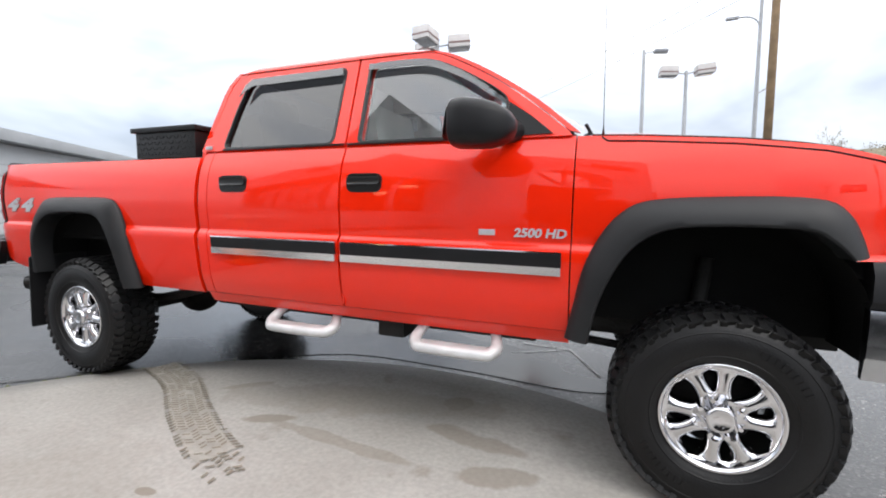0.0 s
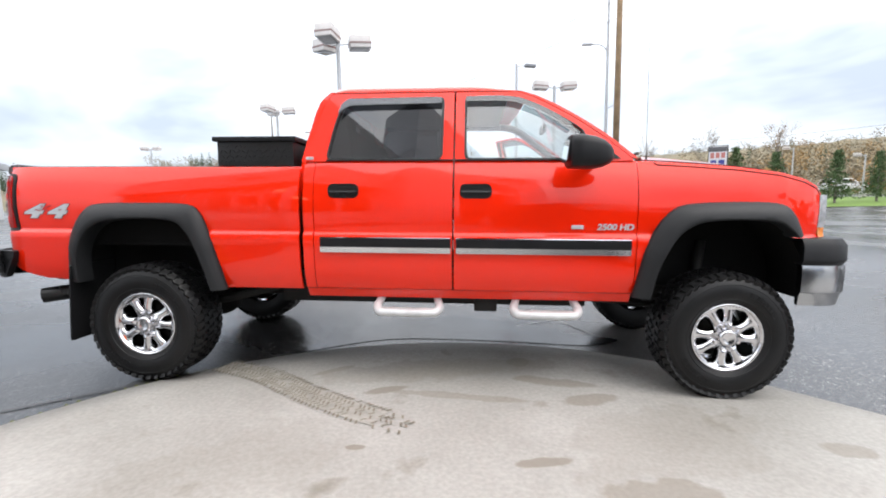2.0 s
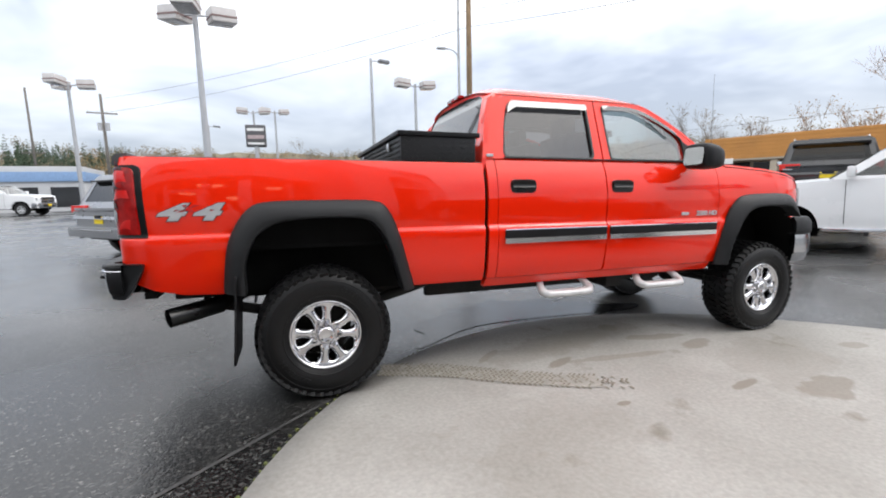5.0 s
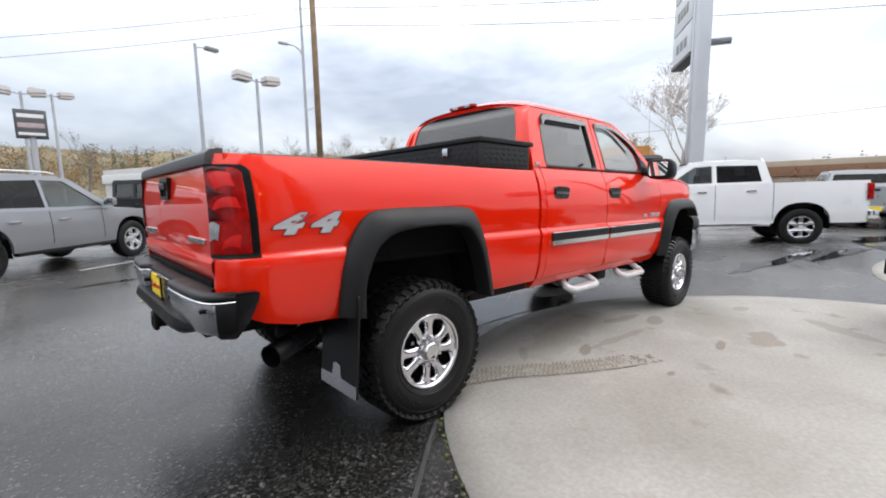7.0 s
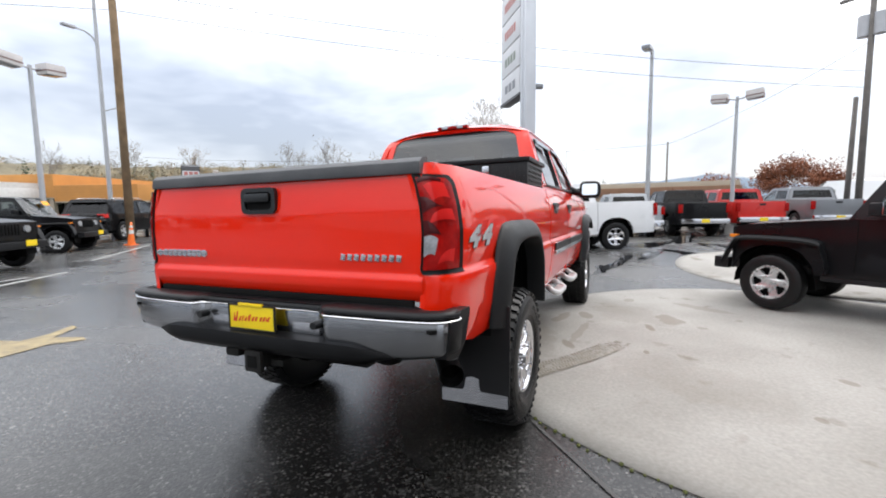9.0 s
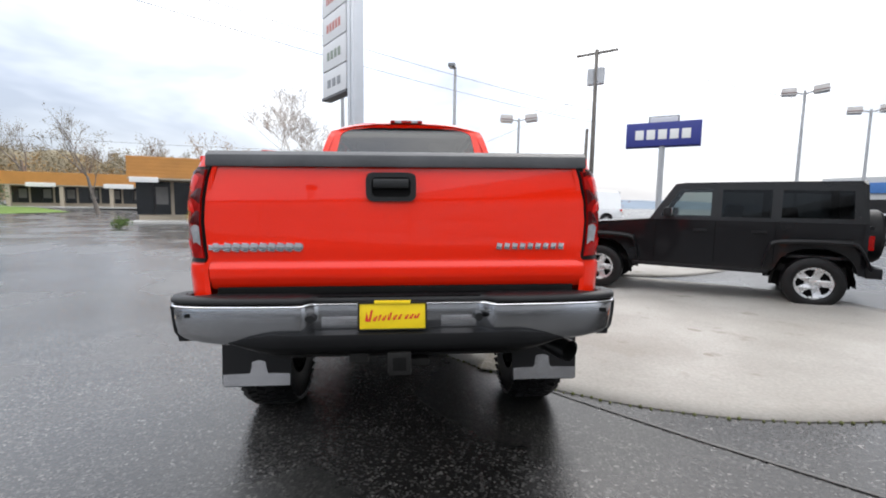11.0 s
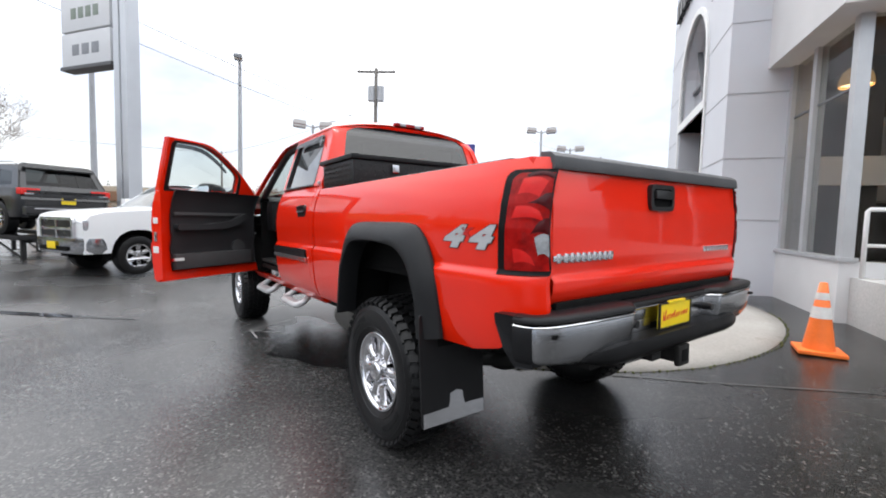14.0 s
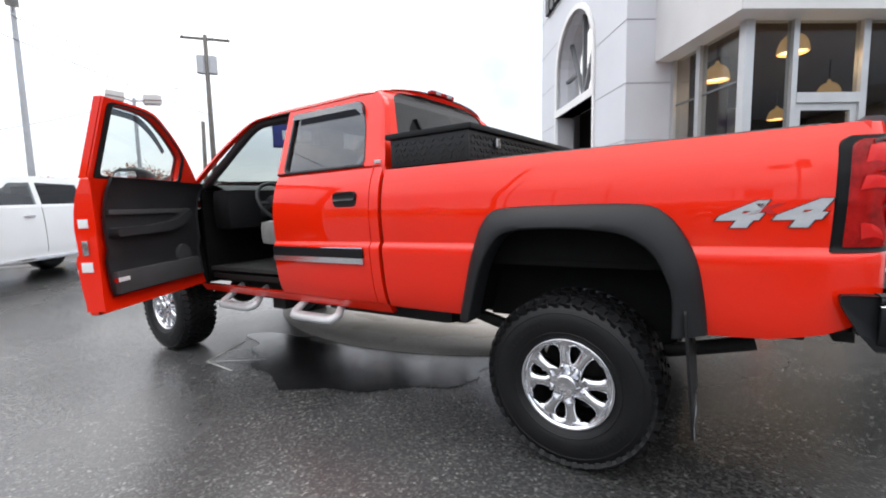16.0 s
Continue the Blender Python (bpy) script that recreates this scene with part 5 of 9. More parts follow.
        for dx in (-0.088, 0.088):
            letters("4", 0.122, Matrix.Translation((-0.71 + dx, s * (body_y(-0.70, 1.19) + 0.0008), 1.183)) @ turn @ Matrix.Diagonal((1.88, 1, 1, 1)), DARK_PLASTIC, T, "decal_outline", 0.0008, 0.36, 0.010)
        for dx, ch, sz, mtl in ((-0.088, "4", 0.122, SILVER_DECAL), (0.0, "x", 0.08, RED_DECAL), (0.088, "4", 0.122, SILVER_DECAL)):
            letters(ch, sz, Matrix.Translation((-0.71 + dx, s * (body_y(-0.70, 1.19) + 0.0018), 1.183 + (0.030 if ch == "x" else 0))) @ turn @ Matrix.Diagonal((1.88, 1, 1, 1)), mtl, T, "decal_letter", 0.0012, 0.36, 0.0075 if ch == "4" else 0.002)
        # headlamp, grille side
        P("headlamp", skin(s, [4.448, 4.46, 4.475, 4.49, 4.50], 1.315, 1.11, 6, 0.03, 0.004), LENS_CLEAR, "clear headlamp")
        P("turn_signal", skin(s, [4.452, 4.465, 4.48, 4.495], 1.108, 1.05, 2, 0.03, 0.006), LENS_AMBER)
    for s in (-1, 1):
        door(T, s, False)
    door(T, -1, True)
    door(T, 1, True, DOOR_ANGLE)
    # roof
    def roof(u, v):
        y = 0.706 * math.sin(math.pi * (v - 0.5))
        k = abs(y) / 0.706
        x0, x1 = 1.228 + 0.06 * k ** 6, 2.662 - 0.085 * k ** 2
        x = x0 + (x1 - x0) * u
        z = 2.004 + 0.117 * max(0.0, 1 - k ** 2.6) ** 0.55
        fr, re = max(0, (u - 0.70) / 0.30) ** 2, max(0, (0.12 - u) / 0.12) ** 2
        z += (2.056 - 0.052 * k ** 2 - z) * fr + (2.078 - 0.074 * k ** 2.6 - z) * re
        return Vector((x, y, z))
    P("roof", grid(bmesh.new(), roof, 40, 40), RED, "glossy red cab roof")
    # windscreen and its dark surround
    def screen(u, v, grow=0.0, off=0.0):
        hw = (0.655 + grow) + (0.80 - 0.655) * (1 - v)
        y = -hw + 2 * hw * u
        k = (y / hw) ** 2
        return Vector((3.53 - 0.865 * v - (0.235 - 0.15 * v) * k - off * 0.5, y, 1.535 + 0.512 * v - 0.02 * k * v + off))
    P("windscreen", grid(bmesh.new(), screen, 16, 8), WINDSCREEN, "raked clear windscreen")
    P("cowl", boxm((3.37, 0, 1.505), (0.16, 1.5, 0.05), None, 0.015), BLACK_TRIM, "black cowl panel")
    for yy in (-0.55, 0.1):
        P("wiper", tube(bmesh.new(), [(3.40, yy + 0.3, 1.545), (3.34, yy, 1.575), (3.33, yy - 0.22, 1.58)], 0.009, 6), BLACK_TRIM)
    P("aerial", tube(bmesh.new(), [(3.40, -0.73, 1.52), (3.40, -0.73, 1.58), (3.385, -0.73, 2.30)], [0.010, 0.0022, 0.0012], 6), DARK_PLASTIC, "thin black whip aerial")
    # cab back with its rear window
    back = lambda a, b, d: Vector((1.122 + (b - 1.53) * 0.215 + d + 0.05 * (max(0.0, b - 1.88) / 0.13) ** 2 * min(1.0, abs(a) / 0.70) ** 4, a, b))
    hole = rounded([(-0.69, 1.545), (0.69, 1.545), (0.60, 1.985), (0.52, 2.022), (0.3, 2.040), (-0.3, 2.040), (-0.52, 2.022), (-0.60, 1.985)], 0.035)
    P("cab_back", sheet([(-0.84, 1.0), (0.84, 1.0), (0.855, 1.53), (0.743, 1.88), (0.724, 1.94), (0.709, 1.985), (0.696, 2.012), (0.55, 2.046), (0.4, 2.064), (0.0, 2.074), (-0.4, 2.064), (-0.55, 2.046), (-0.696, 2.012), (-0.709, 1.985), (-0.724, 1.94), (-0.743, 1.88), (-0.855, 1.53)], [hole], back, 0.03), RED)
    P("rear_window", sheet(hole, [], lambda a, b, d: back(a, b, d + 0.008)), GLASS_TINT, "dark tinted rear window", smooth=False)
    bl = P("high_brake_light", boxm((1.246, 0, 2.094), (0.05, 0.30, 0.030), None, 0.012), LENS_RED, "red high brake light with clear ends")
    for yy in (-0.075, 0.075):
        part("cargo_lens", boxm((1.240, yy, 2.094), (0.05, 0.06, 0.026), None, 0.008), LENS_CLEAR, bl)
    # hood
    def hood(u, v):
        k = abs(2 * v - 1)
        back = 3.33 + 0.17 * (1 - k * k)
        x = back + (4.47 - back) * u
        hw = body_y(x, lerp(FENDER_TOP, x)) - 0.004
        y = -hw + 2 * hw * v
        z = lerp(FENDER_TOP, x) + 0.075 * (1 - k ** 2.6) * (1 - 0.35 * u) + 0.012 * max(0, 1 - abs(k - 0.62) / 0.12)
        return Vector((x + 0.05 * (1 - k * k) * u, y, z))
    P("hood", grid(bmesh.new(), hood, 20, 30), RED, "glossy red hood")
    for s in (-1, 1):
        P("hood_seam", tube(bmesh.new(), [hood(u, 0.5 + s * 0.462) + Vector((0, 0, 0.001)) for u in steps(0.0, 1.0, 12)], 0.004, 6), LINER)
    for s in (-1, 1):
        lip_z = lambda x: lerp(FENDER_TOP, x) - 0.020
        line = [(3.40, s * (body_y(3.40, 1.512) + 0.001), 1.516), (3.425, s * (body_y(3.43, lip_z(3.43)) + 0.001), lip_z(3.43))]
        P("hood_seam", tube(bmesh.new(), line + [(x, s * (body_y(x, lip_z(x)) + 0.001), lip_z(x)) for x in steps(3.45, 4.45, 30)], 0.0032, 6), LINER)
    # grille and front bumper
    P("grille", boxm((4.50, 0, 1.20), (0.05, 1.30, 0.26), None, 0.02), DARK_PLASTIC, "dark grille with a bright bar")
    P("grille_bar", boxm((4.53, 0, 1.21), (0.03, 1.26, 0.05), None, 0.01), CHROME)
    fb = smooth_path([(4.30, -0.915), (4.42, -0.925), (4.53, -0.90), (4.62, -0.80), (4.67, -0.5), (4.69, 0.0), (4.67, 0.5), (4.62, 0.80), (4.53, 0.90), (4.42, 0.925), (4.30, 0.915)], 4)
    P("front_bumper", sweep(fb, [(-0.05, 0.625), (-0.02, 0.625), (-0.004, 0.70), (0.006, 0.712), (0.010, 0.84), (0.004, 0.880), (-0.05, 0.884)]), BUMPER, "chrome front bumper")
    P("bumper_pad", sweep(fb, [(-0.08, 0.884), (-0.004, 0.884), (0.014, 0.91), (0.010, 1.0), (-0.02, 1.045), (-0.10, 1.05)]), BLACK_TRIM, "black bumper top pad")
    # tailgate
    def gate(u, v):
        z = 0.935 + (1.470 - 0.935) * v
        x = lerp([(0.90, -1.010), (0.945, -1.055), (0.985, -1.074), (1.030, -1.076), (1.045, -1.062), (1.10, -1.068), (1.30, -1.070), (1.47, -1.056)], z)
        return Vector((x, -0.805 + 1.593 * u, z))
    P("tailgate", grid(bmesh.new(), gate, 8, 40), RED, "glossy red tailgate")
    P("tailgate_inner", boxm((-1.02, 0, 1.20), (0.05, 1.55, 0.50), None, 0.01), RED)
    P("tailgate_cap", sweep([(-1.030, 0.785), (-1.036, 0.4), (-1.038, 0.0), (-1.036, -0.4), (-1.030, -0.803)], [(-0.03, 1.447), (0.042, 1.447), (0.046, 1.457), (0.040, 1.494), (0.018, 1.512), (-0.03, 1.516)]), CAP, "dark grey plastic tailgate cap")
    hb = rounded([(-0.105, -0.060), (0.105, -0.060), (0.105, 0.060), (-0.105, 0.060)], 0.034, 6)
    hi = rounded([(-0.082, -0.042), (0.082, -0.042), (0.082, 0.040), (-0.082, 0.040)], 0.026, 6)
    P("handle_bezel", sheet(hb, [hi], lambda a, b, d: Vector((-1.084 + d, 0.033 + a, 1.364 + b)), 0.024), DARK_PLASTIC, "black tailgate handle surround")
    P("handle_cup", sheet(hi, [], lambda a, b, d: Vector((-1.072 + d, 0.033 + a, 1.364 + b)), 0.01), LINER)
    P("tailgate_handle", boxm((-1.085, 0.033, 1.378), (0.020, 0.150, 0.040), None, 0.010), DARK_PLASTIC, "black lift handle")
    for y0, n, w, step_, hh in ((-0.430, 9, 0.024, 0.034, 0.028), (0.712, 9, 0.029, 0.036, 0.036)):
        for k in range(n):
            P("emblem_bar", boxm((-1.071, y0 - k * step_, 1.112), (0.008, w, hh), Matrix.Rotation(0.18, 4, "X"), 0.003), CHROME, "plain bright emblem block")
        if hh > 0.03:
            P("emblem_backing", boxm((-1.070, y0 - 4 * step_, 1.112), (0.004, n * step_ + 0.006, 0.022), None, 0.001), DULL_CHROME)
            P("emblem_mark", boxm((-1.071, y0 + 0.045, 1.112), (0.008, 0.062, 0.022), None, 0.003), CHROME)
            P("emblem_mark", boxm((-1.072, y0 + 0.045, 1.112), (0.008, 0.024, 0.036), None, 0.003), CHROME)
    P("tailgate_seam", boxm((-1.060, 0, 0.928), (0.02, 1.52, 0.028), None, 0.004), LINER)
    # rear bumper: top pad, bright ends, bright middle band, black step
    end = smooth_path([(-1.030, 0.938), (-1.075, 0.928), (-1.115, 0.895), (-1.140, 0.80), (-1.155, 0.62), (-1.160, 0.42)], 4)
    fine = end + [(-1.160, y) for y in steps(0.40, -0.40, 40)] + [(x, -y) for x, y in end[::-1]]
    dip = lambda y: smooth01((0.40 - abs(y)) / 0.07)

    def loft(path, prof):
        """A profile that changes along the bumper: prof(y) gives rows of (outward, z)."""
        bm = bmesh.new()
        rows = []
        for i, p in enumerate(path):
            d = (Vector(path[min(i + 1, len(path) - 1)]) - Vector(path[max(i - 1, 0)])).normalized()
            nrm = Vector((d.y, -d.x))
            rows.append([bm.verts.new((p[0] + nrm.x * o, p[1] + nrm.y * o, z)) for o, z in prof(p[1])])
        k = len(rows[0])
        for p, q in zip(rows, rows[1:]):
            for j in range(k):
                bm.faces.new((p[j], p[(j + 1) % k], q[(j + 1) % k], q[j]))
        bm.faces.new(rows[0])
        bm.faces.new(rows[-1])
        bmesh.ops.recalc_face_normals(bm, faces=bm.faces)
        return bm

    def face(y):
        k = 0.052 * dip(y)
        low = 0.712 + 0.018 * smooth01((abs(y) - 0.70) / 0.22)
        inn = -0.07 - k + 0.035 * smooth01((abs(y) - 0.74) / 0.14)
        return [(inn, low + 0.006), (-0.030 - k, low), (-0.012 - k, low + 0.012), (0.002 - k, 0.765), (0.010 - k, 0.825), (0.012 - k, 0.872), (0.007 - k, 0.882), (inn, 0.884)]

    def pad(y):
        k, up = 0.050 * dip(y), 0.887 - 0.006 * dip(y)
        inn = -0.15 + 0.115 * smooth01((abs(y) - 0.70) / 0.16)
        return [(inn, up), (0.008 - k, up), (0.017 - k, up + 0.006), (0.017 - k, up + 0.016), (0.008 - k, up + 0.025), (-0.016 - k * 0.4, up + 0.030), (inn - 0.002, up + 0.028)]

    def ledge(y):
        t = smooth01((0.76 - abs(y)) / 0.26)
        low, top_z, back = 0.722 - 0.044 * t, 0.728 + 0.036 * t, 0.032 * (1 - t)
        return [(-0.13, low + 0.002), (-back, low), (0.010 + 0.020 * t - back, low + 0.3 * (top_z - low)), (0.012 + 0.024 * t - back, 0.5 * (low + top_z)), (0.006 + 0.018 * t - back, top_z), (-0.010 - back, top_z + 0.006 * t), (-0.13, top_z + 0.010 * t)]

    P("rear_bumper", loft(fine, face), BUMPER, "chrome step bumper with a recessed middle", auto=50)
    P("bumper_lip", loft(fine, lambda y: [(0.006 - 0.052 * dip(y), 0.870), (0.015 - 0.052 * dip(y), 0.872), (0.018 - 0.052 * dip(y), 0.878), (0.012 - 0.052 * dip(y), 0.885), (0.0 - 0.052 * dip(y), 0.886)]), CHROME, "bright rolled lip under the pad", auto=50)
    P("bumper_top", loft(fine, pad), BLACK_TRIM, "black step pad on the bumper", auto=50)
    for corner in ([q for q in end if q[1] > 0.91], [(x, -y) for x, y in end[::-1] if y > 0.91]):
        P("bumper_corner", loft(corner, lambda y: [(o + 0.008, z) for o, z in face(y)]), BLACK_TRIM, "black corner cover of the bumper", auto=50)
    P("bumper_step", loft([q for q in fine if abs(q[1]) < 0.78], ledge), BEZEL, "black lower step", auto=50)
    for yy in (-0.86, 0.84):
        P("bumper_slot", boxm((-1.128, yy, 0.842), (0.03, 0.055, 0.016), Matrix.Rotation(0.5 if yy > 0 else -0.5, 4, "Z"), 0.004), LINER)
    for yy in (-0.25, 0.25):
        P("plate_recess", boxm((-1.112, yy, 0.80), (0.012, 0.15, 0.055), None, 0.004), DULL_CHROME)
    for s in (-1, 1):
        P("bumper_end", sheet(rounded([(-1.094, 0.722), (-1.030, 0.716), (-0.985, 0.775), (-0.935, 0.872), (-0.930, 0.908), (-1.060, 0.912), (-1.094, 0.908)], 0.012), [], lambda a, b, d: Vector((a, s * (0.951 - 0.65 * max(0.0, -1.055 - a) - 0.25 * max(0.0, 0.78 - b) - d), b)), 0.05), BLACK_TRIM, "black slanted bumper end cap")
    for yy in (-0.33, 0.36):
        P("bolt", cylm((-1.120, yy, 0.825), (-1.165, yy, 0.825), 0.020, 0.017, seg=12), DARK_PLASTIC)
    pl = P("dealer_plate", boxm((-1.150, 0.008, 0.832), (0.012, 0.30, 0.135), None, 0.004), YELLOW, "yellow dealer plate with red script strokes")
    mid_p = Vector((-1.150, 0.008, 0.832))
    pl.matrix_basis = Matrix.Translation(mid_p + Vector((0, 0.02, 0))) @ Matrix.Diagonal((1, 0.92, 0.82, 1)) @ Matrix.Translation(-mid_p)
    part("plate_frame", sheet([(-0.154, 0.760), (0.154, 0.760), (0.154, 0.904), (-0.154, 0.904)], [[(-0.147, 0.768), (0.147, 0.768), (0.147, 0.896), (-0.147, 0.896)]], lambda a, b, d: Vector((-1.160 + d, a + 0.008, b)), 0.01), DARK_PLASTIC, pl)
    part("plate_bolt_strip", boxm((-1.158, 0.008, 0.904), (0.012, 0.16, 0.016), None, 0.003), YELLOW, pl)
    for k, (yc, w, h) in enumerate(((0.108, 0.030, 0.058), (0.080, 0.018, 0.028), (0.060, 0.012, 0.032), (0.040, 0.018, 0.026), (0.016, 0.018, 0.040), (-0.008, 0.018, 0.026), (-0.030, 0.016, 0.026), (-0.060, 0.016, 0.024), (-0.082, 0.018, 0.026), (-0.106, 0.024, 0.026))):
        q = [(yc + w / 2, 0.805 + 0.0015 * k), (yc - w / 2 + 0.006, 0.805 + 0.0015 * k), (yc - w / 2 - 0.006, 0.805 + h + 0.0015 * k), (yc - w / 2 + 0.003, 0.805 + h + 0.0015 * k), (yc - 0.001, 0.813 + 0.0015 * k), (yc + w / 2 - 0.008, 0.805 + h * 0.9 + 0.0015 * k)]
        part("script_stroke", sheet(q, [], lambda a, b, d: Vector((-1.1575 + d, a + 0.008, b)), 0.001), RED_INK, pl)
    # hitch and chassis
    P("hitch", boxm((-1.08, 0.0, 0.640), (0.20, 0.072, 0.072), None, 0.008), UNDER, "black tow hitch receiver")
    P("hitch_collar", boxm((-1.178, 0.0, 0.640), (0.026, 0.098, 0.098), None, 0.012), UNDER)
    P("hitch_chain_plate", boxm((-1.10, -0.085, 0.625), (0.06, 0.075, 0.030), None, 0.008), UNDER)
    P("hitch_drop", boxm((-1.03, 0.0, 0.690), (0.09, 0.20, 0.10), None, 0.02), UNDER)
    P("hitch_bar", boxm((-1.02, 0, 0.665), (0.07, 1.05, 0.07), None, 0.01), UNDER)
    P("hitch_plug", boxm((-1.10, 0.17, 0.67), (0.10, 0.08, 0.07), None, 0.01), UNDER)
    P("hitch_mouth", boxm((-1.188, 0.0, 0.640), (0.012, 0.056, 0.056), None, 0.004), LINER)
    for s in (-1, 1):
        P("frame_rail", boxm((1.75, s * 0.43, 0.67), (5.3, 0.08, 0.13), None, 0.01), UNDER)
        P("drop_frame", boxm((1.95, s * 0.47, 0.575), (2.3, 0.08, 0.16), None, 0.02), UNDER)
        P("leaf_spring", tube(bmesh.new(), smooth_path([(-0.72, s * 0.56, 0.60), (-0.3, s * 0.56, 0.50), (0.0, s * 0.56, 0.475), (0.4, s * 0.56, 0.52), (0.78, s * 0.56, 0.62)], 4), 0.035, 6), UNDER)
        P("shock", tube(bmesh.new(), [(-0.15, s * 0.50, 0.40), (-0.32, s * 0.48, 0.80)], 0.03, 8), UNDER)
        P("shock", tube(bmesh.new(), [(3.80, s * 0.58, 0.45), (3.86, s * 0.56, 1.00)], 0.035, 8), UNDER)
        P("torsion_bar", tube(bmesh.new(), [(3.75, s * 0.45, 0.50), (2.25, s * 0.40, 0.60)], 0.022, 8), UNDER)
        P("control_arm", tube(bmesh.new(), [(3.70, s * 0.38, 0.50), (3.89, s * 0.72, 0.40)], 0.035, 8), UNDER)
    P("rear_axle", cylm((0.0, -0.72, 0.413), (0.0, 0.72, 0.413), 0.055, seg=16), UNDER)
    bm = bmesh.new()
    bmesh.ops.create_uvsphere(bm, u_segments=20, v_segments=12, radius=0.17, matrix=Matrix.Translation((0, 0, 0.413)))
    P("differential", bm, UNDER)
    P("front_axle", cylm((BASE, -0.72, 0.413), (BASE, 0.72, 0.413), 0.045, seg=16), UNDER)
    bm = bmesh.new()
    bmesh.ops.create_uvsphere(bm, u_segments=20, v_segments=12, radius=0.15, matrix=Matrix.Translation((BASE, 0.1, 0.44)))
    P("front_differential", bm, UNDER)
    P("drive_shaft", cylm((0.15, 0, 0.46), (2.3, 0, 0.60), 0.045, seg=12), UNDER)
    P("gearbox", boxm((2.55, 0.05, 0.62), (0.7, 0.38, 0.22), None, 0.06), UNDER)
    P("sump", boxm((3.45, 0.0, 0.62), (0.7, 0.45, 0.24), None, 0.06), UNDER)
    P("fuel_tank", boxm((1.35, 0.48, 0.64), (1.1, 0.4, 0.22), None, 0.05), UNDER)
    P("skid_bracket", boxm((2.36, -0.62, 0.575), (0.16, 0.30, 0.14), None, 0.02), UNDER)
    P("skid_bracket", boxm((2.36, 0.62, 0.575), (0.16, 0.30, 0.14), None, 0.02), UNDER)
    P("exhaust_pipe", tube(bmesh.new(), smooth_path([(2.6, -0.28, 0.58), (1.0, -0.34, 0.60), (0.45, -0.40, 0.66), (0.0, -0.42, 0.74), (-0.40, -0.50, 0.66), (-0.62, -0.70, 0.60), (-0.80, -0.80, 0.575)], 4), 0.042, 10, False), UNDER, "black exhaust pipe")
    P("exhaust_tip", tube(bmesh.new(), [(-0.60, -0.68, 0.602), (-0.86, -0.835, 0.57)], 0.055, 14, False), DARK_PLASTIC, "wide black exhaust tip")
    P("muffler", boxm((1.3, -0.32, 0.60), (0.6, 0.26, 0.17), None, 0.06), UNDER)
    P("floor_pan", boxm((2.15, 0, 0.74), (2.1, 1.60, 0.04)), UNDER)
    P("firewall", boxm((3.34, 0, 1.10), (0.04, 1.55, 0.78)), LINER)
    P("engine_shroud", boxm((3.85, 0, 1.06), (0.85, 0.80, 0.55), None, 0.03), LINER)
    # bed inside
    P("bed_floor", boxm((0.04, 0, 0.96), (2.10, 1.60, 0.03)), LINER, "dark bed liner")
    for s in (-1, 1):
        P("bed_wall", boxm((0.04, s * 0.78, 1.23), (2.10, 0.03, 0.52)), LINER)
    P("bed_front", boxm((1.085, 0, 1.23), (0.03, 1.58, 0.52)), LINER)
    # cab inside
    P("cab_floor", boxm((2.2, 0, 0.80), (2.1, 1.58, 0.03)), CARPET)
    for yy in (-0.40, 0.40):
        seat(T, 2.42, yy, 0.52, FABRIC)
    seat(T, 1.62, 0.0, 1.34, FABRIC)
    P("console", boxm((2.45, 0, 1.05), (0.55, 0.26, 0.30), None, 0.04), TRIM_DARK)
    bm = bmesh.new()
    grid(bm, lambda u, v: Vector((2.98 + 0.36 * u, -0.76 + 1.52 * v, 1.49 + 0.045 * math.sin(math.pi * u) - 0.02 * (1 - u))), 6, 8)
    P("dashboard_top", bm, DASH, "dark dashboard")
    P("dashboard", boxm((3.10, 0, 1.31), (0.26, 1.50, 0.36), None, 0.09), DASH)
    rim_pts = [(0.185 * math.cos(2 * math.pi * k / 28), 0.185 * math.sin(2 * math.pi * k / 28)) for k in range(29)]
    wheel_m = Matrix.Translation((2.78, 0.40, 1.36)) @ Matrix.Rotation(radians(-62), 4, "Y")
    sw = P("steering_wheel", tube(bmesh.new(), [wheel_m @ Vector((a, b, 0)) for a, b in rim_pts], 0.016, 8, False), TRIM_DARK, "dark steering wheel")
    part("steering_hub", boxm(wheel_m @ Vector((0, 0, -0.02)), (0.10, 0.15, 0.13), wheel_m.to_3x3().to_4x4(), 0.03), TRIM_DARK, sw)
    part("steering_spoke", boxm(wheel_m @ Vector((0, 0, -0.01)), (0.03, 0.34, 0.012), wheel_m.to_3x3().to_4x4(), 0.004), TRIM_DARK, sw)
    part("column", cylm((2.80, 0.40, 1.34), (3.10, 0.40, 1.22), 0.045, seg=12), TRIM_DARK, sw)
    for s in (-1, 1):
        P("pillar_trim", tube(bmesh.new(), smooth_path([(3.27, s * 0.745, 1.53), (3.05, s * 0.715, 1.68), (2.82, s * 0.675, 1.85), (2.62, s * 0.640, 1.97), (2.30, s * 0.625, 1.985), (1.40, s * 0.625, 1.985)], 4), 0.034, 8), TRIM_DARK, "dark inner pillar trim")
    P("rear_view_mirror", boxm((2.83, 0.0, 1.86), (0.03, 0.22, 0.06), None, 0.012), DARK_PLASTIC)
    P("headliner", boxm((1.9, 0, 2.0), (1.2, 1.28, 0.02)), FABRIC)
    return T


DOOR_ANGLE = 59.0
red_truck()


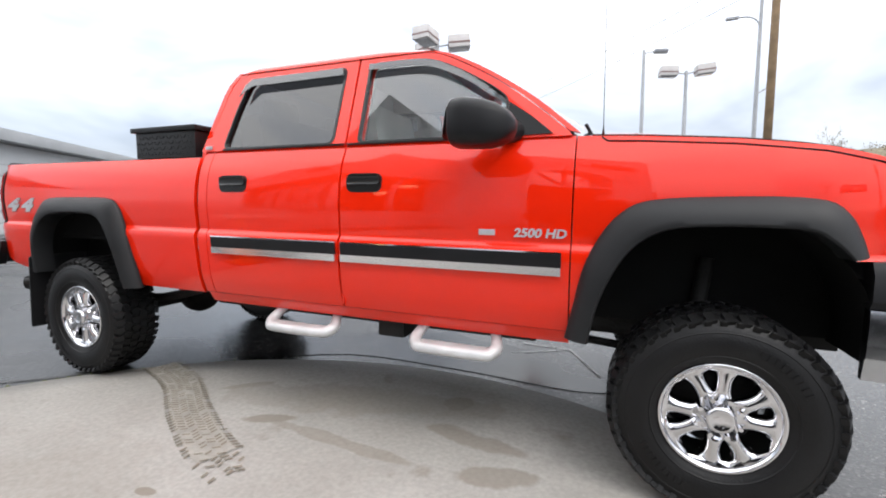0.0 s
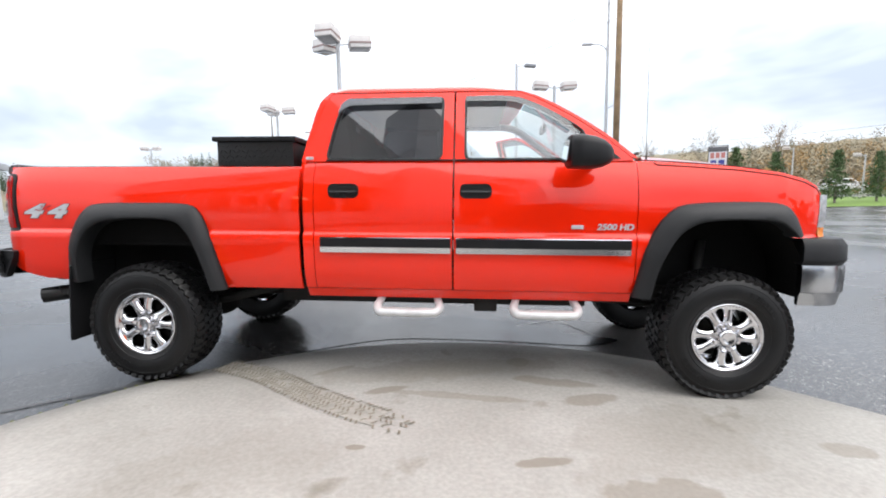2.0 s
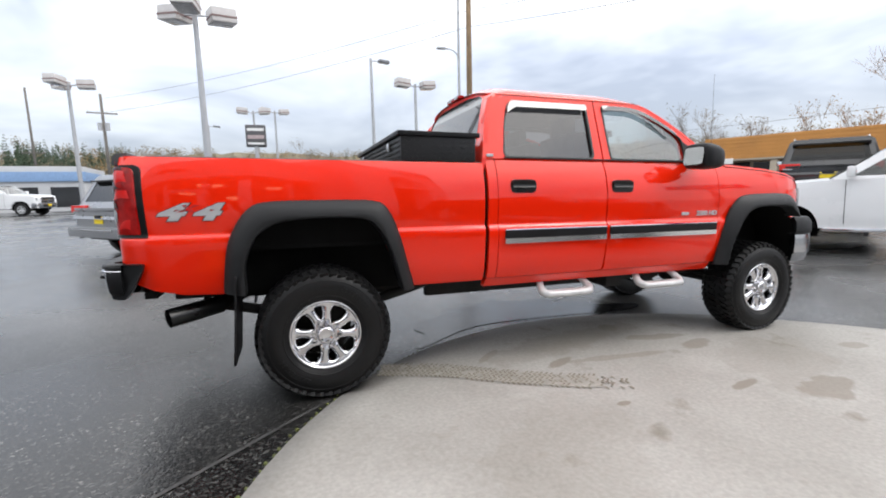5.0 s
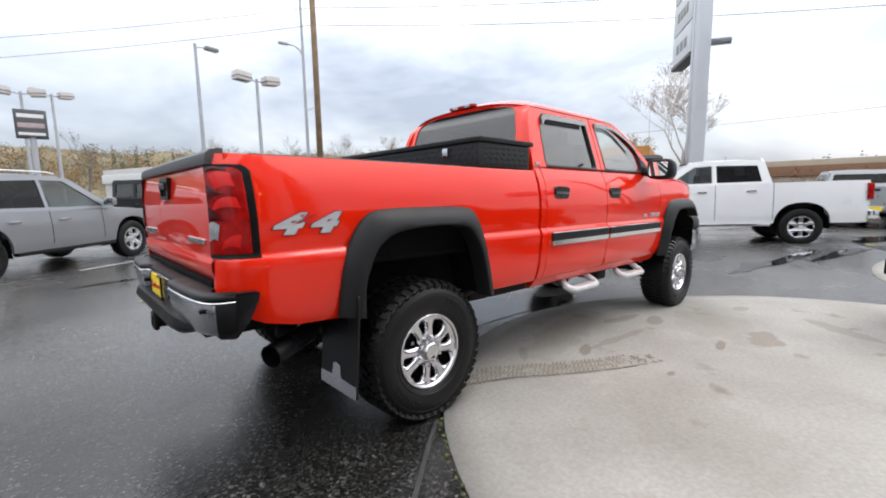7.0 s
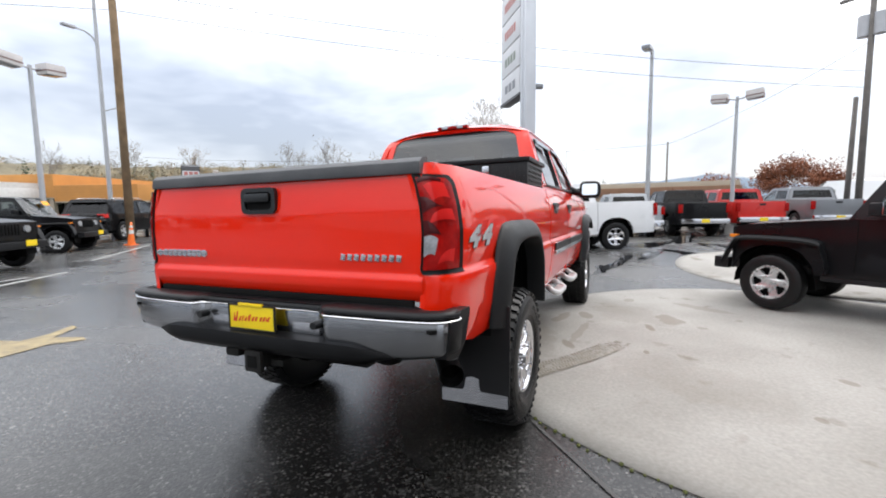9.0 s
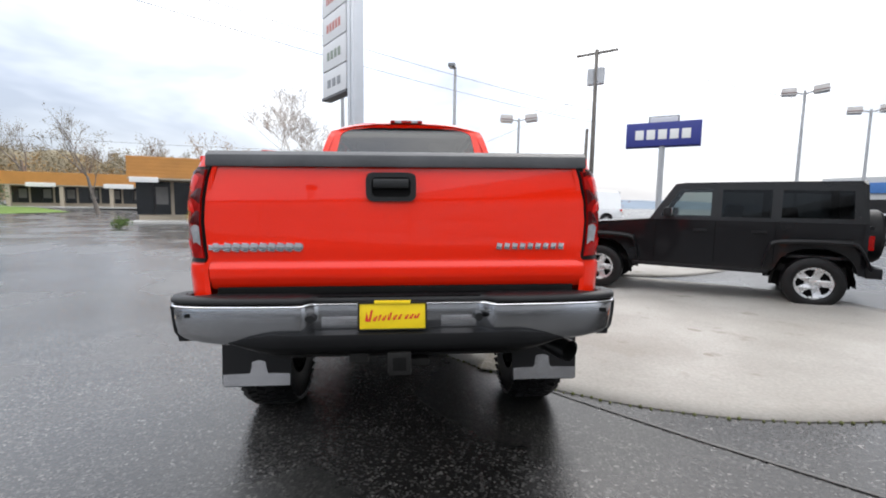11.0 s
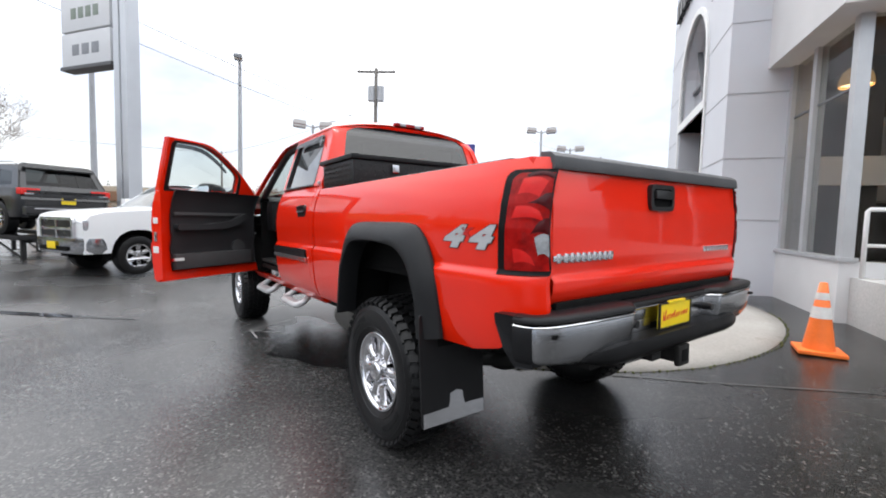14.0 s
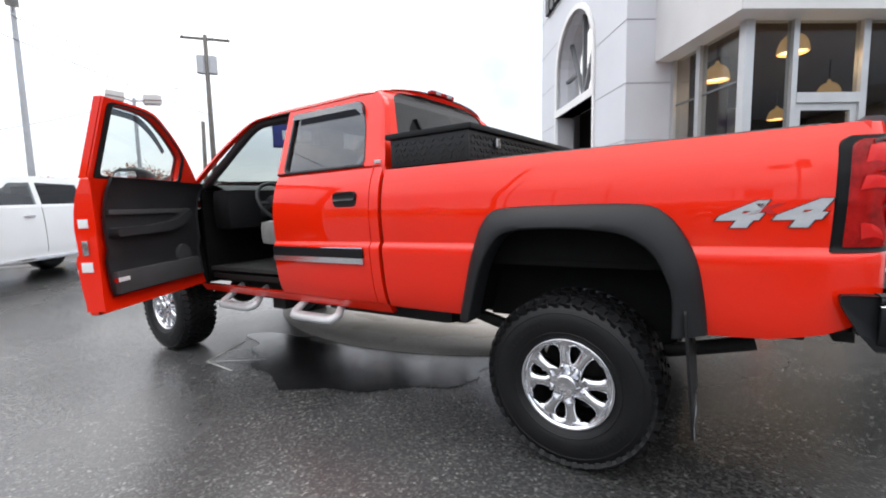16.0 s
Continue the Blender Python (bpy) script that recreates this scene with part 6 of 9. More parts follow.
def tool_box():
    """Black diamond-plate box across the bed behind the cab."""
    t = thing("tool_box", TRUCK_M, "black diamond-plate tool box across the truck's bed", "tool box")
    blk = mat("black_diamond_plate", (0.013, 0.013, 0.014), 0.4, 0.2, 0.2, 6, 60)
    part("box_body", boxm((0.80, 0, 1.58), (0.53, 1.72, 0.16), None, 0.008), blk, t)
    part("box_trough", boxm((0.80, 0, 1.40), (0.50, 1.50, 0.22), None, 0.008), blk, t)
    part("lid", boxm((0.80, 0, 1.676), (0.58, 1.76, 0.032), None, 0.010), BLACK_TRIM, t, "black folded lid")
    for s in (-1, 1):
        bm = bmesh.new()
        for i in range(16):
            for j in range(4):
                m = Matrix.Translation((0.56 + 0.031 * i + (0.0155 if j % 2 else 0), s * 0.861, 1.525 + 0.034 * j)) @ Matrix.Rotation(0.785 if (i + j) % 2 else -0.785, 4, "Y")
                bmesh.ops.create_cube(bm, size=1.0, matrix=m @ Matrix.Diagonal((0.024, 0.005, 0.007, 1)))
        tagged(part("diamond_tread", bm, blk, t), kind="stuff")
    bm = bmesh.new()
    for i in range(50):
        for j in range(4):
            m = Matrix.Translation((0.533, -0.83 + 0.034 * i, 1.525 + 0.034 * j)) @ Matrix.Rotation(0.785 if (i + j) % 2 else -0.785, 4, "X")
            bmesh.ops.create_cube(bm, size=1.0, matrix=m @ Matrix.Diagonal((0.005, 0.024, 0.007, 1)))
    tagged(part("diamond_tread", bm, blk, t), kind="stuff")
    for yy in (-0.55, 0.55):
        part("latch", boxm((0.522, yy, 1.61), (0.02, 0.055, 0.06), None, 0.012), DULL_CHROME, t, "bright paddle latch")
    return t


tool_box()

# ---- other vehicles on the lot ----
WHITE = mat("white_car_paint", (0.74, 0.75, 0.76), 0.3, 0, 0.04, 1.5, 300, coat=0.5, spec=0.35)
SILVER = mat("silver_car_paint", (0.36, 0.375, 0.39), 0.3, 0.45, 0.06, 1.5, 300, coat=0.6)
PEWTER = mat("pewter_car_paint", (0.25, 0.26, 0.275), 0.3, 0.4, 0.06, 1.5, 300, coat=0.6)
GREY = mat("grey_car_paint", (0.20, 0.21, 0.225), 0.32, 0.4, 0.06, 1.5, 300, coat=0.6)
BLACK = mat("black_car_paint", (0.006, 0.006, 0.007), 0.3, 0, 0.1, 1.5, 300, coat=0.35, spec=0.12)
CHARCOAL = mat("charcoal_car_paint", (0.012, 0.0125, 0.014), 0.3, 0, 0.08, 1.5, 300, coat=0.8, spec=0.3)
CRIMSON = mat("crimson_car_paint", (0.50, 0.02, 0.015), 0.3, 0, 0.06, 1.5, 300, coat=0.5, spec=0.3)
CAR_GLASS = glass("car_glass", (0.08, 0.09, 0.095), 0.75, 0.03)
CAR_CLEAR = glass("car_windscreen", (0.45, 0.50, 0.49), 1.0, 0.06)
LENS_BRIGHT = mat("bright_red_lens", (0.62, 0.03, 0.025), 0.2, 0, 0.15, 20, 60, coat=0.2, spec=0.3)
ALLOY = mat("alloy_wheel", (0.56, 0.57, 0.58), 0.28, 0.7, 0.08, 12, 60)
TAG = mat("orange_tag", (0.85, 0.38, 0.02), 0.5, 0, 0.06, 9, 80)
CAR_IN = mat("car_interior", (0.03, 0.03, 0.032), 0.8, 0, 0.2, 6, 60)

PICKUP = dict(half=0.99, wheel=(1.78, -1.78), wr=0.41, arch=0.52, floor=0.50,
              top=[(-2.98, 1.38), (-1.26, 1.39), (-1.22, 1.40), (0.98, 1.38), (1.30, 1.36), (2.40, 1.30), (2.60, 1.24), (2.70, 1.10)],
              rear=-2.98, front=2.70, belt=1.39, roof=1.93, cab=[(-1.22, 1.39), (-1.10, 1.84), (-0.97, 1.92), (0.28, 1.93), (0.42, 1.88), (1.14, 1.38)],
              windows=[[(-1.03, 1.43), (-0.95, 1.79), (-0.15, 1.82), (-0.15, 1.43)], [(-0.06, 1.43), (-0.06, 1.82), (0.30, 1.81), (0.84, 1.43)]],
              seams=(-1.24, -0.12, 0.92), handles=(-0.82, 0.15), hood=1.05, pickup=True, tyre_w=0.27)
SUV = dict(half=0.96, wheel=(1.457, -1.457), wr=0.39, arch=0.46, floor=0.42,
           top=[(-2.38, 0.98), (-2.30, 1.06), (-1.9, 1.09), (0.80, 1.05), (1.2, 1.05), (2.0, 0.99), (2.28, 0.90), (2.38, 0.74)],
           rear=-2.38, front=2.38, belt=1.07, roof=1.67, cab=[(-2.28, 1.07), (-2.05, 1.50), (-1.88, 1.60), (-0.9, 1.67), (0.0, 1.66), (0.25, 1.61), (1.10, 1.06)],
           windows=[[(-1.98, 1.16), (-1.84, 1.47), (-1.22, 1.54), (-1.22, 1.14)], [(-1.16, 1.13), (-1.16, 1.55), (-0.36, 1.58), (-0.36, 1.12)], [(-0.30, 1.12), (-0.30, 1.58), (0.12, 1.57), (0.80, 1.11)]],
           seams=(-1.18, -0.33, 0.72), handles=(-0.95, -0.1), hood=0.98, pickup=False, tyre_w=0.25)
JEEP = dict(half=0.80, wheel=(1.473, -1.473), wr=0.375, arch=0.48, floor=0.52,
            top=[(-2.02, 1.24), (0.72, 1.24), (0.85, 1.23), (1.80, 1.15), (1.98, 1.11)],
            rear=-2.02, front=1.98, belt=1.24, roof=1.83, cab=[(-2.02, 1.24), (-1.98, 1.77), (-1.90, 1.83), (0.22, 1.83), (0.36, 1.81), (0.72, 1.24)],
            windows=[[(-1.86, 1.30), (-1.84, 1.69), (-1.05, 1.71), (-1.05, 1.30)], [(-0.93, 1.29), (-0.93, 1.71), (-0.30, 1.72), (-0.30, 1.29)], [(-0.16, 1.29), (-0.16, 1.72), (0.28, 1.72), (0.56, 1.29)]],
            seams=(-0.99, -0.23, 0.62), handles=(-0.80, -0.03), hood=0.78, pickup=False, tyre_w=0.255, jeep=True)

VAN = dict(SUV, half=1.0, wheel=(1.75, -1.65), wr=0.36, floor=0.40, top=[(-2.7, 1.10), (1.7, 1.12), (2.4, 1.02), (2.7, 0.80)], rear=-2.7, front=2.7, belt=1.11, roof=2.40,
           cab=[(-2.65, 1.11), (-2.62, 2.10), (-2.50, 2.36), (0.95, 2.40), (1.15, 2.30), (1.80, 1.11)], windows=[[(0.70, 1.22), (0.70, 1.92), (1.05, 1.92), (1.48, 1.22)]], seams=(0.60, 1.55), handles=(0.80,))


def car_wheel(parent, sp, x, s, spokes, rim_mat):
    w = new("wheel")
    w.parent = parent
    w.matrix_basis = pose(x, 0, sp["wr"])
    R, y1 = sp["wr"], sp["half"] + (0.06 if sp.get("jeep") else -0.02)
    y0 = y1 - sp["tyre_w"]
    bm = spin(bmesh.new(), [(s * a, r) for a, r in ((y0, R * 0.60), (y0 - 0.005, R * 0.80), (y0 + 0.02, R * 0.97), (y0 + 0.06, R), (y1 - 0.06, R), (y1 - 0.02, R * 0.97), (y1 + 0.005, R * 0.80), (y1 - 0.005, R * 0.63), (y1 - 0.02, R * 0.58))], "y", seg=40)
    bmesh.ops.recalc_face_normals(bm, faces=bm.faces)
    part("tyre", bm, RUBBER, w)
    part("brake_drum", spin(bmesh.new(), [(s * (y1 - 0.11), 0.0), (s * (y1 - 0.11), R * 0.58)], "y", seg=24), LINER, w)
    ro = R * 0.61
    cuts = []
    for k in range(spokes):
        t0, half = 2 * math.pi * k / spokes, math.pi / spokes * 0.58
        lp = [(ro * 0.86, -half), (ro * 0.90, 0), (ro * 0.86, half), (ro * 0.42, half * 0.45), (ro * 0.42, -half * 0.45)]
        cuts.append(rounded([(r * math.cos(t0 + a), r * math.sin(t0 + a)) for r, a in lp], 0.015, 2))
    rim_out = [(ro * math.cos(2 * math.pi * k / 40), ro * math.sin(2 * math.pi * k / 40)) for k in range(40)]
    part("rim", sheet(rim_out, cuts, lambda a, b, d: Vector((a, s * (y1 - 0.012 - 0.03 * (1 - (math.hypot(a, b) / ro) ** 2) - d), b)), 0.04), rim_mat, w)
    part("hub_cap", cylm((0, s * (y1 - 0.05), 0), (0, s * (y1 - 0.022), 0), ro * 0.22, ro * 0.18, 16), rim_mat, w)
    return w


def car(name, sp, m, paint, label, category, rim_mat=None, spokes=6, plate=True, roof_mat=None, group=""):
    """A parked vehicle from its profile: sides with wheel arches, hood, cab with panes, ends, lamps and wheels."""
    C = thing(name, m, label, category, group)
    P = lambda nm, bm, mtl, lab="", **k: part(nm, bm, mtl, C, lab, **k)
    H, jeep, pickup = sp["half"], sp.get("jeep"), sp["pickup"]
    top, fl, r, f = sp["top"], sp["floor"], sp["rear"], sp["front"]
    rim_mat = rim_mat or ALLOY
    roof_mat = roof_mat or paint

    def wid(x, z):
        k = (z - fl) / (sp["belt"] - fl)
        base = H - (0.0 if jeep else 0.05 * max(0, (k - 0.55)) ** 1.5 * 2 + 0.06 * max(0, 0.22 - k) * 2)
        e = 0.30 if not jeep else 0.06
        d = max(0, (x - (f - e)) / e, ((r + e * 0.6) - x) / (e * 0.6))
        return base - (0.12 if not jeep else 0.02) * d * d

    def bottom(x):
        z = fl
        for w in sp["wheel"]:
            dx = abs(x - w) / sp["arch"]
            if dx < 1:
                z = max(z, sp["wr"] + (sp["arch"] + 0.02) * (1 - dx ** 2.4) ** (1 / 2.4) - 0.0)
        return z

    xs = set(steps(r, f, 30)) | {x for x, _ in top if r <= x <= f}
    for w in sp["wheel"]:
        xs |= {w + sp["arch"] * q for q in (-1.0, -0.995, -0.97, -0.92, -0.84, -0.7, -0.5, -0.25, 0, 0.25, 0.5, 0.7, 0.84, 0.92, 0.97, 0.995, 1.0)}
    xs = sorted(x for x in xs if r <= x <= f)
    for s in (-1, 1):
        bm = bmesh.new()
        cols = []
        for x in xs:
            t, b = lerp(top, x), bottom(x)
            cols.append([bm.verts.new((x, s * wid(x, z), z)) for z in [b + (t - b) * j / 12 for j in range(13)]])
        for p, q in zip(cols, cols[1:]):
            for j in range(12):
                bm.faces.new((p[j], q[j], q[j + 1], p[j + 1]))
        ed = [e for e in bm.edges if len(e.link_faces) == 1]
        rr = bmesh.ops.extrude_edge_only(bm, edges=ed)
        for v in rr["geom"]:
            if isinstance(v, bmesh.types.BMVert):
                v.co.y -= s * 0.05
        bmesh.ops.recalc_face_normals(bm, faces=bm.faces)
        P("body_side", bm, paint)
        for x in sp["seams"]:
            P("door_seam", tube(bmesh.new(), [(x, s * (wid(x, z) + 0.001), z) for z in steps(fl + 0.08, lerp(top, x) - 0.01, 8)], 0.005, 4), LINER)
        for x in sp["handles"]:
            z = sp["belt"] - 0.16
            P("door_handle", boxm((x, s * (wid(x, z) + 0.018), z), (0.19, 0.028, 0.032), None, 0.01), CHROME if not jeep else BLACK_TRIM)
        mx = sp["cab"][-1][0] - 0.28
        mir = P("door_mirror", boxm((mx, s * (H + 0.09), sp["belt"] + 0.12), (0.12, 0.20, 0.19 if pickup else 0.15), None, 0.04), paint if not jeep else BLACK_TRIM)
        part("mirror_glass", boxm((mx - 0.062, s * (H + 0.09), sp["belt"] + 0.12), (0.006, 0.16, 0.13), None, 0.002), MIRROR, mir)
        gy = lambda z: H - 0.045 - (z - sp["belt"]) * (0.06 if jeep else 0.26)
        side = lambda a, b, d: Vector((a, s * (gy(b) - d), b))
        P("cab_side", sheet(sp["cab"], sp["windows"], side, 0.05), roof_mat if jeep else paint)
        for w in sp["windows"]:
            P("side_window", sheet(w, [], lambda a, b, d: side(a, b, d + 0.012)), CAR_GLASS if w is not sp["windows"][-1] and not sp.get("clear") else CAR_CLEAR, smooth=False)
        for w in sp["wheel"]:
            car_wheel(C, sp, w, s, spokes, rim_mat)
            bm = bmesh.new()
            A = sp["arch"]
            grid(bm, lambda u, v: Vector((w - A * math.cos(math.pi * u), s * (H - 0.35 + 0.30 * v), sp["wr"] - 0.05 + (A + 0.06) * math.sin(math.pi * u))), 14, 1)
            P("wheel_liner", bm, LINER)
            P("wheel_liner", boxm((w, s * (H - 0.36), sp["wr"] + 0.2), (A * 2, 0.02, 0.6)), LINER)
            if jeep:
                bm = bmesh.new()
                pts = [(-0.62, 0.62), (-0.56, 0.86), (-0.44, 0.98), (0.30, 1.0), (0.46, 0.92), (0.58, 0.66)]
                sg = 1 if w > 0 else -1
                rows = []
                for a, z in smooth_path(pts, 4):
                    rows.append([bm.verts.new((w + sg * -a * -1, s * yy, z + dz)) for yy, dz in ((H - 0.02, 0.0), (H + 0.12, 0.0), (H + 0.135, -0.03), (H + 0.12, -0.06), (H - 0.02, -0.05))])
                for p, q in zip(rows, rows[1:]):
                    for j in range(4):
                        bm.faces.new((p[j], p[j + 1], q[j + 1], q[j]))
                bmesh.ops.recalc_face_normals(bm, faces=bm.faces)
                P("fender_flare", bm, BLACK_TRIM)
        # lamps
        zf = lerp(top, f - 0.1)
        if jeep:
            P("headlamp", cylm((f + 0.0, s * 0.47, 0.95), (f + 0.035, s * 0.47, 0.95), 0.09, 0.085, 20), LENS_CLEAR)
            P("turn_signal", boxm((1.92, s * (H + 0.06), 0.99), (0.10, 0.07, 0.05), None, 0.012), LENS_AMBER)
            P("tail_lamp", boxm((r - 0.03, s * (H - 0.09), 0.98), (0.07, 0.12, 0.20), None, 0.012), LENS_RED)
        else:
            P("headlamp", boxm((f - 0.185 if pickup else f - 0.11, s * (H - 0.20 if pickup else H - 0.19), zf - 0.19), (0.32, 0.30, 0.20) if pickup else (0.22, 0.28, 0.15), Matrix.Rotation(-s * (0.30 if pickup else 0.45), 4, "Z"), 0.04), LENS_CLEAR)
            P("fog_lamp", cylm((f - 0.02, s * 0.62, 0.58), (f + 0.02, s * 0.62, 0.58), 0.05, seg=12), LENS_CLEAR)
            if pickup:
                P("tail_lamp", boxm((r + 0.02, s * (H - 0.10), sp["belt"] - 0.24), (0.09, 0.15, 0.34), None, 0.02), LENS_RED)
            else:
                tl = P("tail_lamp", boxm((r + 0.075, s * (H - 0.225), sp["belt"] - 0.06), (0.15, 0.40, 0.15), Matrix.Rotation(s * 0.22, 4, "Z"), 0.025), LENS_BRIGHT, "red tail lamp wrapping the corner")
                part("reversing_lens", boxm((r + 0.062, s * (H - 0.245), sp["belt"] - 0.115), (0.15, 0.32, 0.035), Matrix.Rotation(s * 0.22, 4, "Z"), 0.012), LENS_CLEAR, tl)
                P("reflector", boxm((r - 0.035, s * (H - 0.24), fl + 0.19), (0.12, 0.20, 0.04), Matrix.Rotation(s * 0.1, 4, "Z"), 0.01), LENS_RED)
        P("sill_step", boxm(((sp["wheel"][0] + sp["wheel"][1]) / 2, s * (H - 0.05), fl - 0.03), (2 * (sp["wheel"][0] - sp["arch"]) - 0.1, 0.12, 0.06), None, 0.02), CHROME if pickup else BLACK_TRIM)
    # roof
    c0, c1 = sp["cab"][2], sp["cab"][-3]
    hw = H - 0.045 - (sp["roof"] - sp["belt"]) * (0.06 if jeep else 0.26) + 0.01
    P("roof", grid(bmesh.new(), lambda u, v: Vector((c0[0] + (c1[0] + 0.12 - c0[0]) * u, -hw + 2 * hw * v, sp["roof"] + 0.035 * (1 - (2 * v - 1) ** 2) - 0.03 * abs(2 * u - 1) ** 3 - 0.02 * abs(2 * v - 1) ** 8)), 10, 14), roof_mat)
    # windscreen and rear pane
    ct, cb = sp["cab"][-2], sp["cab"][-1]
    P("windscreen", grid(bmesh.new(), lambda u, v: Vector((cb[0] + (ct[0] - cb[0]) * v + (0.02 if jeep else 0.07) * (1 - (2 * u - 1) ** 2), (-1 + 2 * u) * ((H - 0.07) * (1 - v) + (hw - 0.03) * v), cb[1] + (ct[1] - cb[1]) * v)), 10, 6), CAR_CLEAR)
    if sp.get("tag"):
        tag = Vector(((ct[0] + cb[0]) / 2 + 0.04, 0.36, cb[1] + (ct[1] - cb[1]) * 0.72))
        P("price_tag", boxm(tag, (0.006, 0.34, 0.17), Matrix.Rotation(math.atan2(ct[0] - cb[0], ct[1] - cb[1]), 4, "Y"), 0.002), TAG, "orange price tag on the windscreen")
    rb0, rb1 = sp["cab"][0], sp["cab"][1]
    rear_at = lambda a, b, d: Vector((rb0[0] + (rb1[0] - rb0[0]) * (b - rb0[1]) / (rb1[1] - rb0[1]) + d, a, b))
    z0, z1 = rb0[1], sp["roof"] - 0.01
    hole = [(-(H - 0.22), z0 + 0.08), (H - 0.22, z0 + 0.08), (hw - 0.12, z1 - 0.12), (-(hw - 0.12), z1 - 0.12)]
    P("cab_back", sheet([(-(H - 0.05), z0 - 0.25), (H - 0.05, z0 - 0.25), (H - 0.05, z0), (hw, z1 - 0.04), (hw - 0.1, z1 + 0.02), (-(hw - 0.1), z1 + 0.02), (-hw, z1 - 0.04), (-(H - 0.05), z0)], [hole], rear_at, 0.04), roof_mat if jeep else paint)
    P("rear_window", sheet(hole, [], lambda a, b, d: rear_at(a, b, d + 0.01)), CAR_GLASS, smooth=False)
    # hood
    h0 = sp["cab"][-1][0] - 0.02
    P("hood", grid(bmesh.new(), lambda u, v: Vector((h0 + (f - h0) * u, (-1 + 2 * v) * wid(h0 + (f - h0) * u, lerp(top, h0 + (f - h0) * u)), lerp(top, h0 + (f - h0) * u) + (0.05 if not jeep else 0.02) * (1 - (2 * v - 1) ** 2) * (1 - 0.5 * u ** 4))), 14, 14), paint)
    # ends
    zt = lerp(top, f)
    P("nose", boxm((f - 0.05, 0, (zt + fl) / 2), (0.10, 2 * wid(f, zt) - 0.02, zt - fl), None, 0.03), paint)
    if jeep:
        for k in range(7):
            P("grille_slot", boxm((f + 0.006, (k - 3) * 0.085, 0.94), (0.02, 0.045, 0.25), None, 0.008), LINER)
        P("front_bumper", boxm((f + 0.16, 0, 0.58), (0.20, 1.50, 0.17), None, 0.03), BLACK_TRIM)
        P("rear_bumper", boxm((r - 0.10, 0, 0.56), (0.18, 1.50, 0.15), None, 0.03), BLACK_TRIM)
        P("tailgate", boxm((r + 0.01, 0, 0.88), (0.04, 1.50, 0.62), None, 0.01), paint)
        bm = spin(bmesh.new(), [(0.0, 0.12), (0.0, 0.24), (-0.02, 0.36), (-0.06, 0.39), (-0.20, 0.39), (-0.24, 0.36), (-0.25, 0.22), (-0.22, 0.0)], "x", (r - 0.02, 0.05, 1.05), 32)
        bmesh.ops.recalc_face_normals(bm, faces=bm.faces)
        P("spare_wheel", bm, RUBBER, "black spare wheel on the back")
    else:
        P("grille", boxm((f + 0.005, 0, zt - 0.12), (0.06, 1.10, 0.44 if pickup else 0.20), None, 0.02), DARK_PLASTIC)
        if pickup:
            go = rounded([(-0.60, zt - 0.37), (0.60, zt - 0.37), (0.60, zt + 0.10), (-0.60, zt + 0.10)], 0.07)
            gi = rounded([(-0.54, zt - 0.32), (0.54, zt - 0.32), (0.54, zt + 0.05), (-0.54, zt + 0.05)], 0.05)
            P("grille_frame", sheet(go, [gi], lambda a, b, d: Vector((f + 0.060 - d, a, b)), 0.05), DULL_CHROME, "bright grille surround")
            P("grille_post", boxm((f + 0.042, 0, zt - 0.135), (0.03, 0.07, 0.40), None, 0.01), DULL_CHROME)
        for k in (-1, 0, 1):
            P("grille_bar", boxm((f + 0.035, 0, zt - 0.12 + k * (0.19 if pickup else 0.07)), (0.02, 1.08, 0.06 if pickup else 0.03), None, 0.008), CHROME)
        if pickup:
            fp = smooth_path([(f - 0.36, -H + 0.02), (f - 0.20, -H + 0.01), (f - 0.04, -H + 0.10), (f + 0.07, -H + 0.34), (f + 0.11, 0.0), (f + 0.07, H - 0.34), (f - 0.04, H - 0.10), (f - 0.20, H - 0.01), (f - 0.36, H - 0.02)], 4)
            P("front_bumper", sweep(fp, [(-0.08, fl + 0.0), (-0.03, fl + 0.0), (0.0, fl + 0.08), (0.012, fl + 0.20), (0.0, fl + 0.30), (-0.08, fl + 0.32)]), BUMPER)
            P("air_intake", boxm((f + 0.10, 0, fl + 0.10), (0.05, 1.0, 0.09), None, 0.02), LINER)
        else:
            P("front_bumper", boxm((f + 0.03, 0, fl + 0.14), (0.22, 2 * H - 0.16, 0.24), None, 0.06), paint)
        P("rear_bumper", boxm((r - 0.06, 0, fl + 0.15), (0.20, 2 * H - 0.14, 0.20), None, 0.05), CHROME if pickup else paint)
        zr = lerp(top, r)
        P("tailgate", boxm((r + 0.03, 0, (zr + fl + 0.2) / 2), (0.07, 2 * H - 0.34, zr - fl - 0.2), None, 0.02), paint)
        P("tailgate_handle", boxm((r - 0.012, 0, zr - 0.12), (0.03, 0.22, 0.07), None, 0.01), BLACK_TRIM)
    if plate:
        xr = r - (0.21 if jeep else 0.17)
        P("dealer_plate", boxm((r - 0.012 if not (jeep or pickup) else xr, 0.0 if not jeep else -0.55, fl + (0.16 if pickup else 0.38 if not jeep else 0.42)), (0.012, 0.30, 0.14), None, 0.003), YELLOW)
        P("dealer_plate", boxm((f + (0.265 if jeep else 0.146), 0.25 if jeep else 0, fl + (0.10 if jeep else 0.16)), (0.012, 0.30, 0.14), None, 0.003), YELLOW)
    # inside and below
    P("underbody", boxm(((r + f) / 2, 0, fl + 0.03), (f - r - 0.3, 2 * H - 0.5, 0.10)), UNDER)
    for w in sp["wheel"]:
        P("axle", cylm((w, -H + 0.2, sp["wr"]), (w, H - 0.2, sp["wr"]), 0.06, seg=10), UNDER)
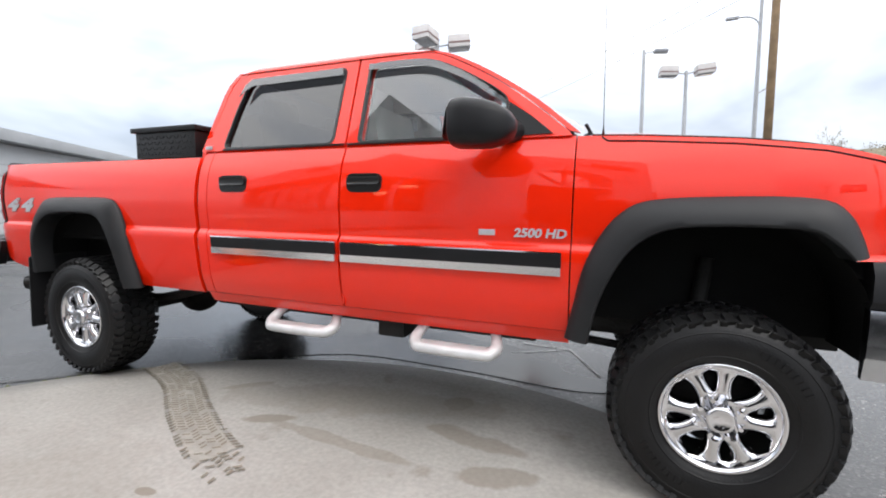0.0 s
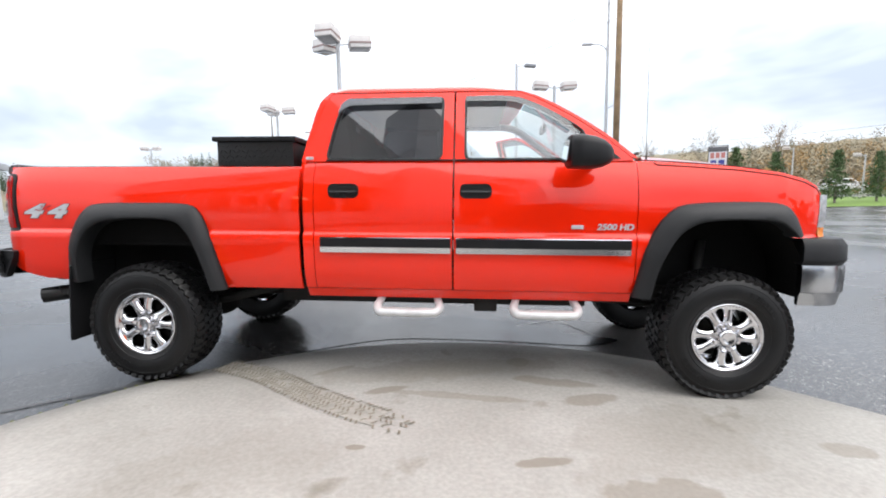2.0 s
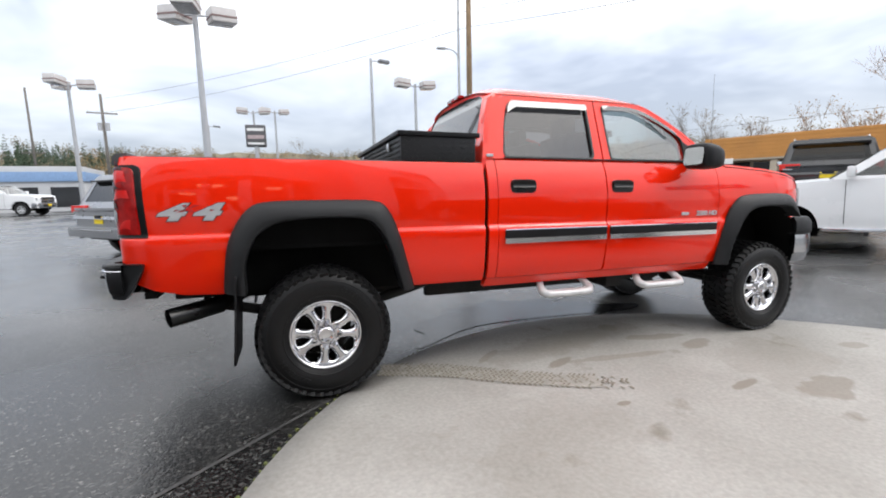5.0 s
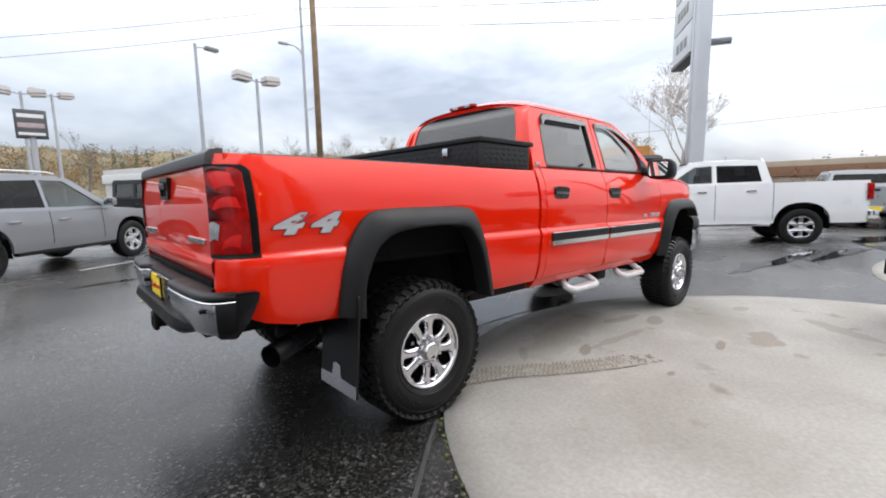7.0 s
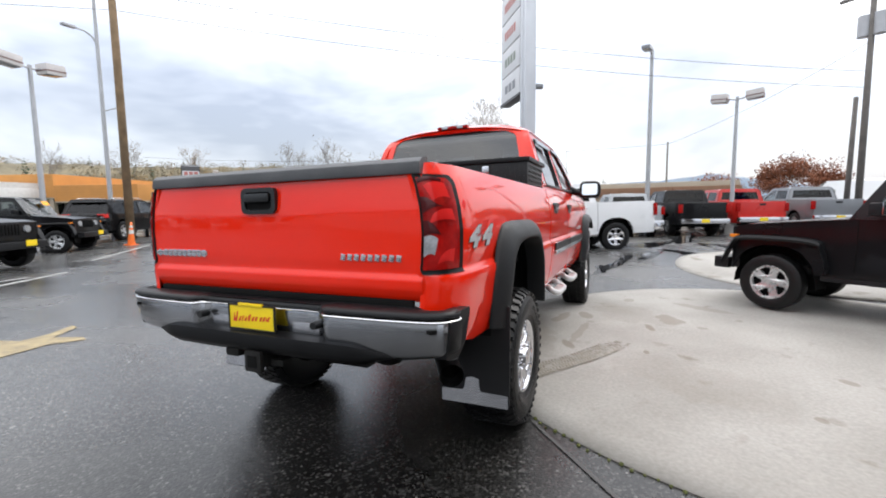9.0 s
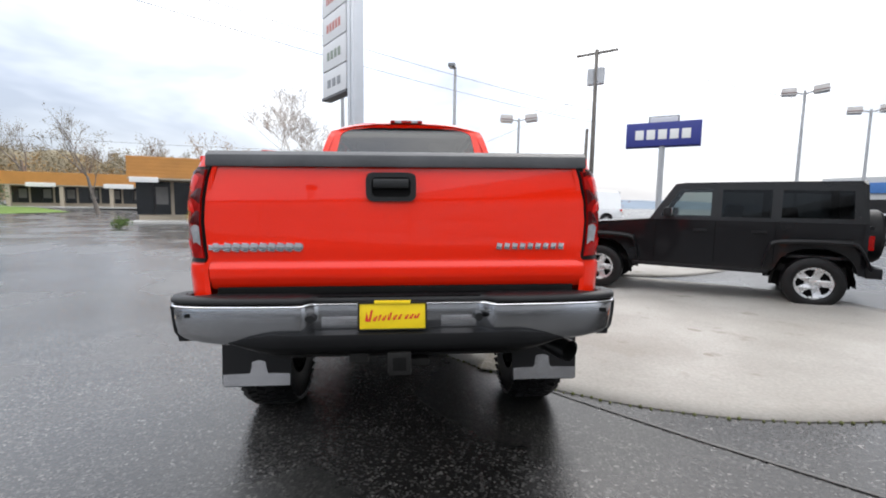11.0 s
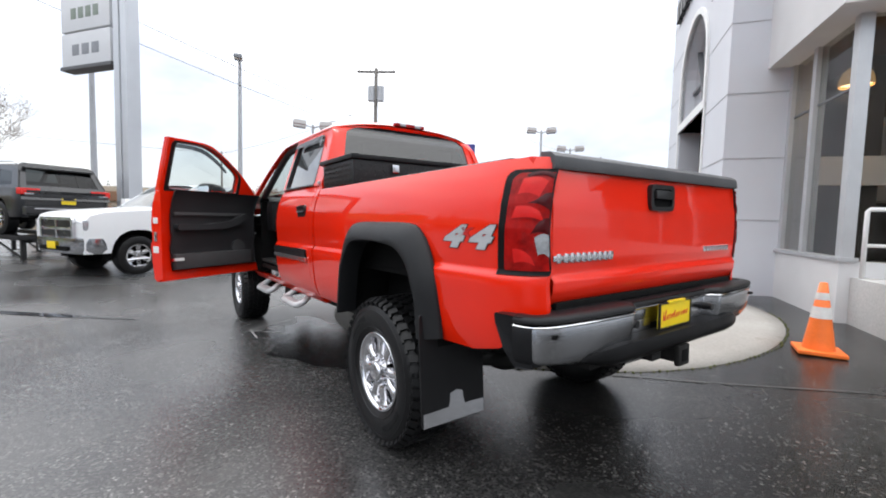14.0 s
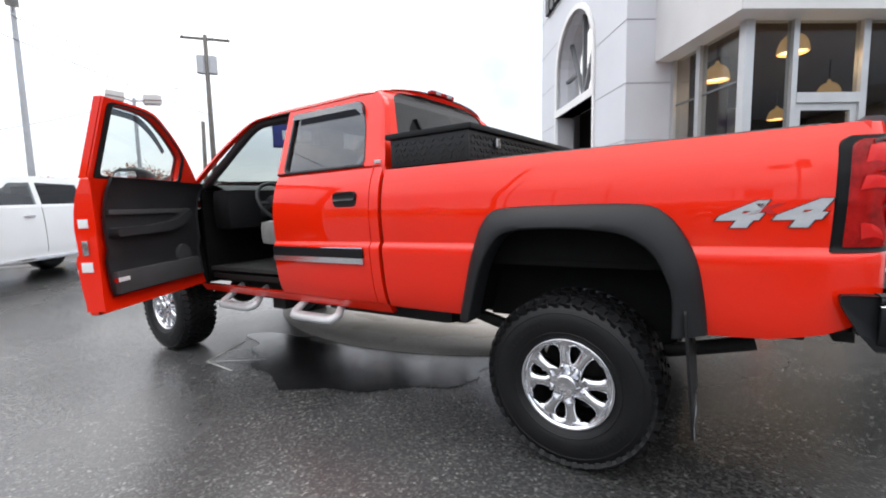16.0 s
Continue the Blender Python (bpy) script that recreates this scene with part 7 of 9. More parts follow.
    cabx0, cabx1 = sp["cab"][0][0] + 0.1, sp["cab"][-1][0]
    P("cabin_floor", boxm(((cabx0 + cabx1) / 2, 0, fl + 0.22), (cabx1 - cabx0, 2 * H - 0.2, 0.04)), CAR_IN)
    P("dashboard", boxm((cabx1 - 0.18, 0, sp["belt"] - 0.12), (0.34, 2 * H - 0.25, 0.22), None, 0.06), CAR_IN)
    for yy in (-0.38, 0.38):
        P("seat", boxm((cabx1 - 1.15, yy, sp["belt"] - 0.12), (0.22, 0.5, 0.75), Matrix.Rotation(-0.2, 4, "Y"), 0.08), CAR_IN)
    P("rear_seat", boxm((cabx0 + (0.25 if pickup else 0.75), 0, sp["belt"] - 0.12), (0.2, 1.3, 0.66), None, 0.08), CAR_IN)
    if pickup:
        P("bed_floor", boxm(((r - 1.22) / 2, 0, 0.86), (-1.22 - r - 0.05, 2 * H - 0.2, 0.04)), LINER)
        for s in (-1, 1):
            P("bed_wall", boxm(((r - 1.22) / 2, s * (H - 0.14), 1.08), (-1.22 - r - 0.05, 0.05, 0.46)), LINER)
    else:
        P("deck", boxm(((r + sp["cab"][0][0]) / 2 + 0.1, 0, sp["belt"] - 0.06), (0.35, 2 * H - 0.3, 0.05)), paint)
        if not jeep:
            P("spoiler", boxm((sp["cab"][1][0] + 0.06, 0, sp["roof"] - 0.10), (0.26, 2 * hw - 0.12, 0.035), Matrix.Rotation(-0.12, 4, "Y"), 0.012), DARK_PLASTIC)
            P("bumper_strip", boxm((r - 0.165, 0, fl + 0.20), (0.02, 2 * H - 0.45, 0.03), None, 0.006), CHROME)
            for s in (-1, 1):
                P("roof_rail", tube(bmesh.new(), smooth_path([(-1.7, s * (hw - 0.08), sp["roof"] - 0.02), (-1.55, s * (hw - 0.08), sp["roof"] + 0.05), (-0.1, s * (hw - 0.08), sp["roof"] + 0.05), (0.1, s * (hw - 0.08), sp["roof"] - 0.02)], 3), 0.016, 6), CHROME)
    return C


def park(x, y, heading, z=None):
    return pose(x, y, ground_z(x, y) if z is None else z, 0, 0, heading)


car("pickup_truck", PICKUP, pose(10.1, 0.84, 0.02, 0, 1.4, 119) @ Matrix.Scale(0.958, 4), WHITE, "white crew-cab pickup with chrome wheels on the wet lot", "pickup truck", CHROME, 6)
car("pickup_truck", PICKUP, park(19.4, -0.95, 17) @ Matrix.Scale(0.93, 4), SILVER, "silver crew-cab pickup parked in the back row", "pickup truck")
car("pickup_truck", PICKUP, park(19.85, -3.15, 17) @ Matrix.Scale(0.97, 4), BLACK, "black crew-cab pickup parked in the back row", "pickup truck")
car("pickup_truck", PICKUP, park(21.0, -5.35, 15) @ Matrix.Scale(0.97, 4), CRIMSON, "crimson crew-cab pickup parked in the back row", "pickup truck")
car("pickup_truck", PICKUP, park(22.85, -8.4, 12), GREY, "dark grey crew-cab pickup parked in the back row", "pickup truck")
car("off_roader", JEEP, park(3.91, -4.69, 54.9) @ Matrix.Scale(0.93, 4), BLACK, "black hard-top off-roader on the concrete pad by the showroom", "off-roader", ALLOY, 5, False, DARK_PLASTIC)
car("off_roader", dict(JEEP, clear=True), park(1.72, 13.45, -62), BLACK, "black hard-top off-roader with a yellow dealer plate", "off-roader", ALLOY, 5, True, DARK_PLASTIC)
car("off_roader", dict(JEEP, clear=True, tag=True), park(5.2, 17.4, -54), BLACK, "black hard-top off-roader parked behind another", "off-roader", ALLOY, 5, True, DARK_PLASTIC)
car("sport_utility_car", SUV, park(-1.91, 8.1, 44), PEWTER, "silver-grey sport utility car parked on the wet lot", "car", ALLOY, 5)
car("sport_utility_car", SUV, park(9.63, 19.25, 25), BLACK, "black sport utility car parked by the road", "car", ALLOY, 5)
car("sport_utility_car", SUV, pose(13.95, 4.45, 0.63, 0, 0, 31), CHARCOAL, "black sport utility car raised on a steel display rack", "car", CHROME, 5)
car("sport_utility_car", SUV, park(12.3, -19.6, 60), BLACK, "black car parked beyond the showroom portal", "car", ALLOY, 5)
car("sport_utility_car", SUV, park(-22.17, 35.35, 20), WHITE, "white car far across the lot", "car", ALLOY, 5)
car("pickup_truck", PICKUP, park(-17.91, 32.84, -10), WHITE, "white pickup far across the lot", "pickup truck")
car("sport_utility_car", SUV, park(-26.96, 32.36, 70), GREY, "grey car far across the lot", "car", ALLOY, 5)
car("sport_utility_car", SUV, park(42.8, 48.4, 10), WHITE, "white car parked beyond the lawn", "car", ALLOY, 5)
car("sport_utility_car", SUV, park(47.6, 47.6, 10), BLACK, "black car parked beyond the lawn", "car", ALLOY, 5)

car("delivery_van", VAN, park(28.9, -12.4, 80), WHITE, "tall white delivery van behind the back row", "van", ALLOY, 5, False)

# ---- marks on the ground ----
def ribbon(pts, w, lift):
    bm = bmesh.new()
    prev = None
    P = [Vector(p) for p in pts]
    for i, p in enumerate(P):
        d = (P[min(i + 1, len(P) - 1)] - P[max(i - 1, 0)]).normalized()
        n = Vector((-d.y, d.x)) * w / 2
        a, b = p - n, p + n
        cur = [bm.verts.new((q.x, q.y, ground_z(q.x, q.y) + lift)) for q in (a, b)]
        if prev:
            bm.faces.new((prev[0], cur[0], cur[1], prev[1]))
        prev = cur
    bmesh.ops.recalc_face_normals(bm, faces=bm.faces)
    for f in bm.faces:
        if f.normal.z < 0:
            f.normal_flip()
    return bm


def stripe(name, pts, w, material, label, lift=0.006, cat="marking"):
    fine = []
    for a, b in zip(pts, pts[1:]):
        n = max(1, int((Vector(b) - Vector(a)).length / 0.4))
        fine += [tuple(Vector(a).lerp(Vector(b), k / n)) for k in range(n)]
    fine.append(pts[-1])
    return tagged(part(name, ribbon(fine, w, lift), material), label, cat, kind="structure")


PALE_SEAM = mat("pale_worn_seam", (0.048, 0.047, 0.046), 0.5, 0, 0.3, 9, 80)
mark("puddle", blob(9.0, -2.9, 1.5, 0.28, 0.5, 41, 40), WATER, "thin standing water on the asphalt", "puddle", 0.006)
mark("puddle", blob(11.8, -3.6, 1.9, 0.22, 0.1, 42, 40), WATER, "thin standing water on the asphalt", "puddle", 0.006)
mark("puddle", blob(-0.6, 5.6, 0.7, 0.07, 0.3, 44, 40), WATER, "thin standing water on the asphalt", "puddle", 0.006)
# wet patch whose dark colour also paints the truck's shade and reflected underside
mark("damp_shade_patch", smooth_path([(2.05, 1.05), (1.78, 0.86), (1.5, 0.80), (1.25, 0.55), (1.0, 0.45), (0.90, 0.22), (0.95, 0.05), (0.80, -0.3), (1.5, 0.12), (2.4, 0.16), (3.3, 0.1), (3.6, 0.3), (3.2, 0.42), (3.1, 0.58), (2.85, 0.66), (2.7, 0.85), (2.4, 0.88), (2.05, 1.05)], 4)[:-1], DAMP_SHADE, "damp asphalt under the truck, with the underbody's shade in its colour", "stain", 0.005)
for cx, cy, a, b, turn, seed in ((7.6, -1.2, 1.1, 0.16, 2.9, 51), (8.9, -1.9, 0.9, 0.14, 2.8, 52), (6.9, -0.95, 0.5, 0.12, 0.2, 53), (12.6, -2.2, 1.6, 0.30, 2.9, 54), (15.5, -3.2, 2.2, 0.35, 2.95, 55), (5.2, 2.9, 0.9, 0.07, 0.9, 56), (3.6, 3.3, 0.35, 0.05, 0.6, 57)):
    mark("puddle", blob(cx, cy, a, b, turn, seed, 40), WATER, "thin standing water on the asphalt", "puddle", 0.006)
stripe("tar_seam", [(0.02, -1.0), (-0.13, -1.12), (-0.72, -1.63), (-1.36, -2.22), (-3.0, -3.7), (-6, -6.4)], 0.024, PALE_SEAM, "pale worn seam in the asphalt")
stripe("chalk_line", [(2.72, 0.68), (3.16, 0.96), (3.42, 0.42)], 0.02, ROAD_WHITE, "thin pale scuff lines on the asphalt")
stripe("chalk_line", [(2.75, 0.98), (3.16, 0.96)], 0.018, ROAD_WHITE, "thin pale scuff lines on the asphalt")
mark("arrow_marking", [(-0.79, 3.78), (-0.42, 4.69), (-0.28, 4.31), (-0.05, 4.34), (0.31, 4.54), (0.29, 4.4), (-0.06, 4.16), (0.08, 3.88), (0.04, 3.75), (-0.22, 3.9), (-0.51, 3.84)], ROAD_YELLOW, "worn yellow forked arrow on the asphalt", "marking", 0.006)
stripe("parking_line", [(-1.2, 7.2), (0.6, 8.6), (3.0, 10.2)], 0.09, ROAD_WHITE, "worn white parking line")
stripe("parking_line", [(0.2, 9.3), (2.2, 10.0)], 0.09, ROAD_WHITE, "worn white parking line")
stripe("parking_line", [(4.6, 12.4), (7.6, 14.6)], 0.09, ROAD_WHITE, "worn white parking line")


def tyre_print():
    """Dried mud print of a knobbly tyre: rows of slanted lugs along a bend."""
    path = smooth_path([(0.40, -0.67), (0.81, -0.83), (1.21, -1.095), (1.62, -1.32), (1.94, -1.44)], 14)
    bm = bmesh.new()
    rnd = random.Random(3)
    P = [Vector(p) for p in path]
    run, last = 0.0, -1.0
    for i in range(len(P) - 1):
        d = (P[i + 1] - P[i]).normalized()
        n = Vector((-d.y, d.x))
        L = (P[i + 1] - P[i]).length
        for q in range(4):
            at = run + L * q / 4
            if at - last < 0.030:
                continue
            last = at
            fade = max(0.0, at / 1.72 - 0.72) * 2.2
            for row in range(6):
                if rnd.random() < 0.12 + fade:
                    continue
                c = P[i] + d * (L * q / 4 + (0.015 if row % 2 else 0)) + n * (-0.102 + 0.041 * row + rnd.uniform(-0.003, 0.003))
                a = d * (0.009 if row % 2 else -0.009) + n * 0.018
                h = d * rnd.uniform(0.0065, 0.0095)
                bm.faces.new([bm.verts.new((p.x, p.y, ground_z(p.x, p.y) + 0.0205)) for p in (c - a - h, c + a - h * 0.8, c + a * 0.9 + h, c - a * 0.9 + h * 0.8)])
        run += L
    bmesh.ops.recalc_face_normals(bm, faces=bm.faces)
    for f in bm.faces:
        if f.normal.z < 0:
            f.normal_flip()
    film = part("mud_film", ribbon(path[:-9], 0.19, 0.0185), MUD_FILM)
    tagged(film, "thin tan film of dried mud on the concrete pad", "stain", kind="structure")
    tagged(part("tyre_print", bm, MUD, smooth=False), "dried muddy tyre print across the concrete pad", "tyre print", kind="stuff")


tyre_print()


def moss_edge():
    bm = bmesh.new()
    rnd = random.Random(8)
    for k in range(0, 170, 2):
        t = radians(118 + 100 * k / 170)
        r = DISC[2] + rnd.uniform(0.005, 0.035)
        x, y = DISC[0] + r * math.cos(t), DISC[1] + r * math.sin(t)
        bmesh.ops.create_icosphere(bm, subdivisions=1, radius=rnd.uniform(0.006, 0.014), matrix=Matrix.Translation((x, y, ground_z(x, y) + 0.004)))
    tagged(part("moss", bm, MOSS), "thin line of moss along the edge of the pad", "moss", kind="stuff")


moss_edge()

# ---- cones ----
ORANGE = mat("orange_cone_plastic", (0.80, 0.16, 0.02), 0.5, 0, 0.12, 9, 80)
BAND = mat("reflective_band", (0.62, 0.62, 0.60), 0.4, 0.1, 0.1, 20, 80)


def traffic_cone(x, y, h=0.71, lean=0):
    c = thing("traffic_cone", pose(x, y, ground_z(x, y) + 0.002, lean, 0, 25), "orange traffic cone with pale reflective bands on the asphalt", "traffic cone", "traffic cones")
    part("base", boxm((0, 0, 0.02), (0.36, 0.36, 0.035), None, 0.012), ORANGE, c)
    rad = lambda z: 0.130 - 0.100 * z / h
    part("cone_shell", spin(bmesh.new(), [(0.03, rad(0.03)), (h * 0.5, rad(h * 0.5)), (h, rad(h)), (h + 0.004, 0.0)], "z", seg=28), ORANGE, c)
    for z0, z1 in ((0.50 * h, 0.66 * h), (0.76 * h, 0.86 * h)):
        part("band", spin(bmesh.new(), [(z0, rad(z0) + 0.003), (z1, rad(z1) + 0.003)], "z", seg=28), BAND, c)


traffic_cone(-0.93, -3.16, 0.66)
traffic_cone(7.5, 15.4, 0.85, 4)

# ---- poles, lamps, wires ----
GALV = mat("galvanised_pole", (0.42, 0.43, 0.45), 0.5, 0.4, 0.1, 3, 60)
WOODP = mat("weathered_pole_wood", (0.21, 0.145, 0.085), 0.9, 0, 0.35, 3, 45, bump=0.3)
WIRE = mat("cable", (0.06, 0.06, 0.065), 0.7, 0, 0.1, 4, 40)
LAMP_WHITE = mat("lamp_box_white", (0.55, 0.53, 0.52), 0.5, 0, 0.1, 4, 60)
LAMP_RED = mat("lamp_box_stripe", (0.20, 0.13, 0.12), 0.5, 0, 0.1, 4, 60)


def lot_light(x, y, z, heads, label, turn=0.0, size=1.0):
    L = thing("street_lamp", pose(x, y, ground_z(x, y)), label, "street lamp", "lot lamps")
    part("pole", cylm((0, 0, 0), (0, 0, z), 0.10 * size, 0.06 * size, 12), GALV, L)
    part("base", cylm((0, 0, 0), (0, 0, 0.5), 0.22, 0.20, 16), STEP_CONC, L)
    for k in range(heads):
        a = turn + 2 * math.pi * k / heads
        d = Vector((math.cos(a), math.sin(a), 0))
        part("arm", cylm((0, 0, z - 0.12), tuple(d * 0.35 * size + Vector((0, 0, z - 0.05))), 0.03, seg=8), GALV, L)
        rot = Matrix.Rotation(a, 4, "Z") @ Matrix.Rotation(-0.08, 4, "Y")
        h = part("lamp_head", boxm(d * 0.66 * size + Vector((0, 0, z)), (0.64 * size, 0.52 * size, 0.36 * size), rot, 0.03), LAMP_WHITE, L)
        part("stripe", boxm(d * 0.66 * size + Vector((0, 0, z - 0.05)), (0.655 * size, 0.535 * size, 0.05 * size), rot, 0.004), LAMP_RED, h)
        part("lens", boxm(d * 0.66 * size + Vector((0, 0, z - 0.185 * size)), (0.55 * size, 0.42 * size, 0.02), rot, 0.004), LENS_CLEAR, h)


def cobra_light(x, y, z, turn, label, reach=0.5):
    L = thing("street_lamp", pose(x, y, ground_z(x, y), 0, 0, turn), label, "street lamp", "lot lamps")
    part("pole", cylm((0, 0, 0), (0, 0, z + 0.1), 0.11, 0.07, 12), GALV, L)
    part("arm", tube(bmesh.new(), smooth_path([(0, 0, z - 0.15), (reach * 0.3, 0, z - 0.02), (reach, 0, z)], 4), 0.03, 8), GALV, L)
    part("lamp_head", boxm((reach + 0.25, 0, z), (0.62, 0.34, 0.17), Matrix.Rotation(0.06, 4, "Y"), 0.06), GREY, L)


lot_light(-2.46, 11.89, 6.65, 3, "tall lot lamp with three pale box heads", 0.4, 1.15)
lot_light(5.92, 17.45, 6.3, 2, "lot lamp with two pale box heads", 0.15)
lot_light(-10.04, 23.46, 6.7, 3, "far lot lamp with three pale box heads", 0.2, 1.1)
lot_light(-0.69, 27.83, 6.48, 2, "far lot lamp with two pale box heads", 0.3, 0.9)
lot_light(-1.82, 25.01, 5.97, 2, "far lot lamp with two pale box heads", 0.0, 0.9)
lot_light(-27.2, 34.75, 5.98, 2, "far lot lamp with two pale box heads", 0.0, 0.9)
lot_light(18.6, -5.14, 5.5, 2, "lot lamp with two pale box heads", 1.25, 0.9)
lot_light(12.54, -14.2, 5.5, 2, "lot lamp with two pale box heads beyond the portal", 0.8, 0.7)
lot_light(15.1, -19.64, 5.62, 2, "lot lamp with two pale box heads beyond the portal", 0.8, 0.8)
lot_light(30.2, 37.8, 4.5, 1, "small pale lot lamp beyond the lawn", 2.4, 0.8)
lot_light(35.2, 36.6, 3.6, 1, "small pale lot lamp beyond the lawn", 2.4, 0.8)
lot_light(26.36, -35.95, 7.18, 1, "far lot lamp beyond the portal", 0.8, 0.8)
cobra_light(4.52, 21.18, 8.35, 10, "grey single-arm street lamp")
cobra_light(18.86, -2.01, 7.75, 165, "grey single-arm street lamp at the back row")
cobra_light(-7.19, 45.54, 7.66, 0, "far grey single-arm street lamp")
cobra_light(15.84, 2.89, 6.25, -74, "lot lamp behind the sign tower", 0.3)


GREY_WOOD = mat("weathered_grey_pole", (0.13, 0.12, 0.11), 0.85, 0, 0.25, 3, 50, bump=0.1)


def wood_pole(x, y, h, r, label, arms=(), lean=0.0, wood=None):
    wood = wood or GREY_WOOD
    P = thing("utility_pole", pose(x, y, ground_z(x, y), 0, lean, 0), label, "utility pole")
    part("pole", tube(bmesh.new(), [(0, 0, 0), (0.01, 0, h * 0.5), (0.0, 0.01, h)], [r, r * 0.9, r * 0.75], 12), wood, P)
    for z, w, a in arms:
        d = Vector((math.cos(a), math.sin(a), 0))
        part("crossarm", boxm((0, 0, z), (w, 0.10, 0.12), Matrix.Rotation(a, 4, "Z"), 0.01), wood, P)
        for k in (-0.45, -0.15, 0.15, 0.45):
            part("insulator", cylm(tuple(d * k * w + Vector((0, 0, z + 0.06))), tuple(d * k * w + Vector((0, 0, z + 0.2))), 0.035, 0.02, 8), LAMP_WHITE, P)
    return P


wood_pole(8.73, 17.43, 13.73, 0.155, "tall brown wooden utility pole", wood=WOODP)
U1 = wood_pole(23.3, -10.8, 10.5, 0.14, "grey utility pole with crossarm and transformers", ((10.3, 2.4, 0.9),))
for dx in (-0.28, 0.28):
    part("transformer", cylm((dx * 0.62, dx * 0.78, 8.5), (dx * 0.62, dx * 0.78, 9.4), 0.23, seg=14), GALV, U1)
U2 = wood_pole(-16.54, 47.94, 10.78, 0.15, "far utility pole with crossarm and transformers", ((9.0, 2.4, 0.3),))
for dx in (-0.3, 0.3):
    part("transformer", cylm((dx, 0, 7.4), (dx, 0, 8.1), 0.2, seg=14), GALV, U2)
wood_pole(-26.36, 57.52, 12.93, 0.13, "far bare utility pole", ((6.0, 2.2, 0.0),))
wood_pole(24.0, -10.6, 6.0, 0.12, "leaning grey wooden pole", lean=-2.5)
wood_pole(32.89, -3.52, 5.65, 0.07, "far wooden utility pole")
wood_pole(35.95, -52.73, 10.54, 0.14, "far utility pole beyond the portal", ((8.2, 2.2, 0.5),))
S1 = thing("street_lamp", pose(8.45, 18.1, ground_z(8.45, 18.1)), "slim grey street lamp with a curved arm", "street lamp")
part("pole", cylm((0, 0, 0), (0, 0, 12.0), 0.09, 0.05, 12), GALV, S1)
part("arm", tube(bmesh.new(), smooth_path([(0, 0, 7.2), (-0.06, 0, 7.85), (-0.35, 0, 8.12), (-0.75, 0, 8.16)], 4), 0.03, 8), GALV, S1)
part("lamp_head", boxm((-0.95, 0, 8.16), (0.45, 0.2, 0.1), None, 0.04), GALV, S1)
part("brace", cylm((0, 0, 5.2), (0.3, -0.6, 5.35), 0.02, seg=6), GALV, S1)


def wire(a, b, sag, r=0.011):
    pts = [Vector(a).lerp(Vector(b), k / 24) - Vector((0, 0, sag * 4 * (k / 24) * (1 - k / 24))) for k in range(25)]
    tagged(part("overhead_wire", tube(bmesh.new(), pts, r, 5, False), WIRE), "thin dark overhead wire between poles", "wire", "overhead wires")


for z0, z1, z2 in ((9.0, 6.1, 8.9), (8.3, 5.5, 7.8)):
    wire((8.73, 17.43, z0 * 1.1), (23.3, -10.8, z1 * 1.15), 0.5)
    wire((8.73, 17.43, z0 * 1.1), (-16.5, 47.9, z2 * 1.17), 0.5)
wire((23.3, -10.8, 10.3), (36, -52.7, 9.8), 0.6)
wire((23.3, -10.8, 8.3), (32.9, -3.5, 5.5), 0.3)
wire((32.9, -3.5, 5.5), (28.7, 47.9, 7.0), 0.8)

# ---- signs ----
SIGN_FACE = mat("pale_sign_face", (0.60, 0.61, 0.63), 0.4, 0, 0.04, 2, 60)
SIGN_EDGE = mat("sign_frame_grey", (0.10, 0.10, 0.105), 0.5, 0.3, 0.1, 4, 60)
TOWER = mat("silver_sign_tower", (0.55, 0.57, 0.60), 0.4, 0.4, 0.06, 1.2, 60)
INK_PINK = mat("faded_pink", (0.42, 0.34, 0.34), 0.5)
INK_RED, INK_OLIVE, INK_GREY = mat("faded_red", (0.45, 0.16, 0.14), 0.5), mat("olive_grey", (0.20, 0.24, 0.20), 0.5), mat("mid_grey", (0.22, 0.23, 0.25), 0.5)
BLUE = mat("sign_blue", (0.025, 0.035, 0.22), 0.4, 0, 0.06, 2, 60)


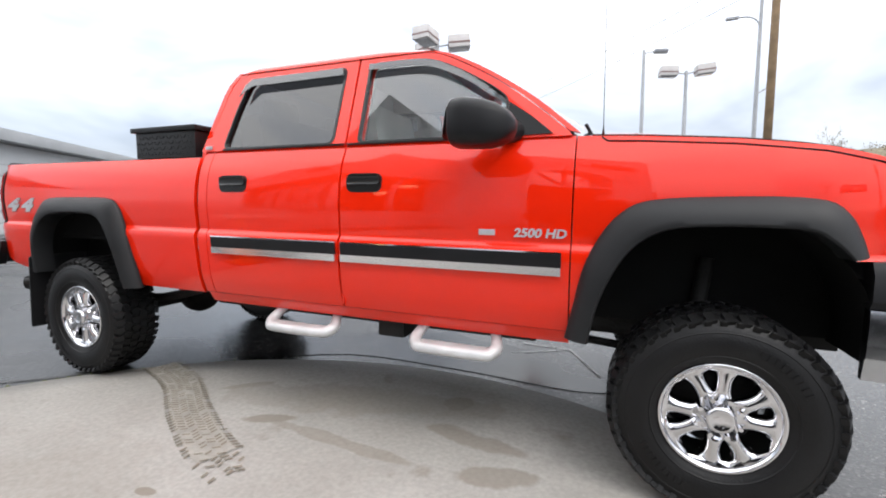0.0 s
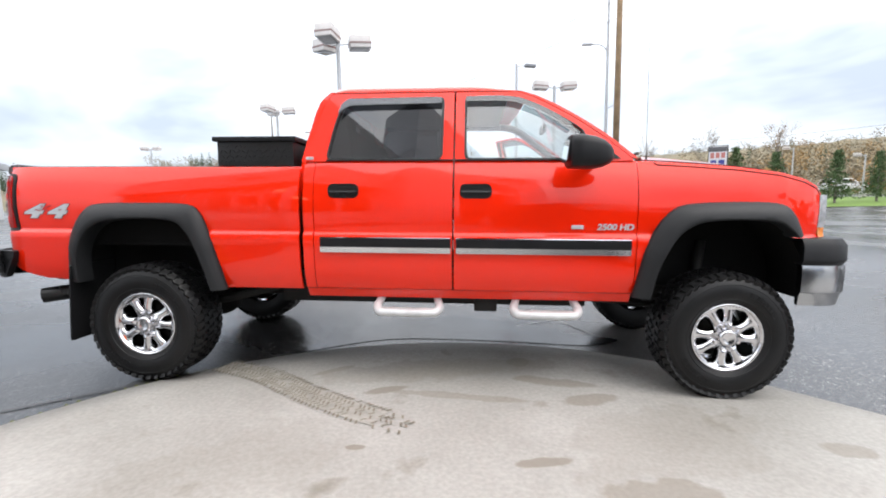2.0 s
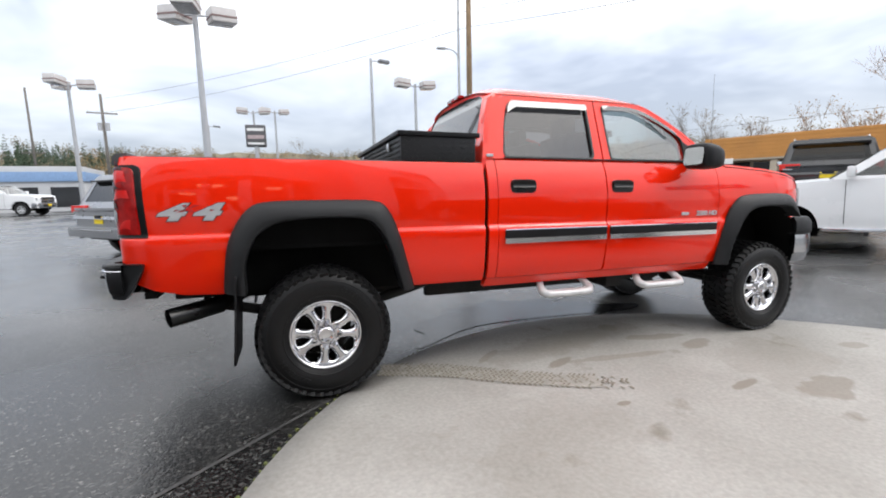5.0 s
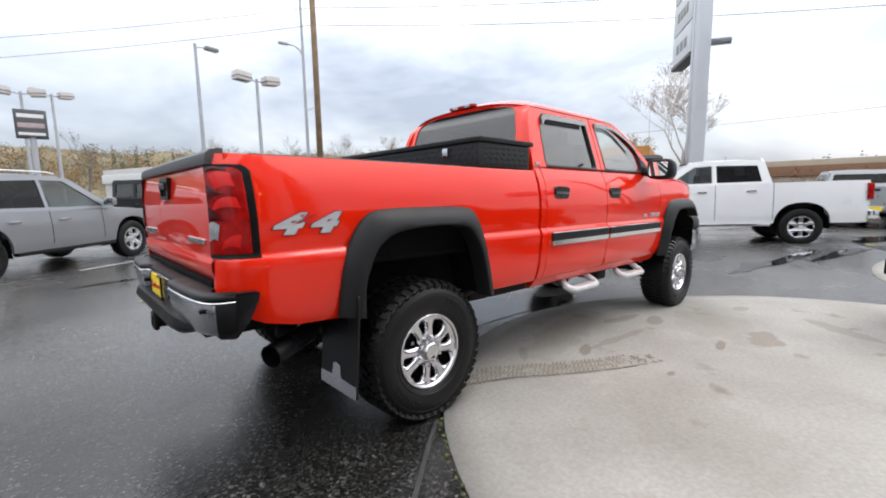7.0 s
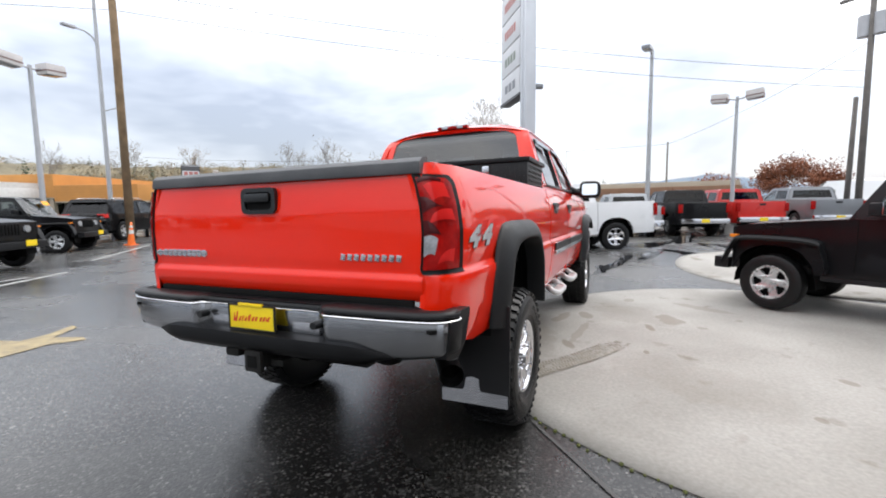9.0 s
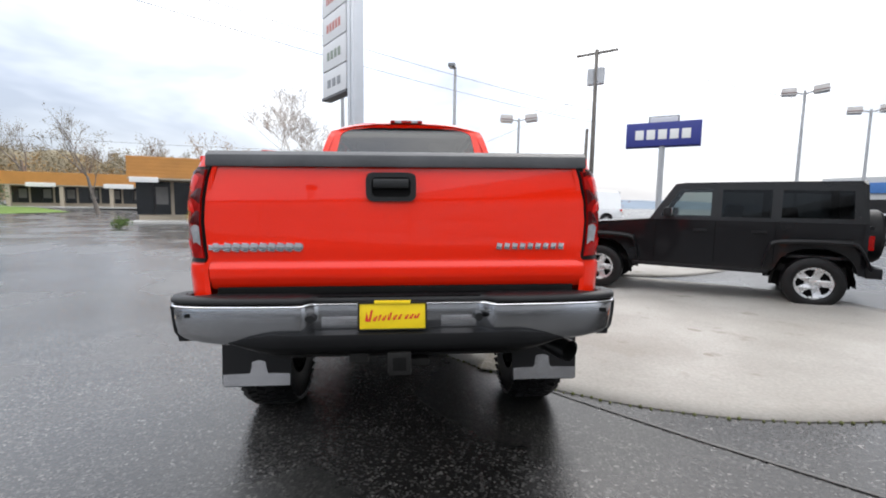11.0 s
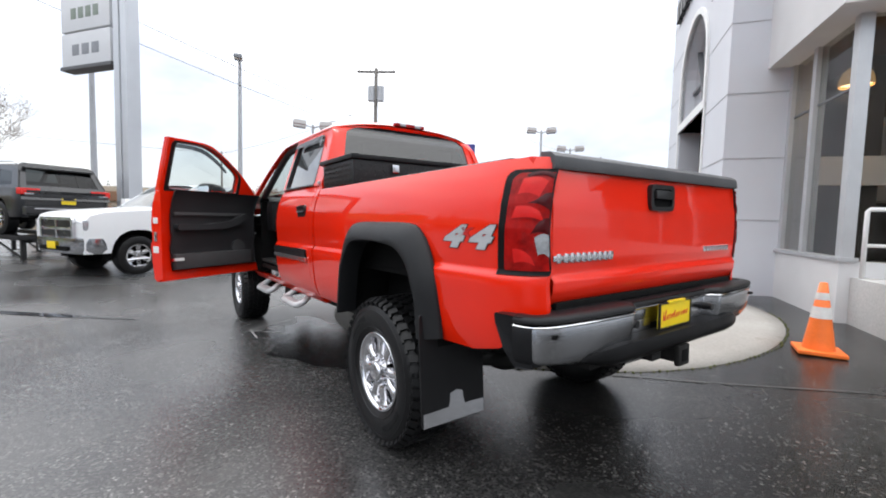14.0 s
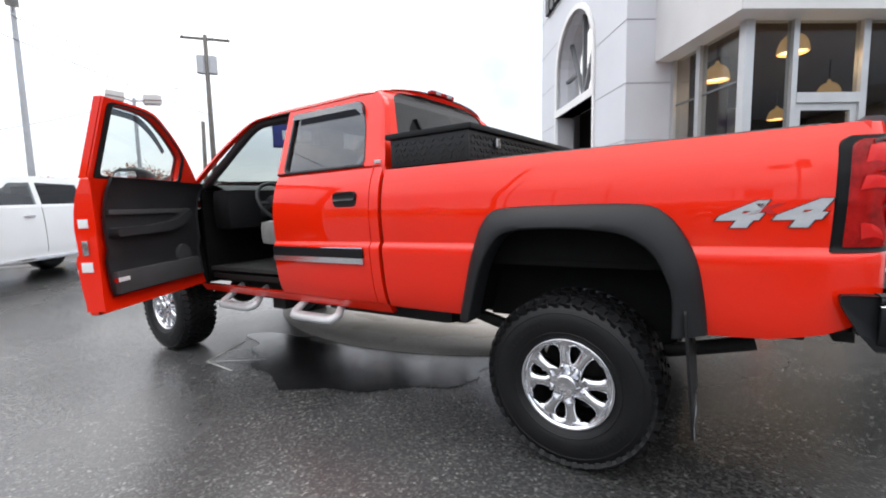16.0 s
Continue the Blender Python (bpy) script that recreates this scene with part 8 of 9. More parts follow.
def brand_tower():
    a = math.atan2(1.22, 1.8)
    d = Vector((math.cos(a), math.sin(a), 0))
    n = Vector((-d.y, d.x, 0))
    T = thing("sign_tower", pose(0, 0, ground_z(11.7, 1.7)), "silver dealership sign tower with stacked pale panels", "sign tower")
    rot = Matrix.Rotation(a, 4, "Z")
    c = Vector((13.02, 1.98, 0))
    for k in (-1, 1):
        part("tower_leg", boxm(c + d * 0.14 * k + n * 0.02 + Vector((0, 0, 5.5)), (0.22, 0.38, 12.0), rot, 0.02), TOWER, T)
    part("tower_skin", boxm(c + Vector((0, 0, 7.5)), (0.52, 0.30, 8.0), rot, 0.02), TOWER, T)
    for z in (1.2, 2.3, 3.2):
        part("tower_tie", boxm(c + Vector((0, 0, z)), (0.40, 0.26, 0.16), rot, 0.01), TOWER, T)
    start = Vector((13.33, 2.22, 0))
    for k, (mtl, bars) in enumerate(((INK_GREY, 3), (INK_OLIVE, 4), (INK_RED, 5), (INK_RED, 8), (INK_GREY, 4))):
        z = 5.28 + 1.0 * k
        p = part("sign_panel", boxm(start + d * 1.03 + Vector((0, 0, z + 0.45)), (2.05, 0.32, 0.95), rot, 0.02), SIGN_FACE, T)
        for s in (-1, 1):
            for j in range(bars):
                w = 1.25 / bars
                part("sign_bar", boxm(start + d * (1.03 - 0.62 + w * (j + 0.5)) + n * s * 0.162 + Vector((0, 0, z + 0.45)), (w * 0.72, 0.008, 0.30), rot, 0.002), mtl, p)
    part("sign_frame", boxm(start + d * 1.03 + Vector((0, 0, 5.24)), (2.14, 0.38, 0.10), rot, 0.01), SIGN_EDGE, T)


brand_tower()


def panel_sign(x, y, z0, w, h, face_to, mtl, rows, label, legs=1, edge=SIGN_EDGE):
    a = math.atan2(face_to[1] - y, face_to[0] - x) + math.pi / 2
    S = thing("road_sign", pose(x, y, ground_z(x, y), 0, 0, math.degrees(a)), label, "sign")
    part("panel", boxm((0, 0, z0 + h / 2), (w, 0.28, h), None, 0.02), mtl, S)
    part("frame", boxm((0, 0.06, z0 + h / 2), (w + 0.10, 0.18, h + 0.10), None, 0.02), edge, S)
    for zc, hh, ww, m2, n in rows:
        for j in range(n):
            cell = ww * w / n
            part("sign_bar", boxm((-ww * w / 2 + cell * (j + 0.5), -0.143, z0 + zc * h), (cell * (0.74 if n > 1 else 1), 0.008, hh * h), None, 0.002), m2, S)
    for k in range(legs):
        part("leg", cylm(((k - (legs - 1) / 2) * w * 0.6, 0, 0), ((k - (legs - 1) / 2) * w * 0.6, 0, z0), 0.11, seg=10), GALV, S)


panel_sign(15.25, -10.5, 3.86, 2.75, 0.95, (-2.7, 1.0), BLUE, ((0.5, 0.42, 0.80, WHITE_LABEL, 5),), "blue sign panel with five white bars on a pole", 1, BLUE)
panel_sign(15.9, -10.9, 4.95, 1.1, 0.25, (-2.7, 1.0), SIGN_FACE, (), "small pale sign panel on a pole")
panel_sign(17.15, 24.9, 2.3, 0.95, 1.85, (0, -2), SIGN_FACE, ((0.90, 0.16, 1.0, SIGN_EDGE, 1), (0.70, 0.18, 0.9, INK_RED, 3), (0.46, 0.18, 0.9, BLUE, 2), (0.22, 0.12, 0.9, INK_GREY, 5)), "plaza sign with red, blue and pale rows in a dark frame", 2, DARK_PLASTIC)
panel_sign(-1.6, 22.0, 3.68, 0.9, 1.05, (-1.3, -3.2), SIGN_EDGE, ((0.80, 0.14, 0.9, WHITE_LABEL, 1), (0.44, 0.18, 0.9, INK_PINK, 1), (0.12, 0.10, 0.9, WHITE_LABEL, 1)), "black and white stacked sign on a pole", 1)

# ---- fence posts and display rack ----
BLACK_STEEL = mat("black_steel", (0.015, 0.015, 0.016), 0.5, 0.2, 0.2, 6, 60)


def barrier_post(x, y, h=0.95):
    P = thing("barrier_post", pose(x, y, ground_z(x, y)), "short black steel barrier post", "post", "barrier posts")
    part("post", boxm((0, 0, h / 2), (0.11, 0.11, h), None, 0.01), BLACK_STEEL, P)
    part("cap", boxm((0, 0, h + 0.012), (0.13, 0.13, 0.03), None, 0.008), BLACK_STEEL, P)


POSTS = ((11.1, 5.0), (11.1, 4.5), (13.8, 6.2), (17.1, 8.0), (12.4, 5.65), (20.8, 10.1), (10.8, 19.7), (12.7, 21.5))
for x, y in POSTS:
    barrier_post(x, y)
for a, b in (((11.1, 5.0), (17.1, 8.0)), ((17.1, 8.0), (20.8, 10.1)), ((10.8, 19.7), (12.7, 21.5)), ((9.2, 18.3), (10.8, 19.7))):
    r = thing("barrier_rail", Matrix.Identity(4), "low black steel rail between barrier posts", "rail")
    part("rail", tube(bmesh.new(), [(a[0], a[1], ground_z(*a) + 0.75), (b[0], b[1], ground_z(*b) + 0.75)], 0.025, 8), BLACK_STEEL, r)


def display_rack():
    R = thing("display_rack", pose(13.95, 4.45, ground_z(13.9, 4.4), 0, 0, 31), "dark steel display rack that holds up a car", "rack")
    z = 0.63 - ground_z(13.9, 4.4)
    for s in (-1, 1):
        part("track", boxm((0, s * 0.78, z - 0.06), (4.6, 0.36, 0.10), None, 0.01), BLACK_STEEL, R)
        for x in (-2.1, -0.75, 0.75, 2.1):
            part("leg", boxm((x, s * 0.78, (z - 0.1) / 2), (0.09, 0.09, z - 0.1), None, 0.006), BLACK_STEEL, R)
            part("foot", boxm((x, s * 0.78, 0.015), (0.25, 0.25, 0.03), None, 0.004), BLACK_STEEL, R)
        for x in (-1.42, 1.42):
            part("brace", tube(bmesh.new(), [(x - 0.65, s * 0.78, 0.1), (x + 0.65, s * 0.78, z - 0.12)], 0.025, 6), BLACK_STEEL, R)
    for x in (-2.1, 0, 2.1):
        part("cross_beam", boxm((x, 0, z - 0.14), (0.09, 1.6, 0.09), None, 0.006), BLACK_STEEL, R)


display_rack()

# ---- far buildings ----
ORANGE_B = mat("orange_siding", (0.50, 0.23, 0.06), 0.75, 0, 0.14, 1.2, 30)
TAN_B = mat("tan_wall", (0.42, 0.36, 0.28), 0.8, 0, 0.12, 1.0, 40)
DARK_WIN = mat("dark_shop_glass", (0.025, 0.027, 0.03), 0.12, 0, 0.2, 1.0, 30)
GREY_B = mat("pale_grey_siding", (0.50, 0.51, 0.52), 0.7, 0, 0.06, 1.0, 40)
GREY_ROOF = mat("grey_metal_roof", (0.38, 0.39, 0.40), 0.5, 0.3, 0.1, 1.0, 40)


def shop_building(m, sections, signs, label):
    """A low shop front: local x runs along the street, the front faces +y; deep boarded fascia over dark windows."""
    H = thing("shop_building", m, label, "building")
    P = lambda nm, c, s, mtl, b=0.0: part(nm, boxm(c, s, None, b), mtl, H)
    for x0, x1, zt, zb in sections:
        P("wall", ((x0 + x1) / 2, -4.0, zb / 2), (x1 - x0 - 0.3, 7.0, zb), TAN_B)
        P("fascia", ((x0 + x1) / 2, -3.4, (zt + zb) / 2), (x1 - x0, 8.6, zt - zb), ORANGE_B, 0.03)
        for k in range(6):
            P("fascia_board", ((x0 + x1) / 2, 0.912, zb + (zt - zb) * (k + 0.5) / 6), (x1 - x0, 0.02, (zt - zb) / 6 - 0.012), ORANGE_B, 0.004)
        P("soffit", ((x0 + x1) / 2, 0.30, zb - 0.04), (x1 - x0, 1.24, 0.07), TAN_B, 0.01)
        n = int((x1 - x0) / 1.6)
        for k in range(n):
            xc, w2 = x0 + (x1 - x0) * (k + 0.5) / n, (x1 - x0) / n - 0.16
            w = P("window", (xc, -0.48, zb / 2 + 0.14), (w2, 0.06, zb - 0.56), DARK_WIN)
            part("window_frame", boxm((xc, -0.44, zb / 2 + 0.14), (0.06, 0.05, zb - 0.56)), DARK_PLASTIC, w)
            part("blind", boxm((xc - w2 * 0.25, -0.445, zb * 0.62), (w2 * 0.36, 0.02, zb * 0.40)), BLIND, w)
        P("walkway", ((x0 + x1) / 2, 0.4, 0.06), (x1 - x0, 2.0, 0.14), STEP_CONC, 0.02)
        for k in range(int((x1 - x0) / 3.5) + 1):
            P("column", (x0 + 0.3 + k * 3.5, 0.7, (zb - 0.07) / 2), (0.28, 0.28, zb - 0.07), TAN_B, 0.01)
    for x, z, w, h, mtl in signs:
        P("shop_sign", (x, 0.95, z), (w, 0.06, h), mtl, 0.01)


STREET = math.degrees(math.atan2(0.94, -0.34))
BLIND = mat("pale_blind", (0.16, 0.155, 0.15), 0.6, 0, 0.15, 2.0, 40)
shop_building(pose(26.6, 9.0, -0.05, 0, 0, STREET) @ Matrix.Scale(1.16, 4), ((0.0, 6.7, 3.29, 2.26),), ((6.0, 2.16, 1.2, 0.26, WHITE_LABEL),), "low shop building with orange fascia and dark shop windows")
shop_building(pose(40.2, 23.4, ground_z(38, 29), 0, 0, STREET), ((0.0, 11.5, 3.0, 1.95),), ((3.2, 1.95, 2.2, 0.4, WHITE_LABEL), (8.6, 1.95, 2.0, 0.36, WHITE_LABEL)), "farther shop building with orange fascia and white signs")
shop_building(pose(26.6, 9.0, -0.05, 0, 0, STREET) @ Matrix.Scale(1.16, 4), ((20.5, 26.0, 2.75, 1.75), (26.0, 44.0, 3.45, 2.0)), ((31.0, 2.5, 2.4, 0.5, mat("green_shop_sign", (0.28, 0.34, 0.10), 0.5)),), "long low shop building with orange fascia across the road")


def service_building():
    """Long pale shed beyond the truck's tail, parallel to the showroom."""
    a = math.degrees(math.atan2(0.814, -0.581))
    S = thing("service_building", pose(-15.3, 1.2, 0, 0, 0, a), "long pale grey service building with a metal eave", "building")
    P = lambda nm, c, s, mtl, b=0.0, rot=None: part(nm, boxm(c, s, rot, b), mtl, S)
    P("wall", (13, 5, 1.9), (40, 9.6, 3.8), GREY_B)
    P("eave", (13, 0.0, 4.05), (41, 0.8, 0.42), GREY_ROOF, 0.03)
    P("roof", (13, 5, 4.6), (41, 10.5, 0.12), GREY_ROOF, 0.0, Matrix.Rotation(0.06, 4, "X"))
    for k in range(9):
        d = P("roller_door", (-4 + k * 4.2, 0.16, 1.5), (2.9, 0.06, 2.9), GREY_ROOF)
        for j in range(6):
            part("door_slat", boxm((-4 + k * 4.2, 0.12, 0.3 + j * 0.48), (2.86, 0.03, 0.42), None, 0.01), GREY_B, d)
    P("vent_pipe", (6.0, 2.0, 5.3), (0.25, 0.25, 1.3), GALV, 0.02)
    P("vent_cap", (6.0, 2.0, 6.0), (0.42, 0.42, 0.2), SIGN_EDGE, 0.03)
    P("wall_light", (2.0, -0.08, 3.2), (0.3, 0.2, 0.25), SIGN_EDGE, 0.02)


service_building()


def low_building(x, y, heading, size, wall, band, label):
    B = thing("shop_building", pose(x, y, 0, 0, 0, heading), label, "building")
    L, D, Hh = size
    part("wall", boxm((0, 0, Hh * 0.36), (L, D, Hh * 0.72)), wall, B)
    part("band", boxm((0, 0, Hh * 0.80), (L + 0.3, D + 0.3, Hh * 0.22), None, 0.02), band, B)
    part("parapet", boxm((0, 0, Hh * 0.96), (L + 0.1, D + 0.1, Hh * 0.14), None, 0.02), wall, B)
    n = max(3, int(L / 2.5))
    for k in range(n):
        for s in (-1, 1):
            part("window", boxm((-L / 2 + L * (k + 0.5) / n, s * (D / 2 + 0.02), Hh * 0.34), (L / n * 0.7, 0.06, Hh * 0.45)), DARK_WIN, B)


low_building(24, -46, 20, (26, 10, 4.0), GREY_B, mat("blue_band", (0.05, 0.16, 0.42), 0.5), "low pale building with a blue band beyond the portal")
low_building(-30, 44, 10, (26, 10, 3.6), GREY_B, mat("faded_blue_band", (0.20, 0.32, 0.52), 0.5), "low pale building with a faded blue band across the lot")
low_building(10.2, 41, 15, (14, 8, 3.2), mat("pale_tan_wall", (0.55, 0.54, 0.52), 0.7), mat("white_band", (0.66, 0.66, 0.65), 0.6), "low pale building with a white band beyond the parked car")
low_building(34, -1, 80, (14, 8, 2.6), TAN_B, mat("brown_band", (0.22, 0.12, 0.07), 0.7), "low brown building behind the back row")

# ---- verge, shrubs, trees, hills ----
mark("lawn", [(16.0, 31.0), (24, 29.6), (33.0, 26.4), (37.0, 33.0), (46, 44.0), (38, 46.0), (28, 44.0), (15.0, 39.0)], GRASS, "bright green roadside lawn", "lawn", 0.03)


def leafy(name, cols, rough=0.9):
    """Foliage whose tone changes from clump to clump."""
    m = bpy.data.materials.new(name)
    m.use_nodes = True
    n, l = rnode(m)
    b = n["Principled BSDF"]
    g, r = n.new("ShaderNodeNewGeometry"), n.new("ShaderNodeValToRGB")
    r.color_ramp.elements[0].color, r.color_ramp.elements[1].color = (*cols[0], 1), (*cols[-1], 1)
    for k, c in enumerate(cols[1:-1]):
        e = r.color_ramp.elements.new((k + 1) / (len(cols) - 1))
        e.color = (*c, 1)
    l.new(g.outputs["Random Per Island"], r.inputs["Fac"])
    l.new(r.outputs[0], b.inputs["Base Color"])
    b.inputs["Roughness"].default_value = rough
    b.inputs["Specular IOR Level"].default_value = 0.2
    return m


LEAF_FIR = leafy("fir_needles", [(0.045, 0.070, 0.045), (0.065, 0.092, 0.060), (0.085, 0.115, 0.075)])
LEAF_PINE = leafy("pine_needles", [(0.055, 0.092, 0.042), (0.080, 0.125, 0.055), (0.110, 0.160, 0.075)])
LEAF_FALL = leafy("autumn_leaves", [(0.21, 0.145, 0.07), (0.27, 0.18, 0.08), (0.34, 0.20, 0.075), (0.22, 0.175, 0.11)])
LEAF_TAN = leafy("bare_twigs_haze", [(0.165, 0.142, 0.10), (0.21, 0.18, 0.128), (0.26, 0.218, 0.15), (0.19, 0.172, 0.112)])
LEAF_TWIG = leafy("fine_grey_twigs", [(0.34, 0.31, 0.29), (0.42, 0.385, 0.36), (0.30, 0.275, 0.255)])
LEAF_RUST = leafy("rust_leaves", [(0.20, 0.07, 0.04), (0.28, 0.11, 0.06), (0.16, 0.08, 0.05)])
LEAF_GREEN = leafy("shrub_leaves", [(0.05, 0.09, 0.025), (0.08, 0.13, 0.03), (0.11, 0.15, 0.05)])
LEAF_YELLOW = leafy("yellow_shrub_leaves", [(0.30, 0.24, 0.05), (0.38, 0.30, 0.08), (0.22, 0.19, 0.05)])
BARK = mat("grey_bark", (0.17, 0.15, 0.135), 0.9, 0, 0.3, 4, 40)
HILL = mat("wooded_hillside", (0.155, 0.132, 0.082), 0.95, 0, 0.5, 0.12, 1.2, bump=0.5)
# blue of the air's haze, put into the far hill's colour
HILL_HAZE = mat("hazed_distant_hill", (0.16, 0.20, 0.25), 1.0, 0, 0.15, 0.03, 0.8)


def clump(bm, c, r, n, rnd, flat=1.0, size=0.12):
    """Loose small leaf blades filling an uneven ball."""
    for _ in range(n):
        while True:
            v = Vector((rnd.uniform(-1, 1), rnd.uniform(-1, 1), rnd.uniform(-1, 1)))
            if v.length < 1:
                break
        p = Vector(c) + Vector((v.x * r, v.y * r, v.z * r * flat))
        a, b = Vector((rnd.gauss(0, 1), rnd.gauss(0, 1), rnd.gauss(0, 1))).normalized(), Vector((rnd.gauss(0, 1), rnd.gauss(0, 1), rnd.gauss(0, 1))).normalized()
        s = size * rnd.uniform(0.5, 1.4)
        bm.faces.new([bm.verts.new(p + a * s), bm.verts.new(p + b * s * 0.7), bm.verts.new(p - a * s), bm.verts.new(p - b * s * 0.5)])


def bare_tree(x, y, h, seed, leaves, density, label, spread=0.55, twig=0.009, forks=4, bark=None):
    """Tapered trunk, forking limbs and fine twigs, with a thin scatter of leaves."""
    rnd = random.Random(seed)
    T = thing("tree", pose(x, y, ground_z(x, y) - 0.02, 0, 0, rnd.uniform(0, 360)), label, "tree", "roadside trees")
    bm, tips = bmesh.new(), []

    def limb(p, d, L, r, depth):
        n = 4
        pts, rad = [p], [r]
        for k in range(n):
            d = (d + Vector((rnd.gauss(0, 0.10), rnd.gauss(0, 0.10), 0.05))).normalized()
            pts.append(pts[-1] + d * L / n)
            rad.append(r * (1 - 0.55 * (k + 1) / n))
        tube(bm, pts, rad, 6 if depth < 2 else 4, False)
        if depth == 0:
            tips.append(pts[-1])
            return
        if depth < 3:
            tips.append(pts[-1])
        for k in range(rnd.choice((3, 4) if forks < 5 else (4, 5))):
            q = pts[rnd.choice((2, 3, 4))]
            side = Vector((rnd.gauss(0, 1), rnd.gauss(0, 1), 0)).normalized()
            limb(q, (d + side * spread * rnd.uniform(0.7, 1.3) + Vector((0, 0, 0.15))).normalized(), L * rnd.uniform(0.55, 0.75), max(rad[-1] * 0.75, twig), depth - 1)

    limb(Vector((0, 0, 0)), Vector((0, 0, 1)), h * 0.36, h * 0.022, forks)
    part("trunk", bm, bark or BARK, T)
    bm = bmesh.new()
    for t in tips:
        if rnd.random() < density:
            clump(bm, t, 0.35 if density < 1 else 0.55, 7 if density < 1 else 26, rnd, 1, 0.06 if density < 1 else 0.075)
    if len(bm.faces):
        part("crown", bm, leaves, T)
    else:
        bm.free()


def fir(x, y, h, seed, label):
    """A young open conifer: whorls of uneven boughs, longer towards the ground, with gaps between them."""
    rnd = random.Random(seed)
    T = thing("tree", pose(x, y, ground_z(x, y) - 0.02), label, "tree", "fir trees")
    part("trunk", cylm((0, 0, 0), (0, 0, h * 0.97), h * 0.020, 0.01, 8), BARK, T)
    bm = bmesh.new()
    for k in range(17):
        z = h * (0.12 + 0.84 * k / 17)
        reach = h * 0.36 * (1 - z / h) ** 0.9 + 0.06
        for j in range(7):
            if rnd.random() < 0.12:
                continue
            a, q = 2 * math.pi * (j + 0.8 * rnd.random()) / 7, reach * rnd.uniform(0.55, 1.2)
            for i in range(5):
                u = (i + 0.6) / 5
                clump(bm, (q * u * math.cos(a), q * u * math.sin(a), z + q * (0.25 * u - 0.35 * u * u) + rnd.gauss(0, 0.02) * h * 0.3), h * 0.030 * (1.3 - 0.5 * u), 7, rnd, 0.8, h * 0.017)
    part("crown", bm, LEAF_PINE, T)


def shrub(x, y, r, mtl, seed, label):
    rnd = random.Random(seed)
    S = thing("shrub", pose(x, y, ground_z(x, y)), label, "shrub", "shrubs")
    bm = bmesh.new()
    for k in range(9):
        a = rnd.uniform(0, 6.28)
        clump(bm, (0.45 * r * math.cos(a), 0.45 * r * math.sin(a), r * rnd.uniform(0.35, 0.75)), r * 0.5, 60, rnd, 0.9, 0.05)
    part("foliage", bm, mtl, S)


bare_tree(29.9, 8.3, 10.2, 1, LEAF_TWIG, 0.08, "large bare grey tree behind the shop building", 0.80, 0.0085, 5, mat("pale_bark", (0.44, 0.415, 0.40), 0.9, 0, 0.25, 4, 40))
bare_tree(32.05, 16.03, 6.89, 2, LEAF_FALL, 0.35, "nearly bare tree with a few orange leaves")
bare_tree(30.55, 12.93, 6.36, 3, LEAF_FALL, 0.7, "nearly bare tree with a few orange leaves")
bare_tree(30.92, 19.03, 7.14, 4, LEAF_TAN, 0.3, "bare grey tree behind the shop building")
bare_tree(32.36, 23.97, 8.14, 5, LEAF_TAN, 0.5, "bare grey tree behind the shop building")
bare_tree(40.75, 35.95, 11.14, 6, LEAF_TAN, 0.5, "tall bare tree on the slope")
bare_tree(45.54, 33.56, 10.54, 7, LEAF_TAN, 0.4, "tall bare tree on the slope")
bare_tree(39.55, 52.73, 10.54, 8, LEAF_FALL, 0.6, "tall tree with thin autumn leaves")
bare_tree(31.16, 55.13, 9.94, 9, LEAF_TAN, 0.5, "tall bare tree beyond the road")
bare_tree(23.97, 57.52, 9.34, 10, LEAF_TAN, 0.4, "tall bare tree beyond the road")
bare_tree(15.58, 59.92, 9.34, 12, LEAF_TAN, 0.6, "tall bare tree beyond the road")
bare_tree(2.4, 62.32, 9.94, 13, LEAF_TAN, 0.6, "tall bare tree beyond the road")
bare_tree(31.74, -9.99, 4.95, 14, LEAF_RUST, 1.0, "low spreading tree with rust-red leaves", 0.9)
bare_tree(32.97, -7.07, 4.25, 15, LEAF_RUST, 1.0, "low spreading tree with rust-red leaves", 0.9)
bare_tree(33.9, -13.08, 4.76, 16, LEAF_RUST, 1.0, "low spreading tree with rust-red leaves", 0.9)
for k, (x, y, h) in enumerate(((22.7, 33.0, 4.9), (24.9, 31.7, 4.35), (29.0, 31.3, 4.2), (32.0, 31.4, 4.0))):
    fir(x, y, h, 20 + k, "small dark green fir on the roadside lawn")
for k, (x, y, r, mtl, lab) in enumerate(((19.8, 10.6, 0.75, LEAF_YELLOW, "yellow-green shrub before the shops"), (20.5, 9.3, 0.55, LEAF_YELLOW, "yellow-green shrub before the shops"), (21.4, 8.0, 0.5, LEAF_GREEN, "green shrub before the shops"), (18.6, 13.6, 0.5, LEAF_GREEN, "green shrub before the shops"),
                                       (26.0, 4.6, 1.1, LEAF_GREEN, "round green shrub by the road"), (27.5, 3.0, 1.2, LEAF_GREEN, "round green shrub by the road"), (35.4, 40.4, 0.9, LEAF_GREEN, "clipped green shrub on the lawn"), (36.8, 39.6, 0.9, LEAF_GREEN, "clipped green shrub on the lawn"), (38.2, 38.8, 0.9, LEAF_GREEN, "clipped green shrub on the lawn"), (39.6, 38.0, 0.9, LEAF_GREEN, "clipped green shrub on the lawn"))):
    shrub(x, y, r, mtl, 40 + k, lab)


